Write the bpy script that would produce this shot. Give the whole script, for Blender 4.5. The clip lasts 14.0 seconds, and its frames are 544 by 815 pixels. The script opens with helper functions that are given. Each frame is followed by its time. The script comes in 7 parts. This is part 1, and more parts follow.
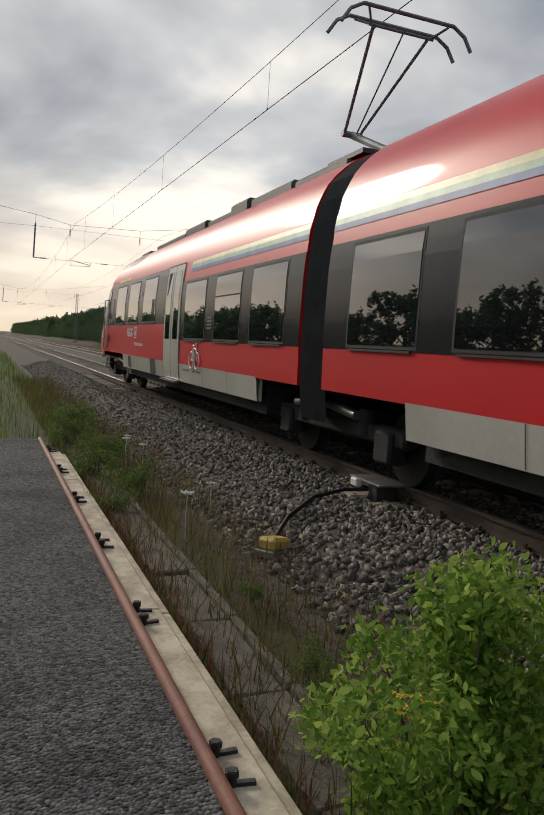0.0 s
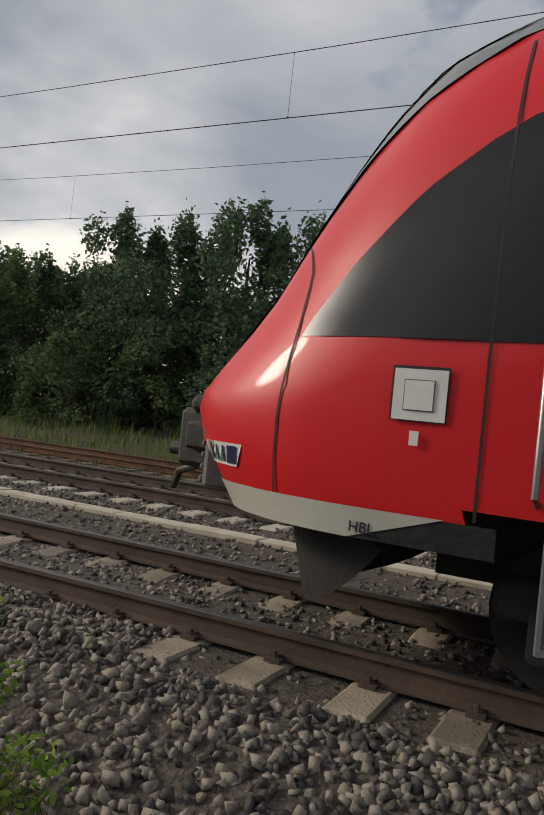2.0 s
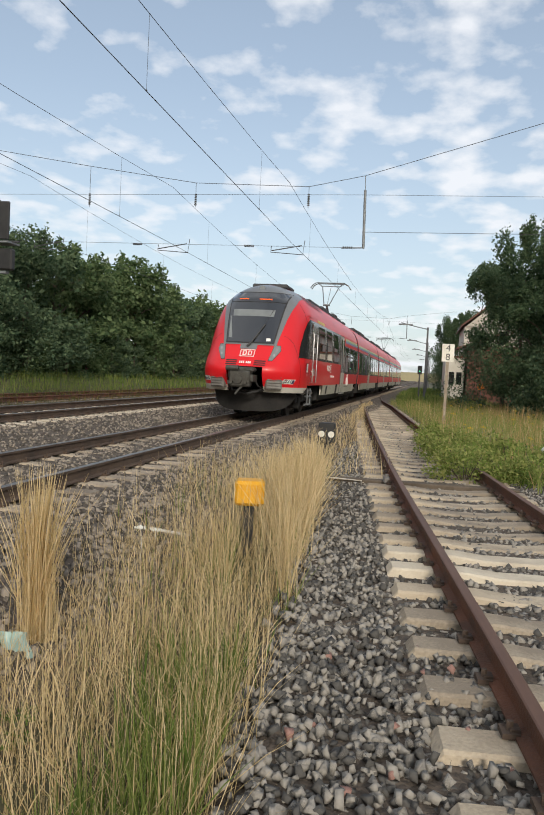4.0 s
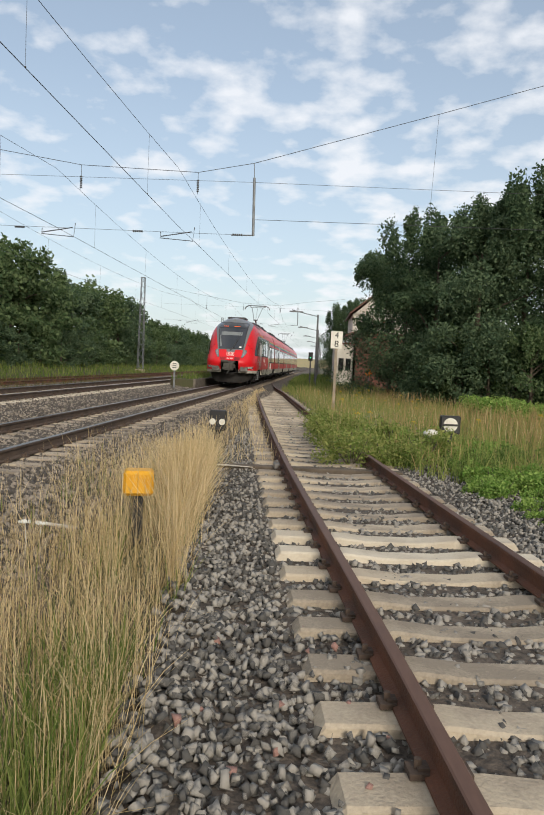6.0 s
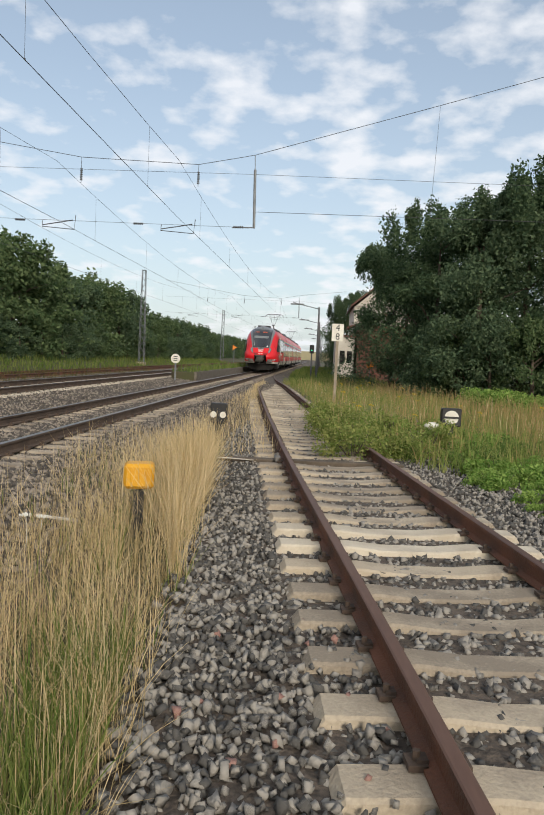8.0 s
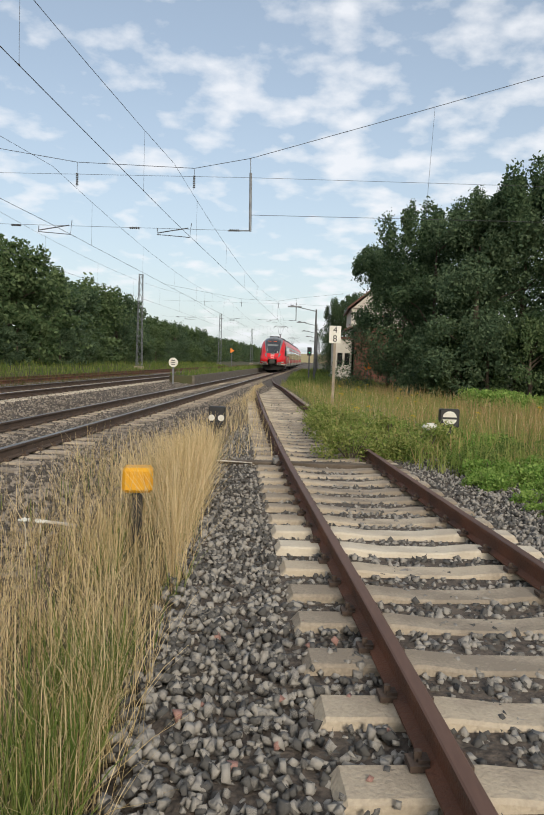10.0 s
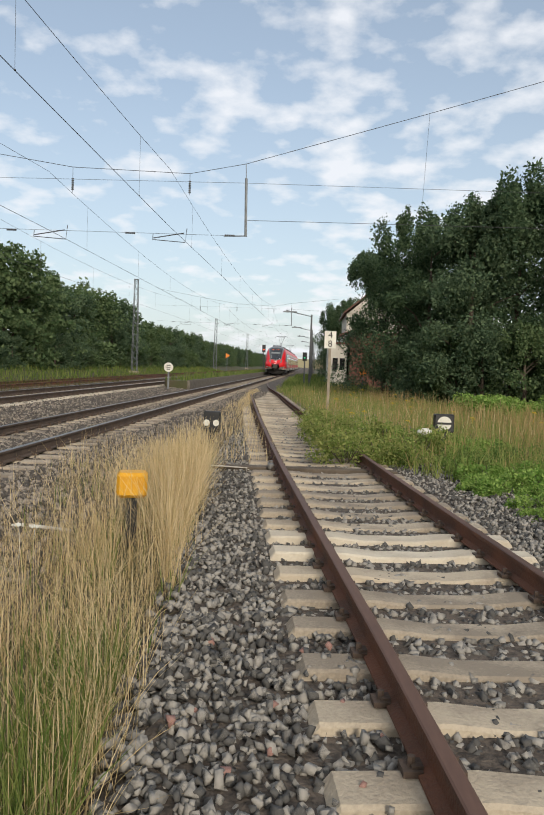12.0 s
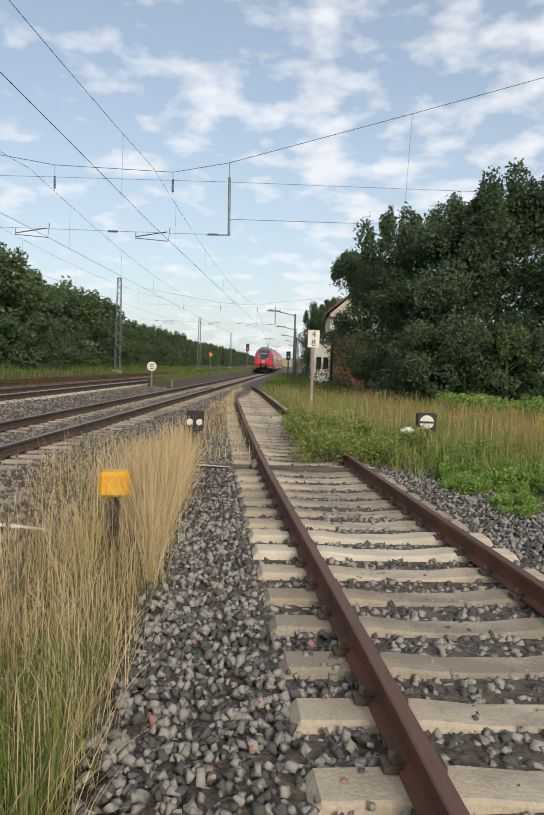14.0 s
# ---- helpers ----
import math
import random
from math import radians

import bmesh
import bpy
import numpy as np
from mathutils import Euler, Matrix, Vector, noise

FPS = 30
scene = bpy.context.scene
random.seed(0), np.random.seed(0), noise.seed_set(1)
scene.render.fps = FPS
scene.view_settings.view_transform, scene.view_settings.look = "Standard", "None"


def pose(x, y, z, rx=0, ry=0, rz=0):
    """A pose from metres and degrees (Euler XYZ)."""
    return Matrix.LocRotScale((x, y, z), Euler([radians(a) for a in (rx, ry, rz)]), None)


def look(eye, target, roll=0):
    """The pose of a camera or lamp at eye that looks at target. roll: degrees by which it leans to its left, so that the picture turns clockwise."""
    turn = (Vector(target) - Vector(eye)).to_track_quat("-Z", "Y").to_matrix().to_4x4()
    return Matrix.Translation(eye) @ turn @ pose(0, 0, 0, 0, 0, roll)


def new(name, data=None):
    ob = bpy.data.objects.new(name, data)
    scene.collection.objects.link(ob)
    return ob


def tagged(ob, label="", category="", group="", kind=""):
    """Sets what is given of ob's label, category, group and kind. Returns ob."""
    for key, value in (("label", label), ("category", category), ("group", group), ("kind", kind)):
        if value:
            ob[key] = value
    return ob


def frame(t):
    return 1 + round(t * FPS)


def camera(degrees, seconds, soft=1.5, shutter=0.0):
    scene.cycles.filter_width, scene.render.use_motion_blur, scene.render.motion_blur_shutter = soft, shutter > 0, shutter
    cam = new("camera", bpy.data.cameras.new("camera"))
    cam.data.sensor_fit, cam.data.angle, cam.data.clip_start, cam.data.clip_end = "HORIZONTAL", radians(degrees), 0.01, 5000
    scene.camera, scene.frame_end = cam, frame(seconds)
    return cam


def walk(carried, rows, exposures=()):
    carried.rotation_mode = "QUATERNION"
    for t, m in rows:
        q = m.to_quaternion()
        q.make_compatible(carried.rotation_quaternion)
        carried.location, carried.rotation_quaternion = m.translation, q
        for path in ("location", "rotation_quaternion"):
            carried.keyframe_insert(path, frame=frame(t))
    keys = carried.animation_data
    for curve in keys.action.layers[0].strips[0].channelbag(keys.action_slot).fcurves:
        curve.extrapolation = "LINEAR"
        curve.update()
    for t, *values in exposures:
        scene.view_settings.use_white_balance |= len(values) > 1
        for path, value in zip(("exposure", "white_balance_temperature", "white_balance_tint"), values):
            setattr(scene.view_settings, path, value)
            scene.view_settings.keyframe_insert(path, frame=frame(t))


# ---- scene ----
cam = camera(40.7, 14.0, soft=1.6)
PATH = [
    (0, (5.042, -0.071, 1.352), (4.303, -1.923, 1.193), 3.8),
    (0.5, (5.036, -0.064, 1.347), (4.349, -1.935, 1.191), 4.1),
    (1, (5.006, -0.095, 1.327), (4.329, -1.973, 1.204), 4.8),
    (1.5, (4.979, -0.113, 1.309), (4.201, -1.952, 1.205), 6.1),
    (1.8, (4.847, -0.077, 1.291), (3.562, -1.608, 1.242), 5.6),
    (1.9, (4.880, -0.023, 1.273), (3.312, -1.266, 1.281), 6.1),
    (2, (4.880, 0.062, 1.273), (3.113, -0.830, 1.305), 6.1),
    (2.1, (4.855, 0.147, 1.276), (2.925, -0.374, 1.310), 5.7),
    (2.2, (4.807, 0.245, 1.290), (2.810, 0.126, 1.325), 4.8),
    (2.3, (4.773, 0.346, 1.309), (2.794, 0.635, 1.339), 3.8),
    (2.4, (4.777, 0.441, 1.312), (2.897, 1.122, 1.348), 2.8),
    (2.5, (4.783, 0.524, 1.328), (3.070, 1.557, 1.364), 1.9),
    (2.7, (4.867, 0.645, 1.314), (3.555, 2.154, 1.360), 2.5),
    (3, (4.880, 0.711, 1.300), (3.954, 2.484, 1.308), 1.2),
    (3.3, (4.851, 0.742, 1.275), (4.153, 2.614, 1.194), 3.2),
    (3.6, (4.866, 0.708, 1.282), (4.329, 2.631, 1.165), 3.2),
    (4, (4.874, 0.698, 1.292), (4.467, 2.654, 1.196), 3.0),
    (6.3, (4.931, 0.656, 1.313), (4.817, 2.650, 1.193), 2.7),
    (6.5, (4.927, 0.660, 1.307), (4.793, 2.652, 1.186), 2.3),
    (7, (4.932, 0.677, 1.307), (4.815, 2.669, 1.175), 2.5),
    (7.5, (4.936, 0.662, 1.316), (4.814, 2.653, 1.178), 2.7),
    (10, (4.942, 0.657, 1.312), (4.825, 2.649, 1.182), 2.0),
    (10.5, (4.940, 0.664, 1.309), (4.822, 2.657, 1.186), 2.0),
    (11, (4.942, 0.665, 1.308), (4.825, 2.658, 1.190), 2.0),
    (11.5, (4.947, 0.665, 1.304), (4.836, 2.659, 1.188), 2.0),
    (12, (4.949, 0.653, 1.313), (4.844, 2.647, 1.197), 2.1),
    (12.5, (4.954, 0.659, 1.310), (4.857, 2.654, 1.203), 2.1),
    (13, (4.957, 0.651, 1.310), (4.873, 2.646, 1.201), 2.1),
    (13.5, (4.957, 0.645, 1.312), (4.887, 2.640, 1.200), 2.1),
    (14, (4.960, 0.642, 1.315), (4.899, 2.638, 1.198), 2.1),
]
walk(cam, [(t, look(eye, target, roll)) for t, eye, target, roll in PATH],
     exposures=[(0.0, -0.40), (1.5, -0.42), (1.8, -0.44), (2.1, -0.20), (2.4, 0.16), (2.7, 0.28), (3.2, 0.28), (4.0, 0.22), (14.0, 0.2)])

# ---- daylight ----
SUN_DIR = Vector((0.30, -0.90, 0.42)).normalized()


def make_world():
    w = bpy.data.worlds.new("sky")
    scene.world = w
    w.use_nodes = True
    nt = w.node_tree
    n, l = nt.nodes, nt.links
    n.clear()
    out = n.new("ShaderNodeOutputWorld")
    bg = n.new("ShaderNodeBackground")
    sky = n.new("ShaderNodeTexSky")
    sky.sky_type = 'NISHITA'
    sky.sun_disc = False
    sky.sun_elevation = math.asin(SUN_DIR.z)
    sky.sun_rotation = math.atan2(SUN_DIR.x, SUN_DIR.y)
    sky.altitude = 150
    sky.dust_density = 1.6
    co = n.new("ShaderNodeTexCoord")
    sep = n.new("ShaderNodeSeparateXYZ")
    l.new(co.outputs["Generated"], sep.inputs[0])

    def math_node(op, a, b=None, clamp=False):
        m = n.new("ShaderNodeMath")
        m.operation = op
        m.use_clamp = clamp
        for k, v in enumerate((a, b)):
            if v is None:
                continue
            if isinstance(v, (int, float)):
                m.inputs[k].default_value = v
            else:
                l.new(v, m.inputs[k])
        return m.outputs[0]

    def ramp(val, stops):
        r = n.new("ShaderNodeValToRGB")
        while len(r.color_ramp.elements) < len(stops):
            r.color_ramp.elements.new(0.5)
        for e, (p, c) in zip(r.color_ramp.elements, stops):
            e.position = p
            e.color = (*c, 1) if isinstance(c, tuple) else (c, c, c, 1)
        l.new(val, r.inputs[0])
        return r.outputs[0]

    def mix(fac, a, b):
        m = n.new("ShaderNodeMix")
        m.data_type = 'RGBA'
        for v, s in ((fac, m.inputs[0]), (a, m.inputs[6]), (b, m.inputs[7])):
            if isinstance(v, tuple):
                s.default_value = (*v, 1)
            elif isinstance(v, (int, float)):
                s.default_value = v
            else:
                l.new(v, s)
        return m.outputs[2]

    z = math_node('MAXIMUM', sep.outputs[2], 0.0)
    # clouds lie on a flat layer: the view direction divided by its height
    zz = math_node('ADD', z, 0.26)
    px = math_node('DIVIDE', sep.outputs[0], zz)
    py = math_node('DIVIDE', sep.outputs[1], zz)
    comb = n.new("ShaderNodeCombineXYZ")
    l.new(px, comb.inputs[0])
    l.new(py, comb.inputs[1])

    def noise_tex(scale, detail, rough, shift=0.0, dist=0.0):
        t = n.new("ShaderNodeTexNoise")
        t.inputs["Scale"].default_value = scale
        t.inputs["Detail"].default_value = detail
        t.inputs["Roughness"].default_value = rough
        t.inputs["Distortion"].default_value = dist
        mp = n.new("ShaderNodeMapping")
        mp.inputs["Location"].default_value = (shift, shift * 0.7, shift * 0.3)
        l.new(comb.outputs[0], mp.inputs[0])
        l.new(mp.outputs[0], t.inputs["Vector"])
        return t.outputs["Fac"]

    big = noise_tex(1.5, 6, 0.55, 3.1, 0.15)
    puff = noise_tex(8.2, 7, 0.50, 7.7, 0.0)
    body = math_node('ADD', math_node('MULTIPLY', big, 0.36), math_node('MULTIPLY', puff, 0.64))
    # the layer is closed towards the sun (-y) and breaks up on the other side
    side = math_node('ADD', math_node('MULTIPLY', sep.outputs[1], -0.80), 0.58, clamp=True)
    cover = math_node('ADD', body, math_node('MULTIPLY', side, 0.30))
    # and thins out across the tracks
    cover = math_node('ADD', cover, math_node('MULTIPLY', math_node('MINIMUM', sep.outputs[0], 0.0), 0.09))
    mask = ramp(cover, [(0.47, 0.0), (0.61, 0.88)])
    haze = ramp(z, [(0.0, 0.95), (0.35, 0.5), (0.8, 0.2)])
    # thick parts are grey from below, thin parts bright
    lit = ramp(body, [(0.42, (0.92, 0.91, 0.895)), (0.62, (0.80, 0.82, 0.86))])
    soft = noise_tex(1.05, 5, 0.5, 11.3, 0.2)
    grey = ramp(soft, [(0.36, (1.75, 1.62, 1.42)), (0.47, (0.88, 0.88, 0.88)), (0.60, (0.40, 0.43, 0.48))])
    dull = ramp(soft, [(0.36, (0.62, 0.64, 0.68)), (0.62, (0.40, 0.43, 0.49))])
    sunward = math_node('ADD', math_node('MULTIPLY', sep.outputs[1], -1.5), -0.25, clamp=True)
    clouds = mix(math_node('MULTIPLY', side, 2.0, clamp=True), lit, mix(sunward, dull, grey))
    warm = math_node('MULTIPLY', side, ramp(z, [(0.0, 1.0), (0.22, 0.0)]))
    clouds = mix(math_node('MULTIPLY', warm, 0.8), clouds, (1.25, 0.98, 0.70))
    scaled = n.new("ShaderNodeVectorMath")
    scaled.operation = 'SCALE'
    l.new(sky.outputs[0], scaled.inputs[0])
    scaled.inputs["Scale"].default_value = 0.115
    base = mix(math_node('MULTIPLY', haze, 0.7), scaled.outputs[0], (0.63, 0.71, 0.77))
    col = mix(mask, base, clouds)
    l.new(col, bg.inputs["Color"])
    bg.inputs["Strength"].default_value = 1.0
    l.new(bg.outputs[0], out.inputs[0])


make_world()
sun = new("sun", bpy.data.lights.new("sun", 'SUN'))
sun.data.energy = 2.4
sun.data.angle = radians(12)
sun.data.color = (1.0, 0.90, 0.76)
sun.matrix_world = look(SUN_DIR * 50, (0, 0, 0))


# ---- materials ----
def mat(name, base, base2=None, rough=0.6, metal=0.0, scale=4.0, fine=40.0, bump=0.0, coat=0.0, rand=0.0,
        spec=0.5, stretch=(1, 1, 1), island=False, fine_amt=0.35, world_space=False):
    m = bpy.data.materials.new(name)
    m.use_nodes = True
    nt = m.node_tree
    n, l = nt.nodes, nt.links
    b = n["Principled BSDF"]
    base2 = base2 or tuple(c * 0.75 for c in base)
    co = n.new("ShaderNodeTexCoord")
    mp = n.new("ShaderNodeMapping")
    mp.inputs["Scale"].default_value = stretch
    if world_space:
        geo = n.new("ShaderNodeNewGeometry")
        l.new(geo.outputs["Position"], mp.inputs[0])
    else:
        l.new(co.outputs["Object"], mp.inputs[0])
    t1, t2 = n.new("ShaderNodeTexNoise"), n.new("ShaderNodeTexNoise")
    for t, s in ((t1, scale), (t2, fine)):
        t.inputs["Scale"].default_value = s
        t.inputs["Detail"].default_value = 4
        l.new(mp.outputs[0], t.inputs["Vector"])
    add = n.new("ShaderNodeMath")
    add.operation = 'MULTIPLY_ADD'
    l.new(t2.outputs["Fac"], add.inputs[0])
    add.inputs[1].default_value = fine_amt
    l.new(t1.outputs["Fac"], add.inputs[2])
    fac = add.outputs[0]
    if rand:
        src = n.new("ShaderNodeNewGeometry").outputs["Random Per Island"] if island else n.new("ShaderNodeObjectInfo").outputs["Random"]
        a2 = n.new("ShaderNodeMath")
        a2.operation = 'MULTIPLY_ADD'
        l.new(src, a2.inputs[0])
        a2.inputs[1].default_value = rand
        l.new(fac, a2.inputs[2])
        a3 = n.new("ShaderNodeMath")
        a3.operation = 'SUBTRACT'
        l.new(a2.outputs[0], a3.inputs[0])
        a3.inputs[1].default_value = rand * 0.5
        fac = a3.outputs[0]
    r = n.new("ShaderNodeValToRGB")
    r.color_ramp.elements[0].position = 0.40 + fine_amt * 0.28
    r.color_ramp.elements[1].position = 0.62 + fine_amt * 0.62
    r.color_ramp.elements[0].color = (*base, 1)
    r.color_ramp.elements[1].color = (*base2, 1)
    l.new(fac, r.inputs[0])
    l.new(r.outputs[0], b.inputs["Base Color"])
    b.inputs["Roughness"].default_value = rough
    b.inputs["Metallic"].default_value = metal
    b.inputs["Specular IOR Level"].default_value = spec
    b.inputs["Coat Weight"].default_value = coat
    b.inputs["Coat Roughness"].default_value = 0.06
    if bump:
        bp = n.new("ShaderNodeBump")
        bp.inputs["Strength"].default_value = bump
        bp.inputs["Distance"].default_value = 0.02
        l.new(t2.outputs["Fac"], bp.inputs["Height"])
        l.new(bp.outputs[0], b.inputs["Normal"])
    return m


def grit(m, scale, low, high, height):
    """Adds single chippings to a surface: each cell has its own tone and stands a little proud."""
    nt = m.node_tree
    n, l = nt.nodes, nt.links
    b = n["Principled BSDF"]
    co = n.new("ShaderNodeTexCoord")
    v = n.new("ShaderNodeTexVoronoi")
    v.inputs["Scale"].default_value = scale
    l.new(co.outputs["Object"], v.inputs["Vector"])
    sep = n.new("ShaderNodeSeparateColor")
    l.new(v.outputs["Color"], sep.inputs[0])
    rng = n.new("ShaderNodeMapRange")
    rng.inputs["To Min"].default_value = low
    rng.inputs["To Max"].default_value = high
    l.new(sep.outputs[0], rng.inputs["Value"])
    sc = n.new("ShaderNodeVectorMath")
    sc.operation = 'SCALE'
    l.new(b.inputs["Base Color"].links[0].from_socket, sc.inputs[0])
    l.new(rng.outputs["Result"], sc.inputs["Scale"])
    l.new(sc.outputs[0], b.inputs["Base Color"])
    bp = n.new("ShaderNodeBump")
    bp.invert = True
    bp.inputs["Strength"].default_value = 1.0
    bp.inputs["Distance"].default_value = height
    l.new(v.outputs["Distance"], bp.inputs["Height"])
    l.new(bp.outputs[0], b.inputs["Normal"])
    return m


def leaf_mat(name, base, base2, rand=0.9):
    m = mat(name, base, base2, rough=0.7, scale=1.2, fine=9, rand=rand, island=True, spec=0.18, world_space=True)
    nt = m.node_tree
    b = nt.nodes["Principled BSDF"]
    tr = nt.nodes.new("ShaderNodeBsdfTranslucent")
    mx = nt.nodes.new("ShaderNodeMixShader")
    mx.inputs[0].default_value = 0.42
    col = b.inputs["Base Color"].links[0].from_socket
    nt.links.new(col, tr.inputs[0])
    nt.links.new(b.outputs[0], mx.inputs[1])
    nt.links.new(tr.outputs[0], mx.inputs[2])
    nt.links.new(mx.outputs[0], nt.nodes["Material Output"].inputs[0])
    return m


def glow_mat(name, colour, strength):
    m = mat(name, colour, rough=0.3)
    b = m.node_tree.nodes["Principled BSDF"]
    b.inputs["Emission Color"].default_value = (*colour, 1)
    b.inputs["Emission Strength"].default_value = strength
    return m


def glass_mat(name, tint, rough=0.03, spec=0.65, coat=0.0):
    """Dark tinted pane: a gloss layer over a nearly black base."""
    m = mat(name, tint, tuple(c * 1.3 for c in tint), rough=rough, spec=spec, coat=coat, scale=0.8, fine=3)
    m.node_tree.nodes["Principled BSDF"].inputs["Coat Roughness"].default_value = rough
    return m


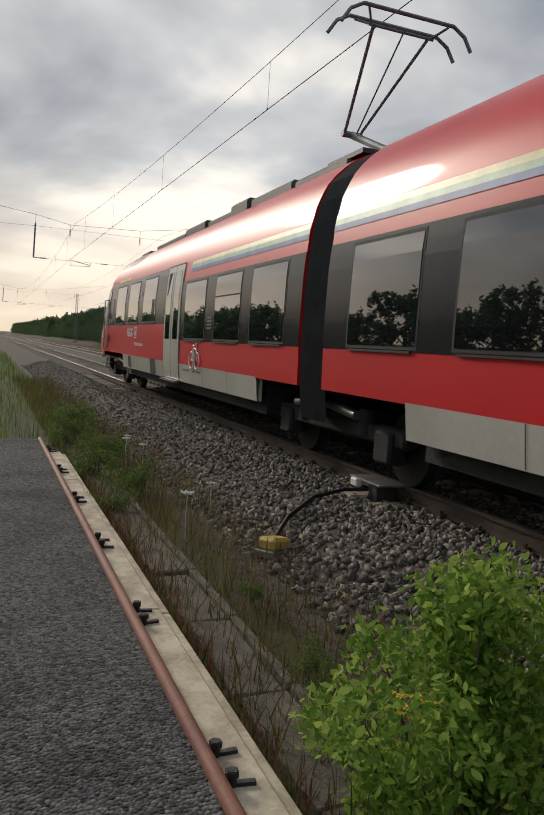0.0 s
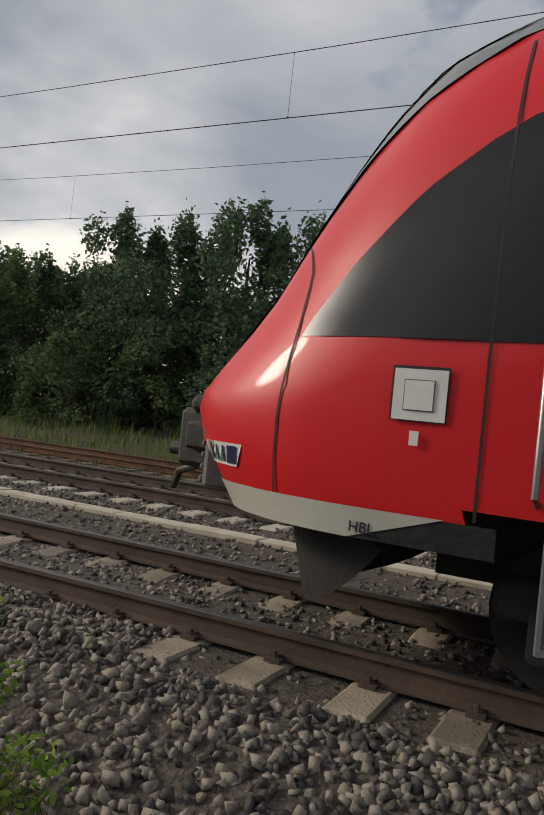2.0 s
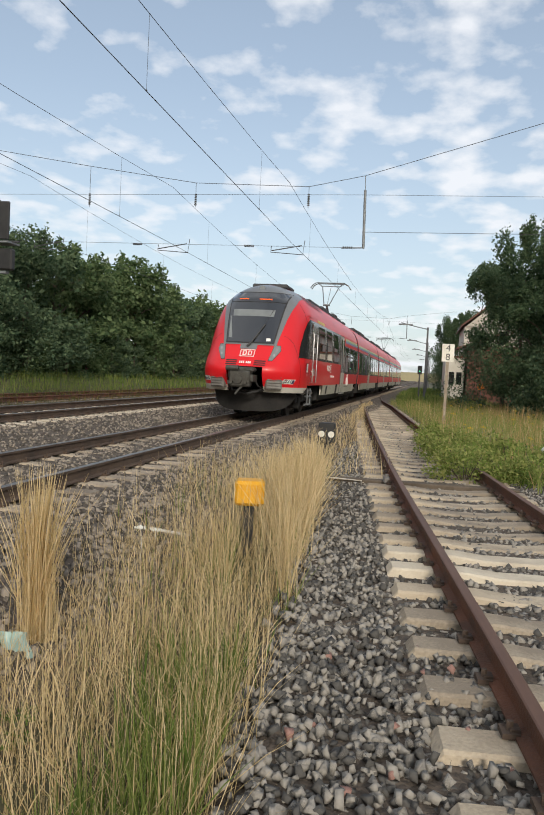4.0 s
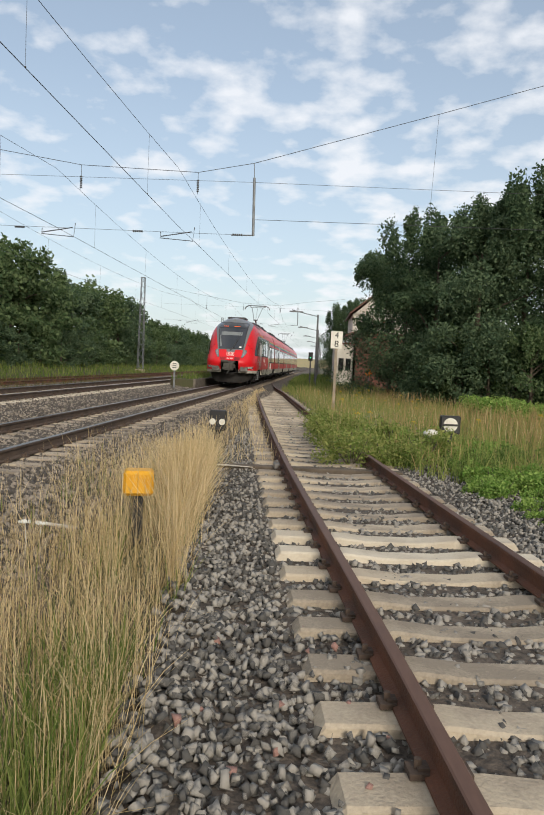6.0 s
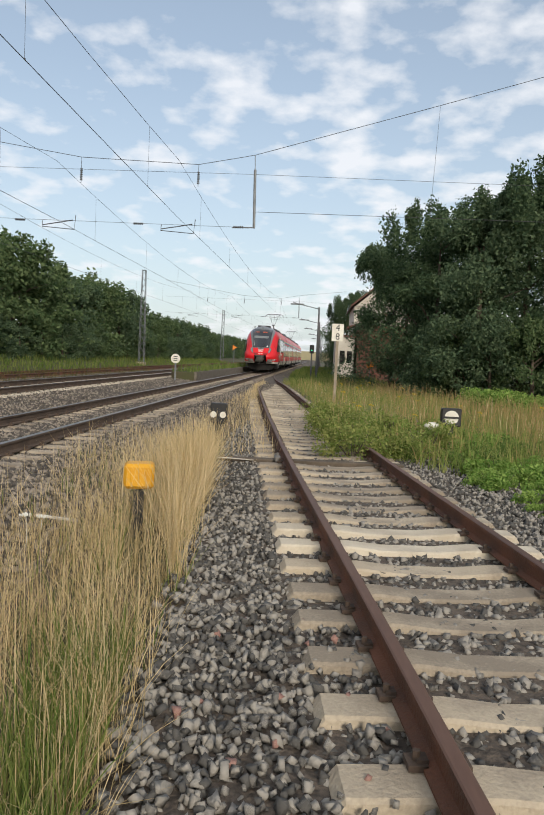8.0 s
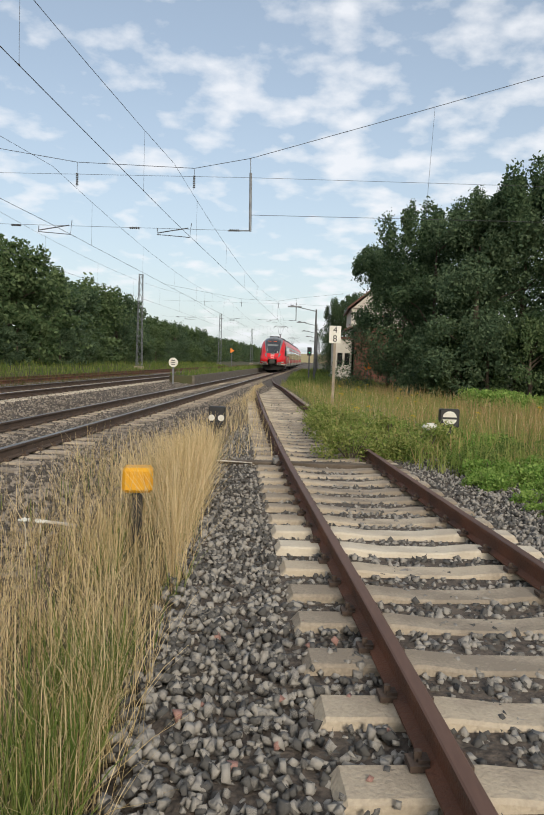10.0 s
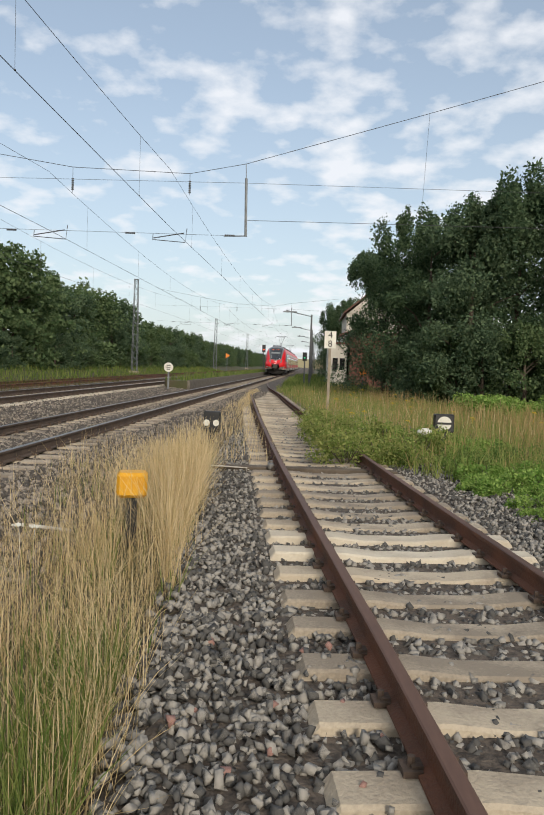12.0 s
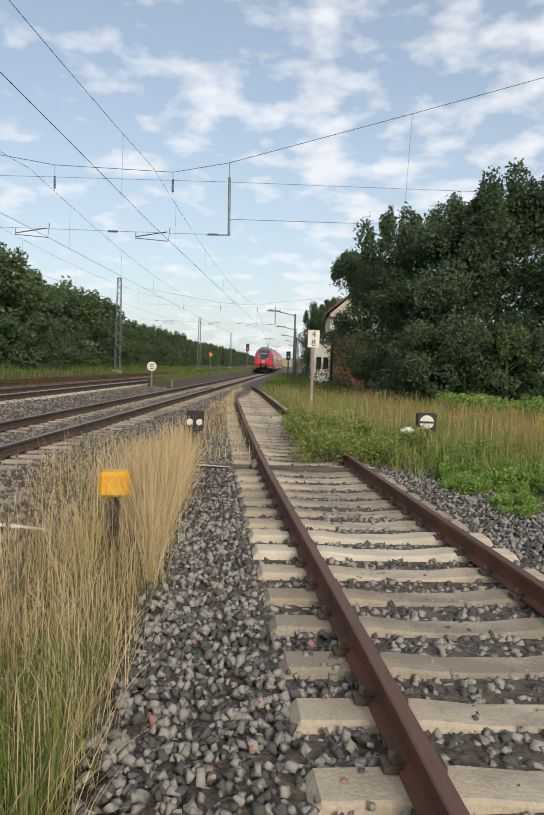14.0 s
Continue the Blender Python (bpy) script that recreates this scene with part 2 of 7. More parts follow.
M = dict(
    red=mat("train_red_paint", (0.66, 0.010, 0.016), (0.60, 0.012, 0.018), rough=0.42, coat=0.2, spec=0.4, scale=0.7, fine=6, fine_amt=0.2),
    white=mat("train_light_grey_paint", (0.56, 0.54, 0.48), (0.45, 0.43, 0.37), rough=0.4, coat=0.2, scale=1.1, fine=14),
    grey=mat("nose_grey_paint", (0.155, 0.165, 0.175), (0.13, 0.14, 0.15), rough=0.38, coat=0.3, scale=0.9, fine=9),
    band=mat("window_band_black", (0.016, 0.017, 0.019), (0.024, 0.025, 0.027), rough=0.2, spec=0.35, scale=0.8, fine=5),
    glass=glass_mat("tinted_glass", (0.008, 0.009, 0.010), 0.015, 1.0, 1.0),
    screen=mat("windscreen_glass", (0.012, 0.014, 0.017), (0.018, 0.020, 0.023), rough=0.04, spec=1.0, scale=0.8, fine=3, coat=1.0),
    # pale tone of the roller blind and of the painted side window daylight
    blind=mat("pale_blind_and_window_glow", (0.20, 0.22, 0.22), (0.15, 0.165, 0.17), rough=0.3, coat=0.6),
    rubber=mat("rubber", (0.014, 0.014, 0.014), (0.03, 0.03, 0.03), rough=0.75, scale=3, fine=30, bump=0.2),
    # grime of the running gear; also the painted shade under the nose lip
    under=mat("underframe_grime_and_lip_shade", (0.012, 0.012, 0.012), (0.026, 0.024, 0.022), rough=0.8, scale=2.5, fine=20, bump=0.4),
    steel=mat("brushed_steel", (0.42, 0.42, 0.42), (0.30, 0.29, 0.28), rough=0.35, metal=0.9, scale=5, fine=60),
    castiron=mat("coupler_cast_steel", (0.085, 0.085, 0.075), (0.05, 0.045, 0.038), rough=0.6, metal=0.4, scale=6, fine=40, bump=0.3),
    padgrey=mat("buffer_pad_grey", (0.19, 0.185, 0.17), (0.12, 0.11, 0.10), rough=0.55, scale=5, fine=30),
    roof=mat("roof_equipment_grey", (0.026, 0.028, 0.031), (0.05, 0.05, 0.052), rough=0.55, scale=1.5, fine=12),
    lamp=glass_mat("headlamp_glass", (0.15, 0.16, 0.16), 0.08),
    lampcore=mat("headlamp_reflector", (0.62, 0.64, 0.64), rough=0.2, metal=0.6),
    letter=mat("white_lettering", (0.80, 0.78, 0.75), (0.72, 0.70, 0.67), rough=0.5, scale=8),
    yellowp=mat("first_class_yellow", (0.72, 0.48, 0.04), (0.62, 0.40, 0.04), rough=0.4),
    stripe_a=mat("pale_cream_stripe", (0.62, 0.56, 0.24), rough=0.4),
    stripe_b=mat("pale_green_stripe", (0.28, 0.48, 0.32), rough=0.4),
    stripe_c=mat("pale_blue_stripe", (0.13, 0.22, 0.46), rough=0.4),
    amber=glow_mat("destination_led", (0.9, 0.12, 0.02), 0.35),
    navy=mat("navy_print", (0.02, 0.025, 0.10), rough=0.5),
    green=mat("green_print", (0.06, 0.24, 0.11), rough=0.5),
    railtop=mat("polished_rail_head", (0.26, 0.245, 0.23), (0.17, 0.15, 0.13), rough=0.36, metal=0.8, scale=1.5, fine=30, stretch=(1, 0.1, 1)),
    railside=mat("brown_rail_web", (0.060, 0.042, 0.032), (0.10, 0.068, 0.048), rough=0.85, scale=3, fine=40, bump=0.4),
    rust=mat("rusty_siding_rail", (0.17, 0.068, 0.036), (0.085, 0.045, 0.030), rough=0.85, scale=2.5, fine=60, bump=0.5),
    rusttop=mat("dull_rust_rail_head", (0.16, 0.088, 0.062), (0.10, 0.055, 0.04), rough=0.6, metal=0.35, scale=2, fine=40, stretch=(1, 0.2, 1)),
    concrete=mat("weathered_concrete", (0.47, 0.40, 0.30), (0.25, 0.21, 0.16), rough=0.9, scale=2.6, fine=45, bump=0.5, rand=0.4),
    palecon=mat("pale_new_concrete", (0.60, 0.54, 0.43), (0.46, 0.40, 0.31), rough=0.9, scale=3, fine=45, bump=0.35, rand=0.2),
    brownsl=mat("dusty_brown_sleeper", (0.125, 0.10, 0.078), (0.21, 0.17, 0.13), rough=0.9, scale=2.5, fine=40, bump=0.5, rand=0.4),
    stone=mat("ballast_stone", (0.080, 0.077, 0.071), (0.30, 0.282, 0.25), rough=0.9, scale=1.0, fine=55, rand=1.2, island=True, fine_amt=0.5, bump=0.35),
    stone1=mat("ballast_stone_single", (0.095, 0.092, 0.086), (0.29, 0.274, 0.245), rough=0.9, scale=6.0, fine=30, rand=1.2, fine_amt=0.6, bump=0.35),
    redstone=mat("reddish_stone", (0.27, 0.135, 0.105), (0.33, 0.21, 0.18), rough=0.88, scale=8, fine=40, bump=0.3),
    dirtycon=mat("dusty_main_sleeper", (0.42, 0.35, 0.26), (0.20, 0.165, 0.125), rough=0.9, scale=2.6, fine=45, bump=0.5, rand=0.4),
    stonebrown=mat("brown_ballast_stone", (0.078, 0.069, 0.059), (0.285, 0.246, 0.200), rough=0.9, scale=1.0, fine=55, rand=1.2, island=True, fine_amt=0.5, bump=0.35),
    ballast=mat("ballast_bed", (0.038, 0.031, 0.025), (0.125, 0.10, 0.078), rough=0.95, scale=14, fine=38, bump=1.0, fine_amt=0.7),
    soil=mat("weedy_soil", (0.085, 0.068, 0.042), (0.062, 0.072, 0.028), rough=1.0, scale=0.6, fine=18, bump=0.8),
    asphalt=grit(mat("rough_asphalt", (0.018, 0.018, 0.019), (0.085, 0.082, 0.081), rough=0.95, scale=1.6, fine=30, bump=0.5, fine_amt=0.9), 62, 0.15, 2.1, 0.012),
    redstrip=mat("faded_red_edge_iron", (0.30, 0.125, 0.085), (0.20, 0.085, 0.062), rough=0.7, scale=3, fine=50, bump=0.2),
    kerb=mat("cream_painted_kerb", (0.66, 0.58, 0.43), (0.40, 0.335, 0.24), rough=0.8, scale=5, fine=40, bump=0.3),
    mossy=mat("lichened_concrete", (0.20, 0.175, 0.14), (0.115, 0.10, 0.08), rough=0.95, scale=5, fine=45, bump=0.6),
    leaf=leaf_mat("hedge_leaf", (0.068, 0.116, 0.048), (0.150, 0.208, 0.092)),
    leafdark=leaf_mat("tree_leaf_dark", (0.066, 0.112, 0.062), (0.140, 0.198, 0.106)),
    leafbright=leaf_mat("shrub_leaf_bright", (0.15, 0.28, 0.04), (0.36, 0.48, 0.10)),
    leafweed=leaf_mat("weed_leaf", (0.085, 0.15, 0.035), (0.18, 0.25, 0.07)),
    bark=mat("bark", (0.07, 0.055, 0.04), (0.12, 0.095, 0.07), rough=0.95, scale=3, fine=25, bump=0.7),
    straw=leaf_mat("dry_grass", (0.78, 0.63, 0.38), (0.56, 0.43, 0.22), 1.0),
    grass=leaf_mat("green_grass", (0.10, 0.16, 0.035), (0.21, 0.25, 0.07), 1.0),
    weed=leaf_mat("olive_weed", (0.075, 0.085, 0.028), (0.17, 0.13, 0.05), 1.0),
    wire=mat("catenary_copper", (0.075, 0.078, 0.082), rough=0.6, metal=0.3),
    galv=mat("galvanised_steel", (0.23, 0.25, 0.26), (0.16, 0.17, 0.18), rough=0.55, metal=0.5, scale=4, fine=25),
    mast=mat("dark_mast_steel", (0.075, 0.08, 0.085), (0.12, 0.12, 0.12), rough=0.7, scale=4, fine=25),
    black=mat("black_enamel", (0.012, 0.012, 0.013), (0.025, 0.025, 0.025), rough=0.5),
    signwhite=mat("sign_white", (0.74, 0.73, 0.66), (0.60, 0.58, 0.50), rough=0.5, scale=5),
    yellow=mat("yellow_plastic", (0.72, 0.38, 0.015), (0.60, 0.29, 0.012), rough=0.5, scale=6, fine=40),
    whitewood=mat("chipped_white_wood", (0.66, 0.64, 0.58), (0.40, 0.35, 0.28), rough=0.8, scale=9, fine=50),
    plaster=mat("pale_render", (0.55, 0.53, 0.47), (0.45, 0.42, 0.36), rough=0.9, scale=0.8, fine=14),
    brick=mat("red_brick_wall", (0.15, 0.062, 0.042), (0.10, 0.045, 0.032), rough=0.9, scale=2, fine=18),
    rooftile=mat("brown_roof_tile", (0.16, 0.075, 0.05), (0.11, 0.055, 0.04), rough=0.85, scale=2, fine=16),
    flower=mat("white_petal", (0.72, 0.72, 0.66), rough=0.7),
    yflower=mat("yellow_petal", (0.75, 0.50, 0.02), rough=0.7),
    plasticblue=mat("pale_teal_scrap", (0.36, 0.50, 0.46), rough=0.4),
    redplastic=mat("red_plastic_scrap", (0.70, 0.05, 0.03), rough=0.4),
    orange=mat("orange_sign", (0.75, 0.25, 0.03), rough=0.5),
    oldyellow=mat("weathered_yellow_plastic", (0.60, 0.42, 0.08), (0.42, 0.30, 0.10), rough=0.7, scale=14, fine=60),
    drymat=leaf_mat("matted_dry_grass", (0.40, 0.31, 0.17), (0.24, 0.21, 0.09), 1.0),
    browngrass=leaf_mat("brown_meadow_grass", (0.26, 0.19, 0.09), (0.17, 0.17, 0.06), 1.0),
    meadowgrass=leaf_mat("meadow_green_grass", (0.17, 0.24, 0.055), (0.32, 0.34, 0.11), 1.0),
    meadowbrown=leaf_mat("meadow_dry_grass", (0.50, 0.34, 0.17), (0.34, 0.28, 0.11), 1.0),
    bramble=leaf_mat("bramble_leaf", (0.14, 0.26, 0.05), (0.30, 0.42, 0.11)),
    treedeep=leaf_mat("tree_leaf_deep", (0.050, 0.090, 0.046), (0.108, 0.160, 0.080)),
    redweed=leaf_mat("reddish_weed", (0.20, 0.06, 0.04), (0.16, 0.10, 0.045), 1.0),
    cable=mat("black_cable", (0.012, 0.012, 0.012), rough=0.6),
    field=mat("distant_field", (0.36, 0.30, 0.20), (0.26, 0.26, 0.16), rough=1.0, scale=0.02, fine=0.4),
)


# ---- building helpers ----
def finish(bm, name, material, smooth=None):
    me = bpy.data.meshes.new(name)
    bm.to_mesh(me)
    bm.free()
    me.materials.append(material)
    if smooth is not None:
        me.polygons.foreach_set("use_smooth", [True] * len(me.polygons))
        me.set_sharp_from_angle(angle=radians(smooth))
    return me


def part(name, bm, material, parent=None, label="", smooth=None):
    ob = new(name, finish(bm, name, material, smooth))
    ob.parent = parent
    if label:
        ob["label"] = label
    return ob


def thing(name, label, category, group="", kind="", m=None):
    ob = tagged(new(name), label, category, group, kind)
    if m is not None:
        ob.matrix_basis = m
    return ob


def box(bm, x0, x1, y0, y1, z0, z1, bevel=0.0, m=None):
    made = bmesh.ops.create_cube(bm, size=1.0)
    vs = made["verts"]
    bmesh.ops.scale(bm, vec=(x1 - x0, y1 - y0, z1 - z0), verts=vs)
    bmesh.ops.translate(bm, vec=((x0 + x1) / 2, (y0 + y1) / 2, (z0 + z1) / 2), verts=vs)
    if bevel:
        es = list({e for v in vs for e in v.link_edges})
        vs = list({v for f in bmesh.ops.bevel(bm, geom=es, offset=bevel, segments=1, affect='EDGES')["faces"] for v in f.verts} | {v for v in vs if v.is_valid})
    if m is not None:
        bmesh.ops.transform(bm, matrix=m, verts=[v for v in vs if v.is_valid])
    return bm


def tube(bm, pts, r, n=8, cap=True):
    pts = [Vector(p) for p in pts]
    rings = []
    for i, p in enumerate(pts):
        d = (pts[min(i + 1, len(pts) - 1)] - pts[max(i - 1, 0)]).normalized()
        up = Vector((0, 0, 1)) if abs(d.z) < 0.95 else Vector((1, 0, 0))
        a = d.cross(up).normalized()
        b = a.cross(d)
        rr = r[i] if isinstance(r, (list, tuple)) else r
        rings.append([bm.verts.new(p + (a * math.cos(k * math.tau / n) + b * math.sin(k * math.tau / n)) * rr) for k in range(n)])
    for q, s in zip(rings, rings[1:]):
        for k in range(n):
            bm.faces.new((q[k], q[(k + 1) % n], s[(k + 1) % n], s[k]))
    if cap:
        bm.faces.new(rings[0][::-1])
        bm.faces.new(rings[-1])
    return bm


def cyl(bm, c, axis, r, length, n=20, r2=None):
    a = Vector(axis).normalized() * length / 2
    return tube(bm, [Vector(c) - a, Vector(c) + a], [r, r if r2 is None else r2], n)


def grid(bm, fn, nu, nv, flip=False):
    vs = [[bm.verts.new(fn(i / nu, j / nv)) for i in range(nu + 1)] for j in range(nv + 1)]
    for j in range(nv):
        for i in range(nu):
            q = (vs[j][i], vs[j][i + 1], vs[j + 1][i + 1], vs[j + 1][i])
            bm.faces.new(q[::-1] if flip else q)
    return bm


def letters(text, size, material, parent, m, name="lettering", depth=0.002, spacing=1.0):
    cu = bpy.data.curves.new(name, 'FONT')
    cu.body, cu.size, cu.extrude, cu.align_x, cu.align_y = text, size, depth, 'CENTER', 'CENTER'
    cu.space_character = spacing
    tmp = bpy.data.objects.new(name, cu)
    scene.collection.objects.link(tmp)
    me = bpy.data.meshes.new_from_object(tmp.evaluated_get(bpy.context.evaluated_depsgraph_get()))
    bpy.data.objects.remove(tmp)
    bpy.data.curves.remove(cu)
    me.materials.clear()
    me.materials.append(material)
    ob = new(name, me)
    ob.parent = parent
    ob.matrix_basis = m
    return ob


# ---- the train: nose at y = 0, body towards +y, rail head at z = 0 ----
def table(rows):
    zs, vs = zip(*rows)
    return lambda z: float(np.interp(z, zs, vs))


NOSE = table([(0.45, 0.55), (0.62, 0.42), (0.80, 0.30), (1.10, 0.07), (1.30, 0.0), (1.42, 0.03), (1.60, 0.17), (1.80, 0.33), (2.00, 0.47),
              (2.5, 0.75), (3.0, 1.05), (3.38, 1.30), (3.64, 1.62), (3.80, 1.95), (3.91, 2.4), (3.95, 2.7)])
DEEP = table([(0.45, 1.1), (1.3, 1.50), (2.0, 1.62), (2.6, 1.70), (3.2, 1.85), (3.64, 2.0), (3.95, 1.9)])
PLAN = 3.4
HALF = table([(0.40, 1.38), (0.95, 1.445), (1.6, 1.46), (2.3, 1.45), (2.8, 1.405), (3.1, 1.34), (3.35, 1.235), (3.56, 1.07), (3.73, 0.86),
              (3.85, 0.62), (3.91, 0.38), (3.95, 0.05)])


def side_x(u, z):
    k = (NOSE(z) + DEEP(z) - u) / DEEP(z)
    if k <= 0:
        return HALF(z)
    if k >= 1:
        return 0.0
    return HALF(z) * (1 - k ** 2.0) ** (1 / PLAN)


def front_y(x, z):
    q = min(1.0, abs(x) / HALF(z))
    return NOSE(z) + DEEP(z) - DEEP(z) * (1 - q ** PLAN) ** 0.5


def val(f, z):
    return f(z) if callable(f) else f


def side_patch(u0, u1, z0, z1, sgn, off, nu=1, nz=1, bm=None):
    """A sheet laid on the body side; u0 and u1 may run with height."""
    bm = bm or bmesh.new()

    def at(i, j):
        z = z0 + (z1 - z0) * j
        u = val(u0, z) + (val(u1, z) - val(u0, z)) * i
        return (sgn * (side_x(u, z) + off), u, z)
    return grid(bm, at, nu, nz, flip=sgn < 0)


def front_patch(x0, x1, z0, z1, off, nx=8, nz=6, bm=None):
    bm = bm or bmesh.new()

    def at(i, j):
        z = z0 + (z1 - z0) * j
        x = val(x0, z) + (val(x1, z) - val(x0, z)) * i
        return (x, front_y(x, z) - off, z + off * 0.4)
    return grid(bm, at, nx, nz)


LEVELS = [0.735, 0.78, 0.82, 0.95, 1.10, 1.2, 1.3, 1.36, 1.42, 1.5, 1.6, 1.7, 1.8, 1.9, 2.0, 2.15, 2.3, 2.5, 2.7, 2.9, 3.1, 3.25, 3.38, 3.5, 3.62, 3.73,
          3.80, 3.86, 3.91, 3.94]
CAB = 5.0
GAP_X, GAP_Z0, GAP_Z1 = 0.50, 0.735, 1.42


def cab_shell(parent):
    """Streamlined end: horizontal outlines stacked by height, with the coupler opening left out."""
    bm = bmesh.new()
    xs = [0, .08, .16, .24, .32, .40, .50, .58, .66, .74, .82, .88, .93, .97, .99]
    rows = []
    for z in LEVELS:
        row = []
        h = HALF(z)
        for q in xs:
            x = q * h
            if z <= GAP_Z1 + 0.02:
                x = (q / 0.5 * GAP_X) if q <= 0.5 else GAP_X + (q - 0.5) / 0.49 * (0.985 * h - GAP_X)
            row.append((x, front_y(x, z), z))
        u = row[-1][1]
        for k in (0.2, 0.4, 0.6, 0.8, 1.0):
            uu = u + (CAB - u) * k
            row.append((side_x(uu, z), uu, z))
        rows.append(row)
    for sgn in (1, -1):
        vs = [[bm.verts.new((sgn * p[0], p[1], p[2])) for p in r] for r in rows]
        for j in range(len(vs) - 1):
            for i in range(len(vs[0]) - 1):
                if i < 6 and LEVELS[j + 1] <= GAP_Z1 + 0.001:
                    continue
                zc, uc = (LEVELS[j] + LEVELS[j + 1]) / 2, (rows[j][i][1] + rows[j][i + 1][1]) / 2
                q = (vs[j][i], vs[j][i + 1], vs[j + 1][i + 1], vs[j + 1][i])
                if zc < 0.95 and uc > 2.0:
                    continue
                bm.faces.new(q if sgn > 0 else q[::-1])
    bmesh.ops.remove_doubles(bm, verts=bm.verts, dist=0.0005)
    return part("cab_shell", bm, M["red"], parent, "glossy red streamlined cab shell", smooth=35)


def body_shell(name, u0, u1, parent):
    bm = bmesh.new()
    zs = [0.93] + [z for z in LEVELS if z > 0.96]
    for sgn in (1, -1):
        vs = [[bm.verts.new((sgn * HALF(z), u, z)) for u in np.linspace(u0, u1, 7)] for z in zs]
        for j in range(len(vs) - 1):
            for i in range(6):
                q = (vs[j][i], vs[j][i + 1], vs[j + 1][i + 1], vs[j + 1][i])
                bm.faces.new(q if sgn > 0 else q[::-1])
    for u, fl in ((u0, 0), (u1, 1)):
        ring = [bm.verts.new((HALF(z), u, z)) for z in zs] + [bm.verts.new((-HALF(z), u, z)) for z in zs[::-1]]
        bm.faces.new(ring if fl else ring[::-1])
    bmesh.ops.remove_doubles(bm, verts=bm.verts, dist=0.0005)
    return part(name, bm, M["red"], parent, "glossy red carriage body", smooth=35)


def skirt(parent, u0, u1):
    for sgn in (1, -1):
        bm = bmesh.new()

        def at(i, j):
            z = 0.60 + 0.345 * j
            return (sgn * (HALF(z) + 0.004), u0 + (u1 - u0) * i, z)
        grid(bm, at, 6, 4, flip=sgn < 0)
        box(bm, sgn * 1.36 - 0.02, sgn * 1.36 + 0.02, u0, u1, 0.60, 0.945)
        part("skirt", bm, M["white"], parent, "light grey side skirt with grimy lower edge")


def window(parent, u0, u1, z0=1.81, z1=2.79, split=False):
    """Tinted pane in a thin rubber frame, on both body sides."""
    for sgn in (1, -1):
        bm = side_patch(u0 - 0.035, u1 + 0.035, z0 - 0.035, z1 + 0.035, sgn, 0.008, 1, 6)
        part("window_frame", bm, M["rubber"], parent)
        if split:
            zm = z1 - 0.33
            part("pane", side_patch(u0, u1, z0, zm - 0.012, sgn, 0.013, 1, 5), M["glass"], parent)
            part("pane", side_patch(u0, u1, zm + 0.012, z1, sgn, 0.013, 1, 3), M["glass"], parent)
        else:
            part("pane", side_patch(u0, u1, z0, z1, sgn, 0.013, 1, 6), M["glass"], parent)
        bm = bmesh.new()
        box(bm, sgn * 1.47 - 0.012, sgn * 1.47 + 0.012, u0 + 0.05, u1 - 0.05, z0 - 0.065, z0 - 0.045)
        part("window_sill", bm, M["rubber"], parent)


def door(parent, u0, u1):
    um = (u0 + u1) / 2
    for sgn in (1, -1):
        part("door_frame", side_patch(u0 - 0.05, u1 + 0.05, 0.60, 2.93, sgn, 0.009, 1, 10), M["rubber"], parent)
        for a, b in ((u0, um - 0.012), (um + 0.012, u1)):
            part("door_leaf", side_patch(a, b, 0.62, 2.90, sgn, 0.014, 1, 10), M["white"], parent, "light grey sliding door leaf")
            part("door_pane", side_patch(a + 0.13, b - 0.13, 1.42, 2.78, sgn, 0.019, 1, 6), M["glass"], parent)
        bm = bmesh.new()
        box(bm, sgn * 1.46 - 0.05, sgn * 1.46 + 0.05, u0, u1, 0.56, 0.60)
        part("door_step", bm, M["steel"], parent)


def wheelset(parent, u):
    for sgn in (1, -1):
        bm = bmesh.new()
        cyl(bm, (sgn * 0.75, u, 0.40), (1, 0, 0), 0.40, 0.13, 28)
        cyl(bm, (sgn * 0.68, u, 0.40), (1, 0, 0), 0.43, 0.03, 28)
        cyl(bm, (sgn * 0.84, u, 0.40), (1, 0, 0), 0.16, 0.12, 16)
        part("wheel", bm, M["under"], parent, "grimy steel wheel", smooth=40)
    bm = bmesh.new()
    cyl(bm, (0, u, 0.40), (1, 0, 0), 0.08, 1.5, 12)
    part("axle", bm, M["under"], parent)


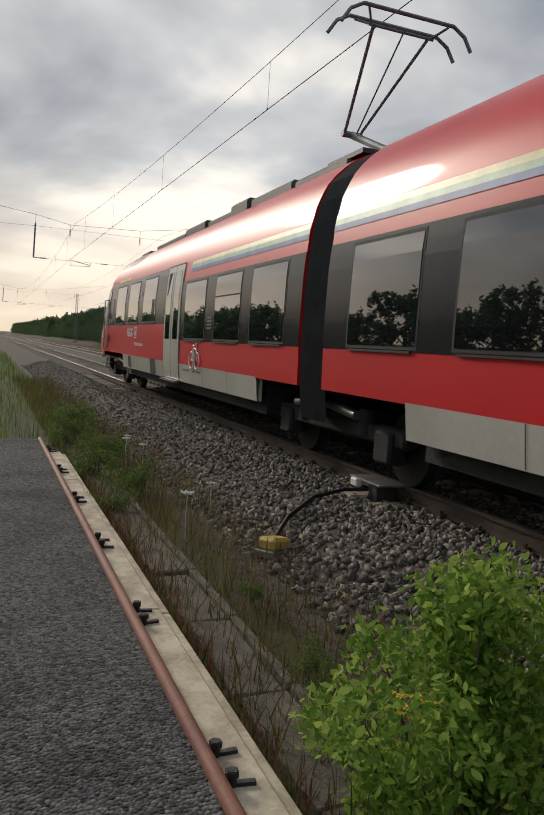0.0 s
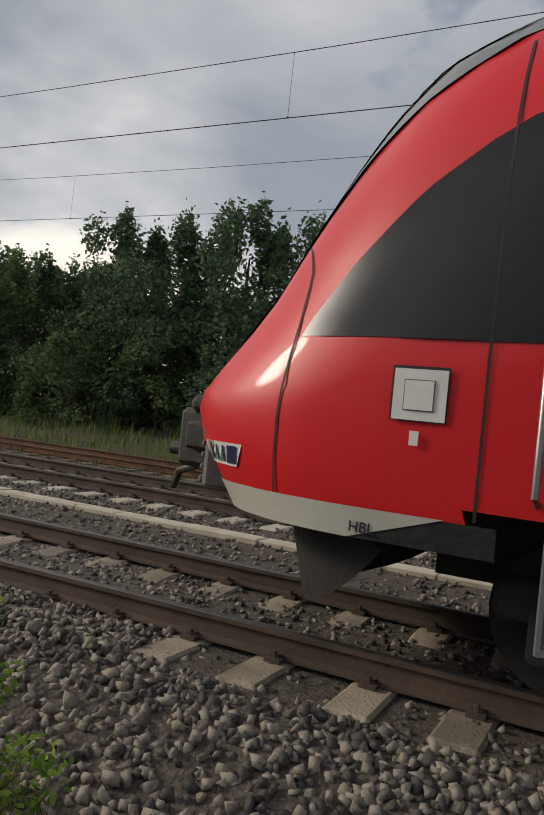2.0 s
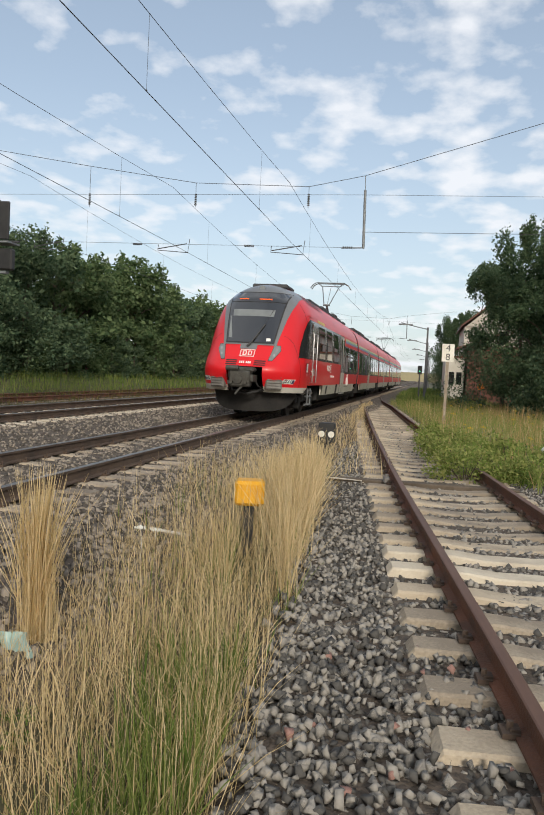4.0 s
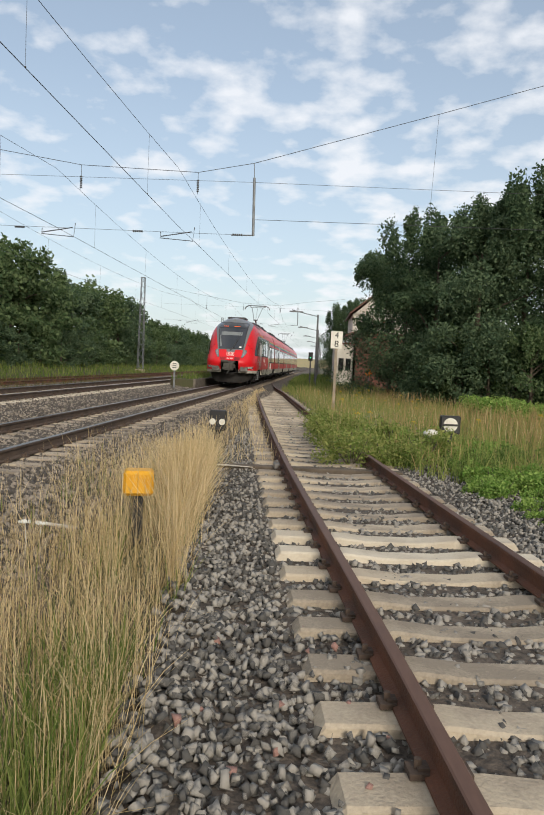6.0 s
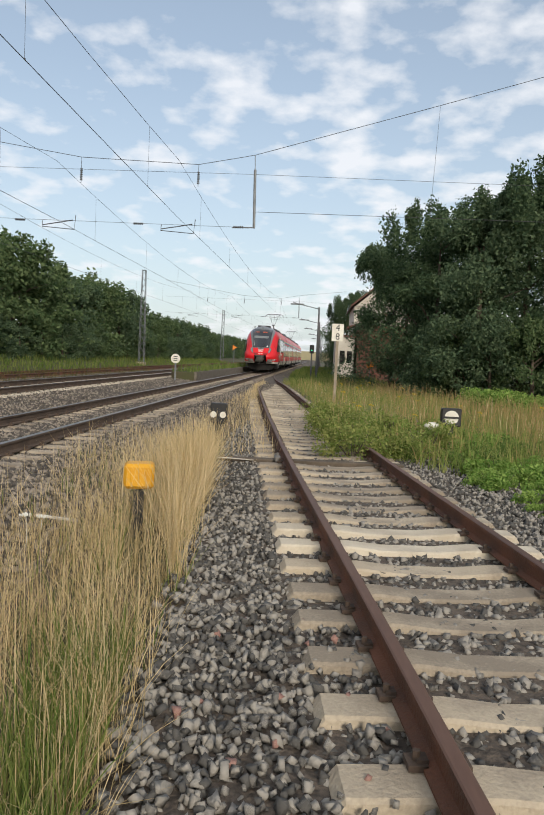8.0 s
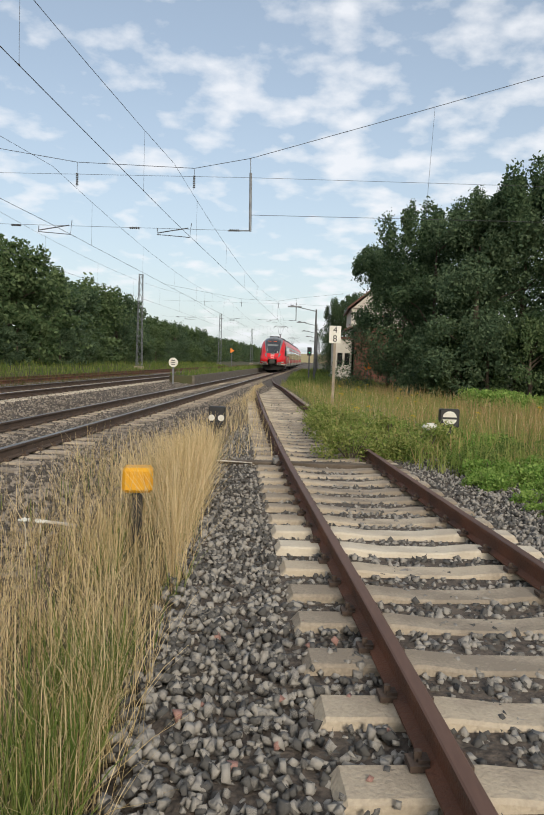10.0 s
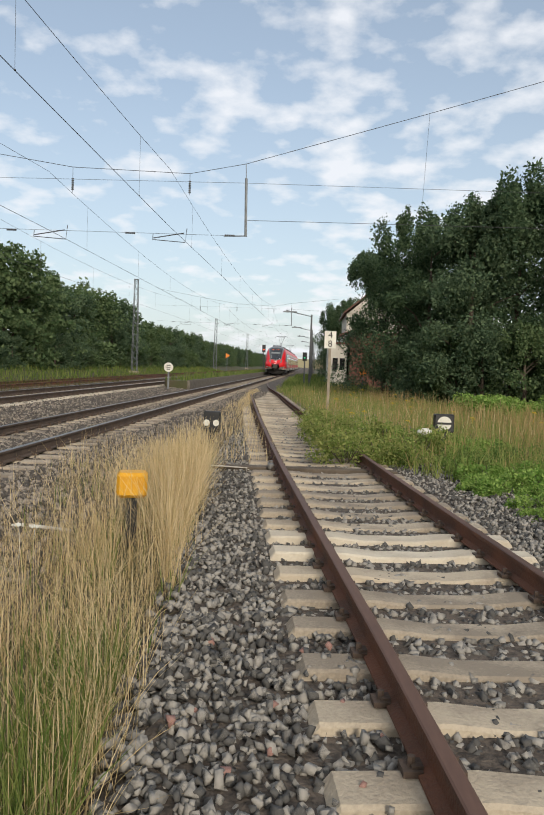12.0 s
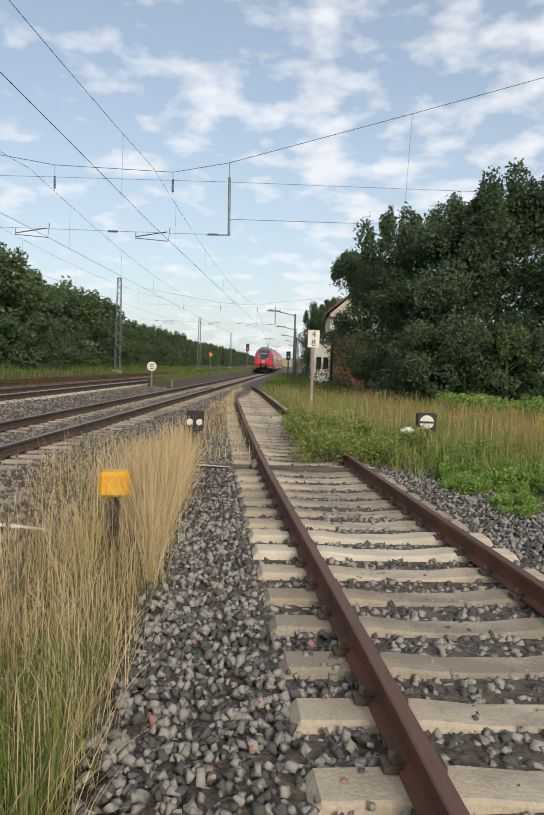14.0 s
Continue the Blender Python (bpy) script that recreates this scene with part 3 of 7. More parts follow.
def bogie(parent, u, pivot=1.25):
    for k in (-pivot, pivot):
        wheelset(parent, u + k)
    for sgn in (1, -1):
        bm = bmesh.new()
        box(bm, sgn * 1.02 - 0.09, sgn * 1.02 + 0.09, u - pivot - 0.35, u + pivot + 0.35, 0.42, 0.62, 0.03)
        for k in (-pivot, pivot):
            box(bm, sgn * 1.06 - 0.11, sgn * 1.06 + 0.11, u + k - 0.17, u + k + 0.17, 0.24, 0.58, 0.03)
            cyl(bm, (sgn * 1.06, u + k * 0.62, 0.62), (0, 0, 1), 0.11, 0.28, 14)
        cyl(bm, (sgn * 1.0, u, 0.72), (0, 0, 1), 0.24, 0.26, 18)
        part("bogie_frame", bm, M["under"], parent, "dark grimy bogie frame", smooth=40)
        bm = bmesh.new()
        cyl(bm, (sgn * 1.2, u - 0.45, 0.74), (0, 1, 0.12), 0.055, 0.8, 12)
        cyl(bm, (sgn * 1.2, u + 0.45, 0.72), (0, 1, -0.1), 0.055, 0.7, 12)
        part("yaw_damper", bm, M["steel"], parent, "dull steel damper", smooth=40)
    bm = bmesh.new()
    box(bm, -0.9, 0.9, u - 0.25, u + 0.25, 0.35, 0.7, 0.03)
    part("bolster", bm, M["under"], parent)


def roof_box(parent, u0, u1, half, z0, z1):
    bm = bmesh.new()
    box(bm, -half, half, u0, u1, z0, z1, 0.05)
    part("roof_box", bm, M["roof"], parent, "dark grey roof equipment housing")


def louvres(parent, u0, u1):
    """Slatted grilles on the roof shoulder."""
    for sgn in (1, -1):
        for k in range(int((u1 - u0) / 0.16)):
            u = u0 + k * 0.16
            part("louvre", side_patch(u, u + 0.09, 3.42, 3.74, sgn, 0.03, 1, 3), M["roof"], parent)


def pantograph(parent, u, high):
    bm = bmesh.new()
    box(bm, -0.75, 0.75, u - 0.5, u + 0.5, 3.85, 3.91)
    for x in (-0.6, 0.6):
        for k in (-0.4, 0.4):
            cyl(bm, (x, u + k, 3.82), (0, 0, 1), 0.06, 0.16, 10)
    part("pantograph_base", bm, M["roof"], parent)
    bm = bmesh.new()
    elbow = (u - 1.35, 4.62)
    tube(bm, [(0, u + 0.35, 3.9), (0, *elbow)], 0.055, 8)
    part("lower_arm", bm, M["galv"], parent)
    bm = bmesh.new()
    top = (u - 0.1, high - 0.14)
    for sgn in (1, -1):
        tube(bm, [(sgn * 0.12, *elbow), (sgn * 0.42, *top)], 0.024, 6)
    tube(bm, [(0, elbow[0] + 0.12, elbow[1] - 0.06), (0, top[0] + 0.1, top[1])], 0.012, 5)
    tube(bm, [(-0.16, *elbow), (0.16, *elbow)], 0.05, 8)
    part("upper_arm", bm, M["galv"], parent)
    bm = bmesh.new()
    for k in (-0.2, 0.2):
        pts = [(-0.98, high - 0.28), (-0.86, high - 0.10), (-0.68, high), (0.68, high), (0.86, high - 0.10), (0.98, high - 0.28)]
        tube(bm, [(x, top[0] + k, z) for x, z in pts], 0.026, 6)
    for sgn in (1, -1):
        tube(bm, [(sgn * 0.6, top[0] - 0.2, high - 0.03), (sgn * 0.45, top[0], top[1]), (sgn * 0.6, top[0] + 0.2, high - 0.03)], 0.018, 5)
    tube(bm, [(-0.5, *top), (0.5, *top)], 0.02, 6)
    part("collector_head", bm, M["galv"], parent)


def cab_details(cab):
    # grey mask round the windscreen, running up to the roof
    edge = table([(2.02, 0.76), (2.2, 0.79), (2.8, 0.92), (3.3, 1.05), (3.56, 1.04), (3.73, 0.84), (3.87, 0.56), (3.94, 0.04)])
    part("nose_mask", front_patch(lambda z: -edge(z), edge, 2.02, 3.94, 0.016, 24, 30), M["grey"], cab, "matt grey windscreen surround", smooth=40)
    w = table([(2.08, 0.66), (3.56, 0.84)])
    part("windscreen_seal", front_patch(lambda z: -w(z) - 0.03, lambda z: w(z) + 0.03, 2.06, 3.60, 0.022, 20, 18), M["rubber"], cab, smooth=40)
    part("windscreen", front_patch(lambda z: -w(z), w, 2.09, 3.26, 0.028, 20, 16), M["screen"], cab, "dark tinted windscreen", smooth=40)
    part("destination_window", front_patch(lambda z: -w(z), w, 3.28, 3.57, 0.028, 20, 5), M["glass"], cab, smooth=40)
    part("sun_blind", front_patch(lambda z: -w(z) + 0.12, lambda z: w(z) - 0.2, 2.84, 3.04, 0.032, 20, 4), M["blind"], cab, "pale roller blind behind the windscreen", smooth=40)
    # opaque pale sheet over the glass: daylight of the far side window, painted
    part("interior_panel", front_patch(lambda z: -w(z) + 0.04, lambda z: -w(z) + 0.05 + (3.0 - z) * 0.12, 2.2, 2.84, 0.031, 3, 6), M["blind"], cab, "pale patch on the windscreen painting daylight from the cab's side window", smooth=40)
    part("notice", front_patch(0.46, 0.58, 2.13, 2.21, 0.034, 2, 2), M["letter"], cab)
    for a, b in ((-0.55, -0.26), (0.05, 0.42)):
        part("destination_display", front_patch(a, b, 3.345, 3.375, 0.034, 6, 1), M["amber"], cab, "orange LED characters")
    # wiper
    bm = bmesh.new()
    tube(bm, [(0.02, front_y(0, 2.0) - 0.07, 2.02), (0.36, front_y(0.36, 2.62) - 0.07, 2.62)], 0.018, 6)
    tube(bm, [(0.16, front_y(0.16, 2.2) - 0.04, 2.2), (0.52, front_y(0.52, 3.05) - 0.04, 3.05)], 0.014, 6)
    tube(bm, [(-0.05, front_y(0, 1.98) - 0.05, 1.98), (0.04, front_y(0, 2.06) - 0.05, 2.07)], 0.035, 8)
    part("wiper", bm, M["black"], cab, "black windscreen wiper")
    part("wiper_recess", front_patch(-0.24, 0.24, 1.90, 2.06, 0.014, 6, 3), M["grey"], cab, smooth=40)
    for sgn in (1, -1):
        def inner(z):
            return sgn * (0.62 + (z - 1.60) * 0.20)

        def outer(z):
            return sgn * (0.72 + (z - 1.60) * 0.62 if z < 1.88 else 0.894 - (z - 1.88) * 0.2)
        a, b = (inner, outer) if sgn > 0 else (outer, inner)
        part("headlight_seal", front_patch((lambda z: a(z) - 0.010), (lambda z: b(z) + 0.010), 1.588, 2.032, 0.009, 6, 10), M["rubber"], cab, smooth=40)
        part("headlight", front_patch(a, b, 1.60, 2.02, 0.014, 6, 10), M["lamp"], cab, "clear slanted headlight glass", smooth=40)
        for z, r in ((1.75, 0.034), (1.90, 0.042)):
            x = sgn * (0.70 + (z - 1.6) * 0.30)
            part("headlight_lens", front_patch(x - r * 0.7, x + r * 0.7, z - r, z + r, 0.019, 2, 2), M["lampcore"], cab)
        # intake slots beside the number
        for z in (1.47, 1.525, 1.58):
            x0, x1 = (0.24, 0.56) if sgn > 0 else (-0.56, -0.24)
            part("intake_slot", front_patch(x0, x1, z - 0.018, z + 0.014, 0.006, 4, 1), M["black"], cab)
        # ribbed anti-climber pads
        yb = front_y(0.80, 1.0)
        pad = part("buffer_pad", box(bmesh.new(), -0.23, 0.23, -0.03, 0.16, 0.81, 1.19, 0.025), M["padgrey"], cab, "grey ribbed buffer pad")
        pad.matrix_basis = pose(sgn * 0.80, yb, 0, 0, 0, sgn * math.degrees(math.atan((front_y(0.98, 1.0) - front_y(0.62, 1.0)) / 0.36)))
        for k in range(5):
            z = 0.845 + k * 0.073
            part("rib", box(bmesh.new(), -0.20, 0.20, -0.055, -0.025, z, z + 0.040, 0.010), M["padgrey"], pad)
        # lower pale lip of the nose
        x_in = 0.5
        x_out = lambda z: HALF(z) * 0.90

        def lip(z0, z1, off):
            bm = bmesh.new()

            def at(i, j):
                z = z0 + (z1 - z0) * j
                x = x_in + (x_out(z) - x_in) * i
                return (sgn * x, front_y(x, z) - off, z)
            return grid(bm, at, 14, 3, flip=sgn < 0)
        part("nose_lip", lip(0.735, 0.89, 0.009), M["white"], cab, smooth=40)
        start = lambda z: front_y(HALF(z) * 0.885, z)
        part("nose_lip_side", side_patch(start, lambda z: 1.42 + (z - 0.735) / 0.155 * 0.48, 0.735, 0.89, sgn, 0.012, 16, 3), M["white"], cab, smooth=40)
        # dark sheet over the red shell, painting the shade below the lip
        part("lower_edge", side_patch(1.30, 2.14, 0.735, 0.885, sgn, 0.007, 8, 2), M["under"], cab, smooth=40)
        m = Matrix.Translation((sgn * (side_x(1.5, 0.79) + 0.016), 1.5, 0.79)) @ Euler((radians(90), 0, radians(90 * sgn))).to_matrix().to_4x4()
        letters("HBL", 0.075, M["black"], cab, m, "lip_lettering")
        # dark glazed side band of the cab, pointed towards the nose
        slope = table([(1.76, 1.02), (2.1, 1.25), (2.5, 1.62), (2.8, 2.05), (2.94, 2.5)])
        part("side_band", side_patch(slope, CAB + 0.0, 1.735, 2.92, sgn, 0.005, 24, 12), M["band"], cab, "dark glazed side band", smooth=40)
        # seam of the nose module
        seam = table([(0.735, 0.96), (1.3, 0.95), (1.8, 0.98), (2.1, 0.97), (2.25, 0.90), (2.32, 0.82)])
        part("nose_seam", side_patch(seam, lambda z: seam(z) + 0.014, 0.74, 2.32, sgn, 0.006, 1, 30), M["rubber"], cab)
        part("body_seam", side_patch(2.03, 2.045, 0.9, 3.6, sgn, 0.006, 1, 16), M["rubber"], cab)
        # cab door with handles and rails
        bm = bmesh.new()
        for a, b, z0, z1 in ((2.40, 2.412, 1.12, 2.88), (2.97, 2.982, 1.12, 2.88)):
            side_patch(a, b, z0, z1, sgn, 0.008, 1, 8, bm)
        side_patch(2.40, 2.98, 1.11, 1.122, sgn, 0.008, 1, 1, bm)
        part("cab_door_seam", bm, M["rubber"], cab)
        part("cab_door_frame", side_patch(2.52, 2.88, 2.12, 2.84, sgn, 0.010, 2, 8), M["padgrey"], cab)
        part("cab_door_window", side_patch(2.56, 2.84, 2.17, 2.79, sgn, 0.016, 2, 8), M["glass"], cab)
        for u in (2.30, 3.04):
            bm = bmesh.new()
            x = sgn * (side_x(u, 1.7) + 0.075)
            tube(bm, [(sgn * (side_x(u, 1.1)), u, 1.02), (x, u, 1.05), (x, u, 2.50), (sgn * side_x(u, 2.5), u, 2.52)], 0.019, 8)
            part("grab_rail", bm, M["steel"], cab, "long steel grab rail", smooth=50)
        bm = bmesh.new()
        x = sgn * (side_x(2.86, 1.4) + 0.03)
        box(bm, x - 0.03, x + 0.03, 2.78, 2.92, 1.36, 1.40, 0.006)
        box(bm, x - 0.02, x + 0.02, 2.86, 2.92, 1.24, 1.46, 0.006)
        part("cab_door_handle", bm, M["steel"], cab, "steel door handle and lock")
        part("upper_lock", box(bmesh.new(), x - 0.02, x + 0.02, 2.88, 2.93, 1.94, 2.10, 0.006), M["steel"], cab)
        bm = bmesh.new()
        tube(bm, [(sgn * side_x(2.42, 1.2), 2.42, 1.20), (sgn * (side_x(2.42, 1.3) + 0.05), 2.40, 1.24), (sgn * (side_x(2.42, 1.4) + 0.05), 2.40, 1.36),
                  (sgn * side_x(2.42, 1.4), 2.42, 1.40)], 0.014, 8)
        part("pull_handle", bm, M["steel"], cab)
        # recessed service hatch
        part("hatch_recess", side_patch(1.59, 1.868, 1.335, 1.60, sgn, 0.006, 2, 2), M["rubber"], cab)
        part("service_hatch", side_patch(1.602, 1.862, 1.34, 1.585, sgn, 0.012, 2, 2), M["letter"], cab, "pale grey service hatch")
        part("hatch_seam", side_patch(1.655, 1.805, 1.385, 1.535, sgn, 0.016, 1, 1), M["padgrey"], cab)
        part("hatch_flap", side_patch(1.66, 1.80, 1.39, 1.53, sgn, 0.020, 1, 1), M["letter"], cab)
        part("socket_cover", side_patch(1.70, 1.745, 1.22, 1.29, sgn, 0.012, 1, 1), M["letter"], cab)
        # operator sticker: pale wedge with bars and a dark triangle, on the nose flank
        zt = (0.985, 1.115)

        def stick(s0, s1, z0, z1, off, material, lean=0.05):
            bm = bmesh.new()

            def at(i, j):
                z = z0 + (z1 - z0) * j
                u = s0 + (s1 - s0) * i + lean * j
                return (sgn * (side_x(u, z) + off), u, z)
            grid(bm, at, 4, 2, flip=sgn < 0)
            part("sticker", bm, material, cab)
        stick(0.29, 0.67, *zt, 0.006, M["letter"])
        for k in range(5):
            stick(0.315 + k * 0.018, 0.323 + k * 0.018, *zt, 0.010, M["padgrey"])
        for k, mm in enumerate((M["navy"], M["green"], M["navy"], M["green"], M["navy"])):
            stick(0.41 + k * 0.034, 0.43 + k * 0.034, 1.005, 1.095, 0.010, mm, 0.03 if k % 2 else -0.01)
        stick(0.58, 0.67, 1.0, 1.1, 0.010, M["navy"], 0.01)
        # steps under the cab door
        bm = bmesh.new()
        for u in (2.36, 2.88):
            tube(bm, [(sgn * 1.40, u, 0.86), (sgn * 1.40, u, 0.36), (sgn * 1.30, u, 0.34)], 0.02, 6)
        for z in (0.38, 0.62, 0.80):
            box(bm, sgn * 1.38 - 0.07, sgn * 1.38 + 0.07, 2.36, 2.88, z - 0.012, z + 0.012)
        part("cab_step", bm, M["galv"], cab, "galvanised two-rung step")
        # dark wheel arch behind the nose lip
        bm = bmesh.new()
        box(bm, sgn * 0.62 - 0.03, sgn * 0.62 + 0.03, 1.7, 5.0, 0.5, 0.97)
        part("wheel_arch", bm, M["under"], cab)
        part("roof_gutter", side_patch(2.3, 3.3, 3.02, 3.05, sgn, 0.03, 4, 1), M["red"], cab)
        part("first_class_stripe", side_patch(3.9, CAB, 2.94, 3.03, sgn, 0.006, 4, 1), M["yellowp"], cab, "yellow first class stripe")
    # writing on the nose
    tilt = math.degrees(math.atan2(0.46, 0.5))
    def on_nose(z, off):
        return pose(0, front_y(0, z) - off, z, 90 - tilt + 3, 0, 0)
    bm = bmesh.new()
    for x0, x1, z0, z1 in ((-.205, .205, -.13, -.112), (-.205, .205, .112, .13), (-.205, -.187, -.13, .13), (.187, .205, -.13, .13)):
        box(bm, x0, x1, z0, z1, 0, 0.006)
    plate = part("logo_plate", bm, M["letter"], cab, "white-bordered rectangular emblem")
    plate.matrix_basis = on_nose(1.79, 0.012)
    bm = bmesh.new()
    for x0, x1 in ((-0.13, -0.02), (0.02, 0.13)):
        box(bm, x0, x0 + 0.03, -0.085, 0.085, 0, 0.006)
        box(bm, x1 - 0.028, x1, -0.06, 0.06, 0, 0.006)
        for z in (-0.085, 0.06):
            box(bm, x0, x1 - 0.02, z, z + 0.025, 0, 0.006)
    em = part("emblem", bm, M["letter"], cab)
    em.matrix_basis = on_nose(1.79, 0.012)
    for k in range(6):
        x = -0.17 + k * 0.052 + (0.03 if k > 2 else 0)
        num = part("number_bar", box(bmesh.new(), x, x + 0.034, -0.04, 0.04, 0, 0.004), M["letter"], cab)
        num.matrix_basis = on_nose(1.53, 0.010)
    # coupler pocket and coupler
    bm = bmesh.new()
    for x in (-GAP_X, GAP_X):
        box(bm, x - 0.015, x + 0.015, 0.30, 1.9, 0.76, 1.45)
    box(bm, -GAP_X, GAP_X, 0.25, 1.9, 1.42, 1.45)
    box(bm, -GAP_X, GAP_X, 1.85, 1.9, 0.5, 1.45)
    box(bm, -GAP_X, GAP_X, 0.5, 1.9, 0.73, 0.76)
    part("coupler_pocket", bm, M["under"], cab)
    bm = bmesh.new()
    box(bm, -0.30, 0.26, -0.42, -0.05, 0.86, 1.30, 0.04)
    head = part("coupler_head", bm, M["castiron"], cab, "dark cast steel automatic coupler head")
    part("coupler_cover", box(bmesh.new(), -0.34, 0.34, -0.30, 0.15, 1.26, 1.40, 0.05), M["castiron"], head)
    part("coupler_cone", cyl(cyl(bmesh.new(), (-0.05, -0.44, 1.08), (0, 1, 0), 0.13, 0.10, 20), (-0.05, -0.50, 1.08), (0, 1, 0), 0.06, 0.10, 14, 0.02), M["castiron"], head, smooth=40)
    part("coupler_roller", cyl(bmesh.new(), (-0.22, -0.40, 1.36), (1, 0, 0), 0.07, 0.35, 16), M["castiron"], head, smooth=40)
    for x, r in ((0.16, 0.05), (-0.22, 0.045)):
        part("air_nozzle", cyl(bmesh.new(), (x, -0.44, 0.98), (0, 1, 0), r, 0.15, 12), M["castiron"], head, smooth=40)
    part("coupler_shaft", cyl(bmesh.new(), (0, 0.7, 1.06), (0, 1, 0), 0.12, 1.9, 16), M["castiron"], cab, smooth=40)
    part("coupler_arm", box(bmesh.new(), -0.36, -0.28, -0.36, 0.1, 0.92, 1.02, 0.01), M["castiron"], head)
    part("contact_box", box(bmesh.new(), 0.24, 0.34, -0.30, 0.2, 1.0, 1.2, 0.02), M["castiron"], head)
    part("release_lever", tube(bmesh.new(), [(0.05, -0.35, 0.86), (0.02, -0.52, 0.80), (-0.06, -0.62, 0.66)], 0.03, 8), M["castiron"], head, smooth=40)
    bm = bmesh.new()
    tube(bm, [(-0.35, 0.05, 0.95), (-0.3, 0.05, 0.75), (0.1, 0.1, 0.68), (0.35, 0.3, 0.75), (0.45, 0.7, 0.9)], 0.035, 8)
    tube(bm, [(0.30, 0.0, 1.10), (0.38, 0.12, 0.9), (0.40, 0.4, 0.85)], 0.02, 8)
    part("coupler_hose", bm, M["rubber"], cab)
    # rail guard: rounded dark shield below the nose
    bm = bmesh.new()
    grid(bm, lambda i, j: (1.22 * math.sin((i - 0.5) * 2.6) / math.sin(1.3), 0.75 + 1.1 * (1 - math.cos((i - 0.5) * 2.6)) - 0.15 * j,
                           0.17 + 0.5 * abs(2 * i - 1) ** 3.5 * (1 - j) + 0.55 * j), 24, 4)
    part("rail_guard", bm, M["under"], cab, "dark curved rail guard", smooth=50)
    # roof: aerial box and horn on the forehead
    bm = bmesh.new()
    box(bm, -0.55, 0.55, 2.75, 3.9, 3.86, 4.00, 0.04)
    part("roof_box", bm, M["roof"], cab)
    bm = bmesh.new()
    cyl(bm, (0.0, front_y(0, 3.72) - 0.02, 3.73), (0, 1, -0.6), 0.09, 0.05, 18)
    part("top_lamp", bm, M["lamp"], cab)
    louvres(cab, 3.0, 6.0)


def bellows(parent, u0, u1):
    bm = bmesh.new()
    n = 5
    for k in range(n):
        a = u0 + (u1 - u0) * k / n
        b = u0 + (u1 - u0) * (k + 1) / n
        for s0, s1, q0, q1 in ((a, (a + b) / 2, 0.06, 0.0), ((a + b) / 2, b, 0.0, 0.06)):
            zs = np.linspace(0.55, 3.91, 14)
            for sgn in (1, -1):
                vs = [[bm.verts.new((sgn * (max(HALF(z), 0.35) - 0.004 - q * 0.7), u, z)) for z in zs] for u, q in ((s0, q0), (s1, q1))]
                for j in range(13):
                    f = (vs[0][j], vs[1][j], vs[1][j + 1], vs[0][j + 1])
                    bm.faces.new(f if sgn > 0 else f[::-1])
            top = [bm.verts.new((x, u, 3.91)) for u in (s0, s1) for x in (-0.4, 0.4)]
            bm.faces.new((top[0], top[1], top[3], top[2]))
    part("bellows", bm, M["rubber"], parent, "black pleated gangway bellows")


def stripes(body, u0, u1):
    for sgn in (1, -1):
        for z, mm in ((2.83, "stripe_a"), (2.765, "stripe_b"), (2.70, "stripe_c")):
            part("rainbow_stripe", side_patch(u0, u1, z, z + 0.065, sgn, 0.006, 2, 1), M[mm], body)


LOW_BAND, LOW_PANE = (1.40, 2.55), (1.455, 2.48)      # windows of the low-floor parts
END = 17.4      # end car length
MID = 15.4      # middle car length
GAP = 0.70
train = thing("regional_train", "red electric multiple unit train with a black window band", "train")


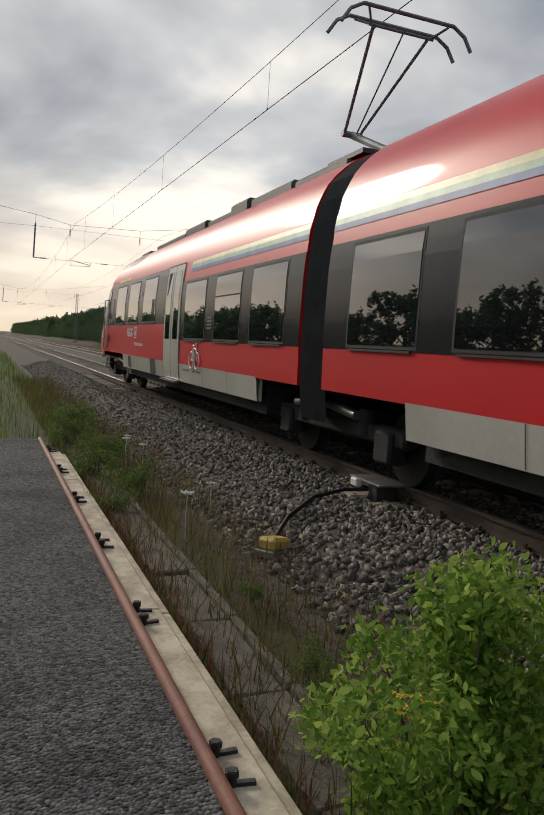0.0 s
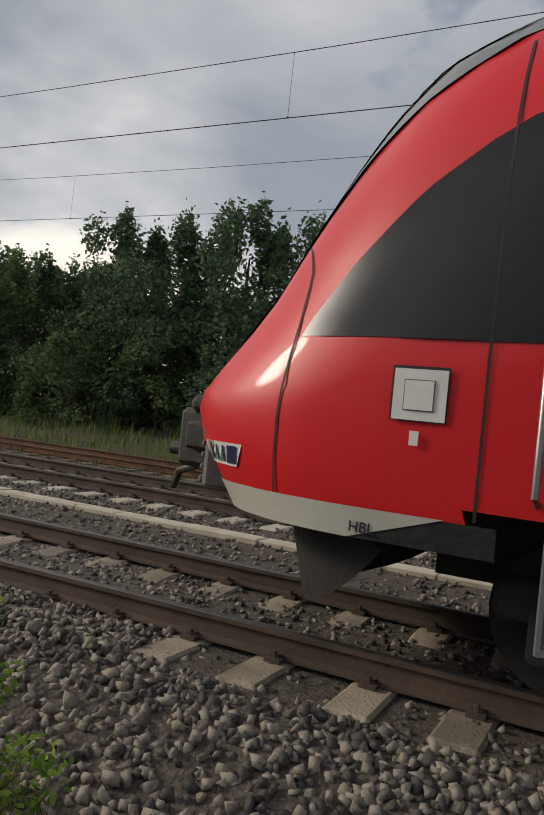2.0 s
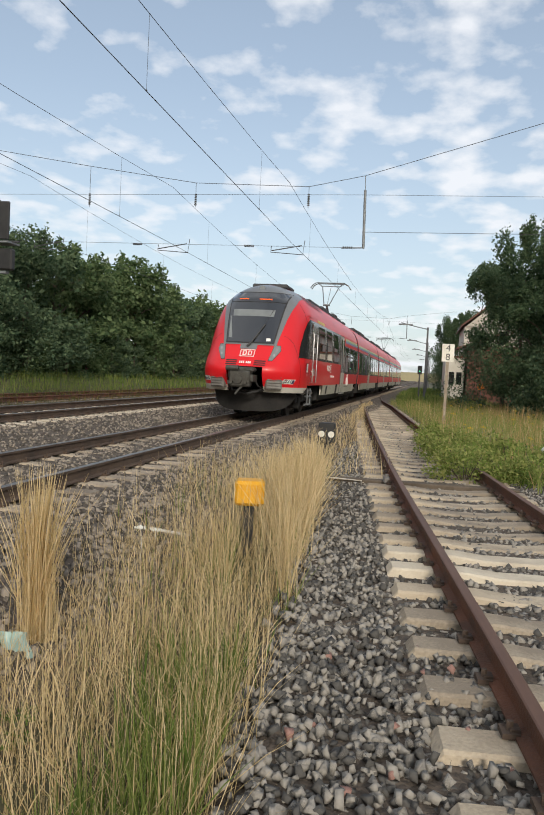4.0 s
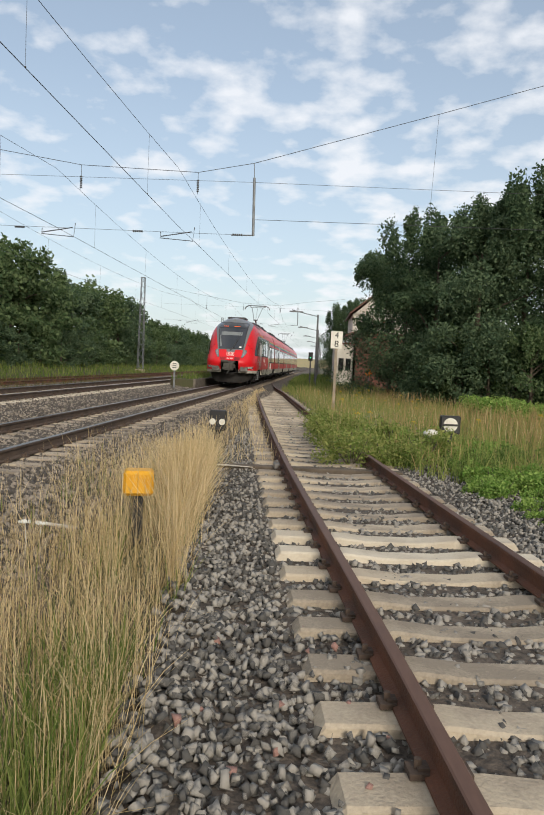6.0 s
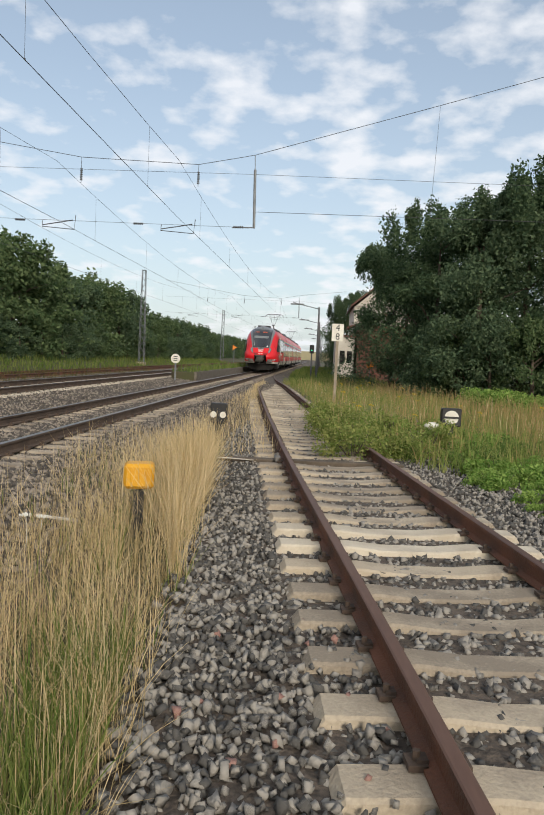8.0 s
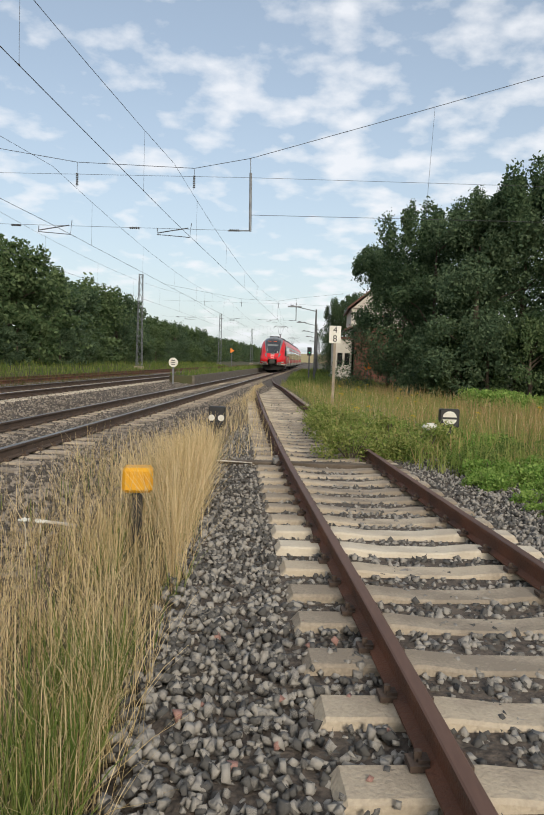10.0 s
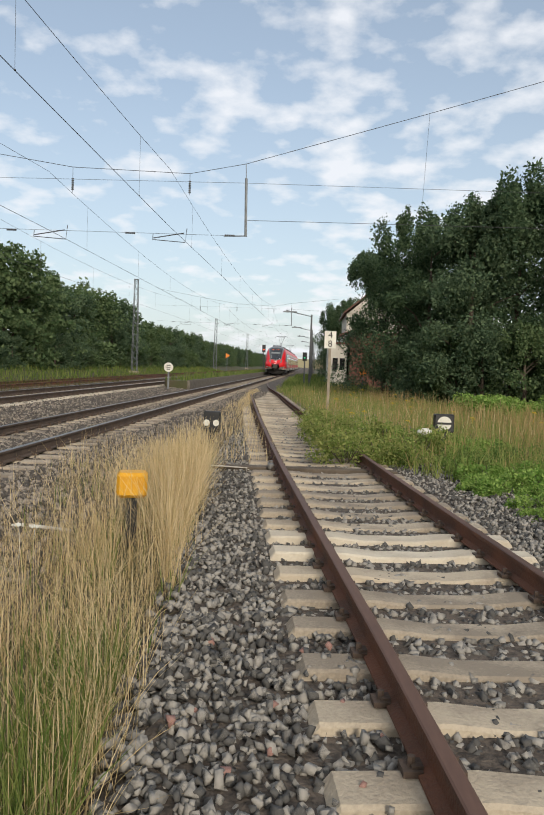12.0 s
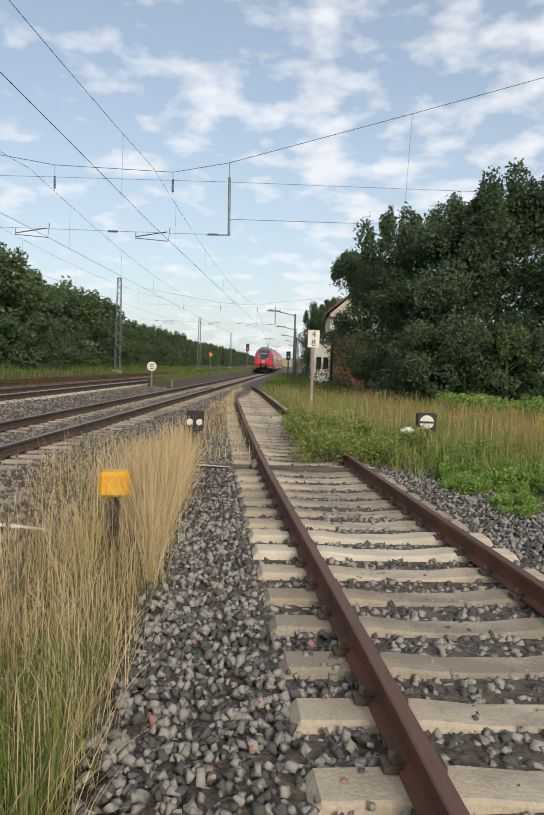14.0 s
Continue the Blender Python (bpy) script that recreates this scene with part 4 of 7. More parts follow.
def end_car(parent):
    cab = cab_shell(parent)
    cab_details(cab)
    body = body_shell("end_car_body", CAB, END, parent)
    for sgn in (1, -1):
        part("window_band", side_patch(CAB, 10.3, 1.735, 2.92, sgn, 0.005, 2, 8), M["band"], body, "glossy black window band")
        part("window_band", side_patch(11.4, END, *LOW_BAND, sgn, 0.005, 2, 8), M["band"], body, "glossy black window band, set lower over the low floor")
    for a, b in ((4.05, 5.4), (5.95, 7.22), (7.86, 9.2)):
        window(body, a, b)
    for a, b in ((11.86, 13.22), (13.82, 15.1), (15.6, 16.88)):
        window(body, a, b, *LOW_PANE, split=a == 13.82)
    door(body, 10.2, 11.5)
    stripes(body, 12.0, END)
    for sgn in (1, -1):
        part("first_class_stripe", side_patch(CAB, 5.6, 2.94, 3.03, sgn, 0.006, 2, 1), M["yellowp"], body)
        # white side lettering
        m = Matrix.Translation((sgn * 1.472, 6.38, 1.52)) @ Euler((radians(90), 0, radians(90 * sgn))).to_matrix().to_4x4()
        letters("REGIO", 0.30, M["letter"], body, m, "side_lettering", spacing=0.9)
        bm = bmesh.new()
        for u0, u1, z0, z1 in ((6.88, 6.91, 1.39, 1.67), (7.17, 7.20, 1.39, 1.67), (6.88, 7.20, 1.39, 1.42), (6.88, 7.20, 1.64, 1.67),
                               (6.95, 7.02, 1.46, 1.60), (7.06, 7.13, 1.46, 1.60)):
            side_patch(u0, u1, z0, z1, sgn, 0.008, 1, 1, bm)
        part("side_emblem", bm, M["letter"], body)
        m = Matrix.Translation((sgn * 1.472, 7.53, 1.25)) @ Euler((radians(90), 0, radians(90 * sgn))).to_matrix().to_4x4()
        letters("Mittelhessen-Express", 0.125, M["letter"], body, m, "side_lettering")
        # bicycle pictogram beside the door
        bm = bmesh.new()
        x = sgn * 1.468
        for c in (12.52, 12.89):
            for k in range(20):
                a0, a1 = k * math.tau / 20, (k + 1) * math.tau / 20
                tube(bm, [(x, c + 0.15 * math.cos(a0), 1.22 + 0.15 * math.sin(a0)), (x, c + 0.15 * math.cos(a1), 1.22 + 0.15 * math.sin(a1))], 0.012, 4)
        for p, q in (((12.52, 1.22), (12.65, 1.44)), ((12.65, 1.44), (12.83, 1.42)), ((12.83, 1.42), (12.71, 1.22)), ((12.71, 1.22), (12.52, 1.22)), ((12.65, 1.44), (12.71, 1.22)),
                     ((12.89, 1.22), (12.83, 1.52)), ((12.77, 1.52), (12.89, 1.54)), ((12.59, 1.49), (12.69, 1.49))):
            tube(bm, [(x, *p), (x, *q)], 0.012, 4)
        part("bicycle_sign", bm, M["letter"], body, "white bicycle pictogram").location.z = -0.17
        for u, t, z in ((5.68, "1", 2.45), (7.54, "2", 2.45), (13.52, "2", 2.12)):
            m = Matrix.Translation((sgn * 1.452, u, z)) @ Euler((radians(90), 0, radians(90 * sgn))).to_matrix().to_4x4()
            letters(t, 0.26, M["letter"], body, m, "class_number")
        for z in (1.62, 1.68, 1.74, 1.80):
            part("notice_bar", side_patch(13.40, 13.64, z, z + 0.025, sgn, 0.008, 1, 1), M["padgrey"], body)
        part("skirt_vent", side_patch(6.1, 6.5, 0.63, 0.92, sgn, 0.010, 1, 2), M["rubber"], body)
        part("skirt_vent", side_patch(8.85, 9.4, 0.61, 0.96, sgn, 0.012, 1, 2), M["rubber"], body)
        for u in (7.3, 13.2, 14.6):
            part("skirt_seam", side_patch(u, u + 0.012, 0.61, 0.945, sgn, 0.010, 1, 1), M["rubber"], body)
        for a, b in ((11.85, 12.35), (12.55, 12.75), (12.8, 13.1)):
            part("data_bar", side_patch(a, b, 0.83, 0.86, sgn, 0.010, 1, 1), M["padgrey"], body)
    skirt(body, 5.3, END - 1.45)
    bogie(body, 3.55, 1.1)
    for a, b, h, z1 in ((5.9, 8.9, 0.78, 3.90), (8.95, 10.6, 0.80, 3.95), (10.62, 12.3, 0.76, 3.91), (12.32, 13.3, 0.82, 3.97), (13.32, 15.2, 0.78, 3.93), (15.22, 17.0, 0.76, 3.90)):
        roof_box(body, a, b, h, 3.66, z1)
    bm = bmesh.new()
    box(bm, -1.25, 1.25, 5.3, END - 1.45, 0.42, 0.9)
    part("underframe", bm, M["under"], body)
    return body


def middle_car(parent, u0, panto):
    u1 = u0 + MID
    body = body_shell("middle_car_body", u0, u1, parent)
    for sgn in (1, -1):
        part("window_band", side_patch(u0, u1, *LOW_BAND, sgn, 0.005, 2, 8), M["band"], body, "glossy black window band")
        for u in (u0 + 3.4, u0 + 9.5):
            part("skirt_seam", side_patch(u, u + 0.012, 0.61, 0.945, sgn, 0.010, 1, 1), M["rubber"], body)
    for a, b in ((0.6, 1.9), (2.5, 3.8), (4.4, 5.7), (8.1, 9.4), (10.0, 11.3), (11.9, 13.2), (13.6, 14.9)):
        window(body, u0 + a, u0 + b, *LOW_PANE)
    door(body, u0 + 6.2, u0 + 7.5)
    stripes(body, u0, u1)
    skirt(body, u0 + 1.8, u1 - 1.8)
    bm = bmesh.new()
    box(bm, -1.25, 1.25, u0 + 1.9, u1 - 1.9, 0.42, 0.9)
    part("underframe", bm, M["under"], body)
    if panto:
        pantograph(parent, u0 - 1.25, 5.80)
        roof_box(body, u0 + 3.6, u0 + 6.0, 0.78, 3.66, 3.99)
    else:
        roof_box(body, u0 + 1.0, u0 + 6.0, 0.78, 3.66, 3.99)
    roof_box(body, u0 + 6.2, u0 + 10.2, 0.80, 3.66, 4.01)
    roof_box(body, u0 + 10.5, u1 - 0.8, 0.76, 3.66, 3.97)


def build_train():
    end_car(train)
    u = END
    for k in range(4):
        bellows(train, u, u + GAP)
        bogie(train, u + GAP / 2, 1.3)
        middle_car(train, u + GAP, k in (0, 3))
        u += GAP + MID


build_train()


# ---- ground, tracks ----
B_X, B_Z, C_X = -4.5, 0.12, -9.7


def ground_z(x, y):
    """Height of the terrain under stones and plants."""
    xs = [-60, -16, -13.5, -11.4, -7.6, -6.6, -2.4, -1.9, 1.75, 2.75, 3.6, 5.0, 9.0, 60]
    zs = [1.2, 0.7, 0.35, -0.12, -0.25, -0.22, -0.22, -0.34, -0.34, -0.52, -0.47, -0.42, -0.42, -0.4]
    return float(np.interp(x, xs, zs))


def make_ground():
    xs = [-900, -300, -120, -60, -30, -20] + list(np.arange(-16, 12.1, 0.35)) + [15, 20, 30, 60, 120, 300, 900]
    ys = [-2500, -900, -400, -200, -100, -60] + list(np.arange(-40, 60, 1.0)) + [70, 90, 120, 200, 400, 900, 2500]
    bm = bmesh.new()
    vs = [[bm.verts.new((x, y, ground_z(x, y) + 0.03 * noise.noise((x * 0.9, y * 0.9, 0)))) for x in xs] for y in ys]
    for j in range(len(ys) - 1):
        for i in range(len(xs) - 1):
            bm.faces.new((vs[j][i], vs[j][i + 1], vs[j + 1][i + 1], vs[j + 1][i]))
    g = part("ground", bm, M["soil"], None, smooth=60)
    tagged(g, "weedy brown soil with sparse grass along the tracks", "ground", kind="structure")


make_ground()


def rail_profile(bm, path):
    """A rail swept along its path: foot, web and head."""
    prof = [(-0.07, -0.165), (0.07, -0.165), (0.07, -0.150), (0.012, -0.135), (0.010, -0.045), (0.036, -0.035), (0.036, -0.006), (0.028, 0.0),
            (-0.028, 0.0), (-0.036, -0.006), (-0.036, -0.035), (-0.010, -0.045), (-0.012, -0.135), (-0.07, -0.150)]
    rings = []
    for i, p in enumerate(path):
        a, b = Vector(path[max(i - 1, 0)]), Vector(path[min(i + 1, len(path) - 1)])
        d = (b - a).normalized()
        s = Vector((d.y, -d.x, 0)).normalized()
        rings.append([bm.verts.new(Vector(p) + s * q + Vector((0, 0, h))) for q, h in prof])
    n = len(prof)
    for q, s in zip(rings, rings[1:]):
        for k in range(n):
            f = bm.faces.new((q[k], q[(k + 1) % n], s[(k + 1) % n], s[k]))
            f.material_index = 1 if k in (6, 7, 8) else 0
    bm.faces.new(rings[0][::-1])
    bm.faces.new(rings[-1])


def rail(path, parent, side, top, label):
    bm = bmesh.new()
    rail_profile(bm, path)
    bmesh.ops.recalc_face_normals(bm, faces=bm.faces)
    ob = part("rail", bm, side, parent, label)
    ob.data.materials.append(top)
    return ob


def sleeper_mesh(name, material, half=1.3, w=0.13, dip=0.03):
    bm = bmesh.new()
    xs = [-half, -half + 0.04, -0.95, -0.55, -0.25, 0.25, 0.55, 0.95, half - 0.04, half]
    hs = [-0.05, 0.0, 0.0, 0.0, -dip, -dip, 0.0, 0.0, 0.0, -0.05]
    rings = []
    for x, h in zip(xs, hs):
        rings.append([bm.verts.new((x, y, z)) for y, z in ((-w - 0.02, -0.16), (-w, h - 0.015), (-w + 0.02, h), (w - 0.02, h), (w, h - 0.015), (w + 0.02, -0.16))])
    for q, s in zip(rings, rings[1:]):
        for k in range(5):
            bm.faces.new((q[k], q[k + 1], s[k + 1], s[k]))
    bm.faces.new(rings[0])
    bm.faces.new(rings[-1][::-1])
    bmesh.ops.recalc_face_normals(bm, faces=bm.faces)
    return finish(bm, name, material)


def clip_mesh(name, material):
    bm = bmesh.new()
    for s in (-1, 1):
        box(bm, s * 0.11 - 0.05, s * 0.11 + 0.05, -0.07, 0.07, 0.0, 0.035)
        tube(bm, [(s * 0.11, 0, 0.03), (s * 0.11, 0, 0.09)], 0.022, 6)
        box(bm, s * 0.085 - 0.03, s * 0.085 + 0.03, -0.045, 0.045, 0.03, 0.055)
    bmesh.ops.scale(bm, vec=(0.82, 0.75, 0.75), verts=bm.verts)
    return finish(bm, name, material)


CLIP = clip_mesh("rail_clip", M["railside"])
CLIP_RUST = clip_mesh("rail_clip", M["railside"])


def put_piece(name, me, parent, m):
    ob = new(name, me)
    ob.parent = parent
    ob.matrix_basis = m
    return ob


rng = random.Random(5)


def straight_track(name, x, z, y0, y1, sl_mat, side, top, label, step=0.6, phase=0.0, near=(-30, 45)):
    tr = thing(name, label, "railway track", kind="structure")
    for s in (-0.7535, 0.7535):
        rail([(x + s, y, z) for y in (y0, -60, -20, 0, 20, 60, y1)], tr, side, top, "steel rail with polished head")
    me = sleeper_mesh("sleeper", sl_mat)
    far = []
    k = math.ceil(y0 / step)
    while k * step < y1:
        y = k * step + phase
        k += 1
        if near[0] < y < near[1]:
            put_piece("sleeper", me, tr, pose(x, y + rng.uniform(-.02, .02), z - 0.175, 0, 0, rng.uniform(-.6, .6)))
            for s in (-0.7535, 0.7535):
                put_piece("rail_clip", CLIP, tr, pose(x + s, y, z - 0.172))
        elif abs(y) < 160:
            far.append(y)
    bm = bmesh.new()
    for y in far:
        box(bm, x - 1.3, x + 1.3, y - 0.13, y + 0.13, z - 0.3, z - 0.178)
    fs = part("far_sleepers", bm, sl_mat, tr)
    fs["kind"] = "stuff"
    return tr


straight_track("main_track", 0.0, 0.0, -600, 700, M["dirtycon"], M["railside"], M["railtop"], "main line track with concrete sleepers and shiny rails", phase=0.02)
straight_track("second_track", B_X, B_Z, -600, 700, M["palecon"], M["railside"], M["railtop"], "second main track with pale concrete sleepers", phase=0.3)
straight_track("overgrown_track", C_X, -0.02, -600, 700, M["brownsl"], M["rust"], M["rust"], "rusty overgrown track along the grass", near=(-5, 20))


def ballast_bed():
    bm = bmesh.new()
    ys = [-600, -200, -100, -60, -30, -15, -5, 0, 5, 15, 30, 60, 100, 200, 700]
    prof = [(-7.4, -0.26), (-6.4, -0.10), (-5.8, -0.085), (-3.2, -0.085), (-2.4, -0.12), (-1.6, -0.20), (1.55, -0.20), (1.9, -0.22), (2.75, -0.47), (3.1, -0.50)]
    vs = [[bm.verts.new((x, y, z)) for x, z in prof] for y in ys]
    for j in range(len(ys) - 1):
        for i in range(len(prof) - 1):
            bm.faces.new((vs[j][i], vs[j][i + 1], vs[j + 1][i + 1], vs[j + 1][i]))
    b = part("ballast", bm, M["ballast"], None, smooth=40)
    return tagged(b, "grey crushed stone ballast under the main tracks", "ballast", kind="structure")


BED = ballast_bed()

# siding that joins the main track: straight, then an easy curve
SID_Z = -0.16


def siding_axis(y):
    """x of the siding's centre line."""
    return float(np.interp(y, [-1, 3.05, 5.5, 7.5, 12.25, 21.4, 34.8, 39.3, 48.6, 60.0, 75.0], [6.72, 6.33, 6.04, 5.79, 5.22, 4.25, 2.92, 2.50, 1.40, 0.6, 0.1]))


def make_siding():
    tr = thing("siding_track", "rusty siding track on weathered concrete sleepers", "railway track", kind="structure")
    ys = list(np.arange(0.6, 66, 0.6))
    sm = [np.mean([siding_axis(y + d) for d in np.linspace(-2, 2, 9)]) for y in ys]
    for s in (-0.7535, 0.7535):
        rail([(x + s, y, SID_Z) for x, y in zip(sm, ys)], tr, M["rust"], M["rusttop"], "rusty siding rail")
    mes = [sleeper_mesh("sleeper", M["concrete"], 1.2, 0.13), sleeper_mesh("sleeper", M["palecon"], 1.2, 0.13)]
    for k, (x, y) in enumerate(zip(sm, ys)):
        if y > 46:
            break
        pale = k in (11, 12)
        me = mes[1] if pale else mes[0]
        ang = -math.degrees(math.atan2(sm[min(k + 1, len(sm) - 1)] - sm[max(k - 1, 0)], ys[min(k + 1, len(sm) - 1)] - ys[max(k - 1, 0)])) + 180
        put_piece("sleeper", me, tr, pose(x, y, SID_Z - 0.17 + (0.02 if pale else 0), rng.uniform(-2, 2), 0, ang + 180 + rng.uniform(-1.2, 1.2)))
        for s in (-0.7535, 0.7535):
            put_piece("rail_clip", CLIP_RUST, tr, pose(x + s, y, SID_Z - 0.165, 0, 0, ang + 180))


make_siding()


# ---- stones, plants ----
def fast_mesh(name, verts, faces, material):
    """Mesh from arrays: verts (n, 3), faces (m, k)."""
    me = bpy.data.meshes.new(name)
    verts, faces = np.asarray(verts, dtype=np.float32), np.asarray(faces, dtype=np.int32)
    m, k = faces.shape
    me.vertices.add(len(verts))
    me.vertices.foreach_set("co", verts.ravel())
    me.loops.add(m * k)
    me.loops.foreach_set("vertex_index", faces.ravel())
    me.polygons.add(m)
    me.polygons.foreach_set("loop_start", np.arange(0, m * k, k, dtype=np.int32))
    me.polygons.foreach_set("loop_total", np.full(m, k, dtype=np.int32))
    me.update(calc_edges=True)
    me.materials.append(material)
    return me


rg = np.random.default_rng(11)


def ico():
    bm = bmesh.new()
    bmesh.ops.create_cube(bm, size=1.5)
    v = np.array([p.co[:] for p in bm.verts])
    f = np.array([[q.index for q in t.verts] for t in bm.faces])
    bm.free()
    return v, f


ICO_V, ICO_F = ico()
OCT_V = np.array([(1, 0, 0), (-1, 0, 0), (0, 1, 0), (0, -1, 0), (0, 0, 1), (0, 0, -1)], dtype=float) * 1.12
OCT_F = np.array([(0, 2, 4), (2, 1, 4), (1, 3, 4), (3, 0, 4), (2, 0, 5), (1, 2, 5), (3, 1, 5), (0, 3, 5)])


def rand_rot(n):
    q = rg.normal(size=(n, 4))
    q /= np.linalg.norm(q, axis=1)[:, None]
    w, x, y, z = q.T
    return np.stack([np.stack([1 - 2 * (y * y + z * z), 2 * (x * y - z * w), 2 * (x * z + y * w)], 1),
                     np.stack([2 * (x * y + z * w), 1 - 2 * (x * x + z * z), 2 * (y * z - x * w)], 1),
                     np.stack([2 * (x * z - y * w), 2 * (y * z + x * w), 1 - 2 * (x * x + y * y)], 1)], 1)


def stone_field(name, label, x, y, z, size, material, kind="stuff", parent=None, shape=(ICO_V, ICO_F)):
    """Angular stones, each a crushed lump, at the given places."""
    n = len(x)
    base_v, base_f = shape
    k = len(base_v)
    lump = base_v[None] + rg.uniform(-0.40, 0.40, (n, k, 3))
    lump = lump * np.stack([rg.uniform(0.75, 1.25, n), rg.uniform(0.6, 1.0, n), rg.uniform(0.45, 0.8, n)], 1)[:, None, :]
    lump = np.einsum('nij,nkj->nki', rand_rot(n), lump) * (0.87 * size)[:, None, None]
    v = lump + np.stack([x, y, z], 1)[:, None, :]
    f = base_f[None] + (np.arange(n) * k)[:, None, None]
    ob = new(name, fast_mesh(name, v.reshape(-1, 3), f.reshape(-1, base_f.shape[1]), material))
    if parent:
        ob.parent = parent
        ob["kind"] = "stuff"
        return ob
    return tagged(ob, label, "gravel", kind=kind)


def scatter(n, x0, x1, y0, y1, keep=None):
    x, y = rg.uniform(x0, x1, n), rg.uniform(y0, y1, n)
    if keep is not None:
        m = keep(x, y)
        x, y = x[m], y[m]
    return x, y


SH_X = np.array([-7.4, -6.4, -5.8, -3.2, -2.4, -1.6, 1.55, 1.9, 2.75, 3.1])
SH_Z = np.array([-0.26, -0.10, -0.085, -0.085, -0.12, -0.20, -0.20, -0.22, -0.47, -0.50])


def main_stones():
    parts_ = []
    for n, x0, x1, y0, y1 in ((26000, 1.35, 2.8, -15, 18), (4500, 0.85, 1.4, -14, 18), (7000, 0.86, 1.42, -22, -2.5), (15000, -0.68, 0.68, -13, 18), (19000, -3.75, -0.85, -16, 24), (9000, -3.6, -0.85, 24, 62), (6000, 0.85, 3.0, 18, 44), (7000, 1.35, 3.0, -44, -15), (7000, -3.75, -0.85, -46, -16), (2500, -0.68, 0.68, -40, -13), (4000, -0.68, 0.68, 18, 40),
                              (2500, -5.2, -3.8, -16, 24), (3000, -7.2, -5.3, -16, 24)):
        x, y = scatter(n, x0, x1, y0, y1)
        parts_.append((x, y))
    x, y = np.concatenate([p[0] for p in parts_]), np.concatenate([p[1] for p in parts_])
    s = rg.uniform(0.026, 0.048, len(x))
    z = np.interp(x, SH_X, SH_Z) + rg.uniform(-0.035, 0.022, len(x))
    z = np.where(np.abs(x) < 1.35, z - 0.012, z)
    # the sleeper ends are buried beside the old platform
    z = np.where((x > 0.85) & (x < 1.45) & (y < -2.5) & (np.abs(y + 7.0) > 0.6), z + 0.035, z)
    near = (x > 1.3) & (y > -7) & (y < 9)
    stone_field("stones", "", x[near], y[near], z[near], s[near], M["stonebrown"], parent=BED)
    stone_field("stones", "", x[~near], y[~near], z[~near], s[~near], M["stonebrown"], parent=BED, shape=(OCT_V, OCT_F))


main_stones()


def grass_edge(y):
    return np.interp(y, [1.5, 3.3, 3.9, 5.6, 12.3, 16], [4.35, 4.2, 4.12, 4.0, 3.35, 3.2])


def siding_bed():
    bm = bmesh.new()
    ys = list(np.arange(0.4, 48, 0.8))
    vs = []
    for y in ys:
        c = float(np.interp(y, [3, 7.5, 12.25, 21.4, 34.8, 48.6], [6.33, 5.79, 5.22, 4.25, 2.92, 1.4]))
        lo = min(float(grass_edge(y)) - 0.1, c - 1.5)
        vs.append([bm.verts.new((x, y, zz)) for x, zz in ((lo, -0.46), (lo + 0.25, -0.39), (c + 1.5, -0.38), (c + 2.1, -0.45))])
    for a, b in zip(vs, vs[1:]):
        for i in range(3):
            bm.faces.new((a[i], a[i + 1], b[i + 1], b[i]))
    bed = part("siding_ballast", bm, M["ballast"], None)
    tagged(bed, "loose grey and reddish ballast stones of the siding", "ballast", kind="structure")
    x, y = scatter(80000, 3.0, 8.0, 1.3, 30)
    keep = (x > grass_edge(y) + rg.uniform(-0.12, 0.1, len(x))) & (rg.uniform(size=len(x)) < np.clip(1.25 - y / 26, 0.35, 1))
    x, y = x[keep], y[keep]
    ax = np.interp(y, [3, 7.5, 12.25, 21.4, 34.8], [6.33, 5.79, 5.22, 4.25, 2.92])
    s = rg.uniform(0.018, 0.042, len(x))
    z = -0.375 + rg.uniform(-0.03, 0.022, len(x))
    z = np.where(np.abs(x - ax) < 1.25, z - 0.022, z)
    near = y < 9
    stone_field("stones", "", x[near], y[near], z[near], s[near], M["stone"], parent=bed)
    stone_field("stones", "", x[~near], y[~near], z[~near], s[~near], M["stone"], parent=bed, shape=(OCT_V, OCT_F))
    # the nearest stones lie as single pieces
    variants = []
    for k in range(10):
        lump = (ICO_V + rg.uniform(-0.36, 0.36, (len(ICO_V), 3))) * np.array([rg.uniform(0.8, 1.25), rg.uniform(0.65, 1.0), rg.uniform(0.5, 0.8)])
        variants.append(fast_mesh("stone", lump, ICO_F, M["redstone"] if k == 9 else M["stone1"]))
    for k in range(290):
        y = rg.uniform(2.6, 5.2)
        x = rg.uniform(float(grass_edge(y)) + 0.05, 5.35)
        sc = rg.uniform(0.026, 0.050)
        ob = put_piece("stone", variants[int(rg.integers(0, 10)) if rg.uniform() < 0.5 else int(rg.integers(0, 9))], bed,
                       pose(x, y, -0.352 + rg.uniform(-0.01, 0.02), *rg.uniform(-180, 180, 3)))
        ob.scale = (sc * 0.64, sc * 0.64, sc * 0.64)


siding_bed()


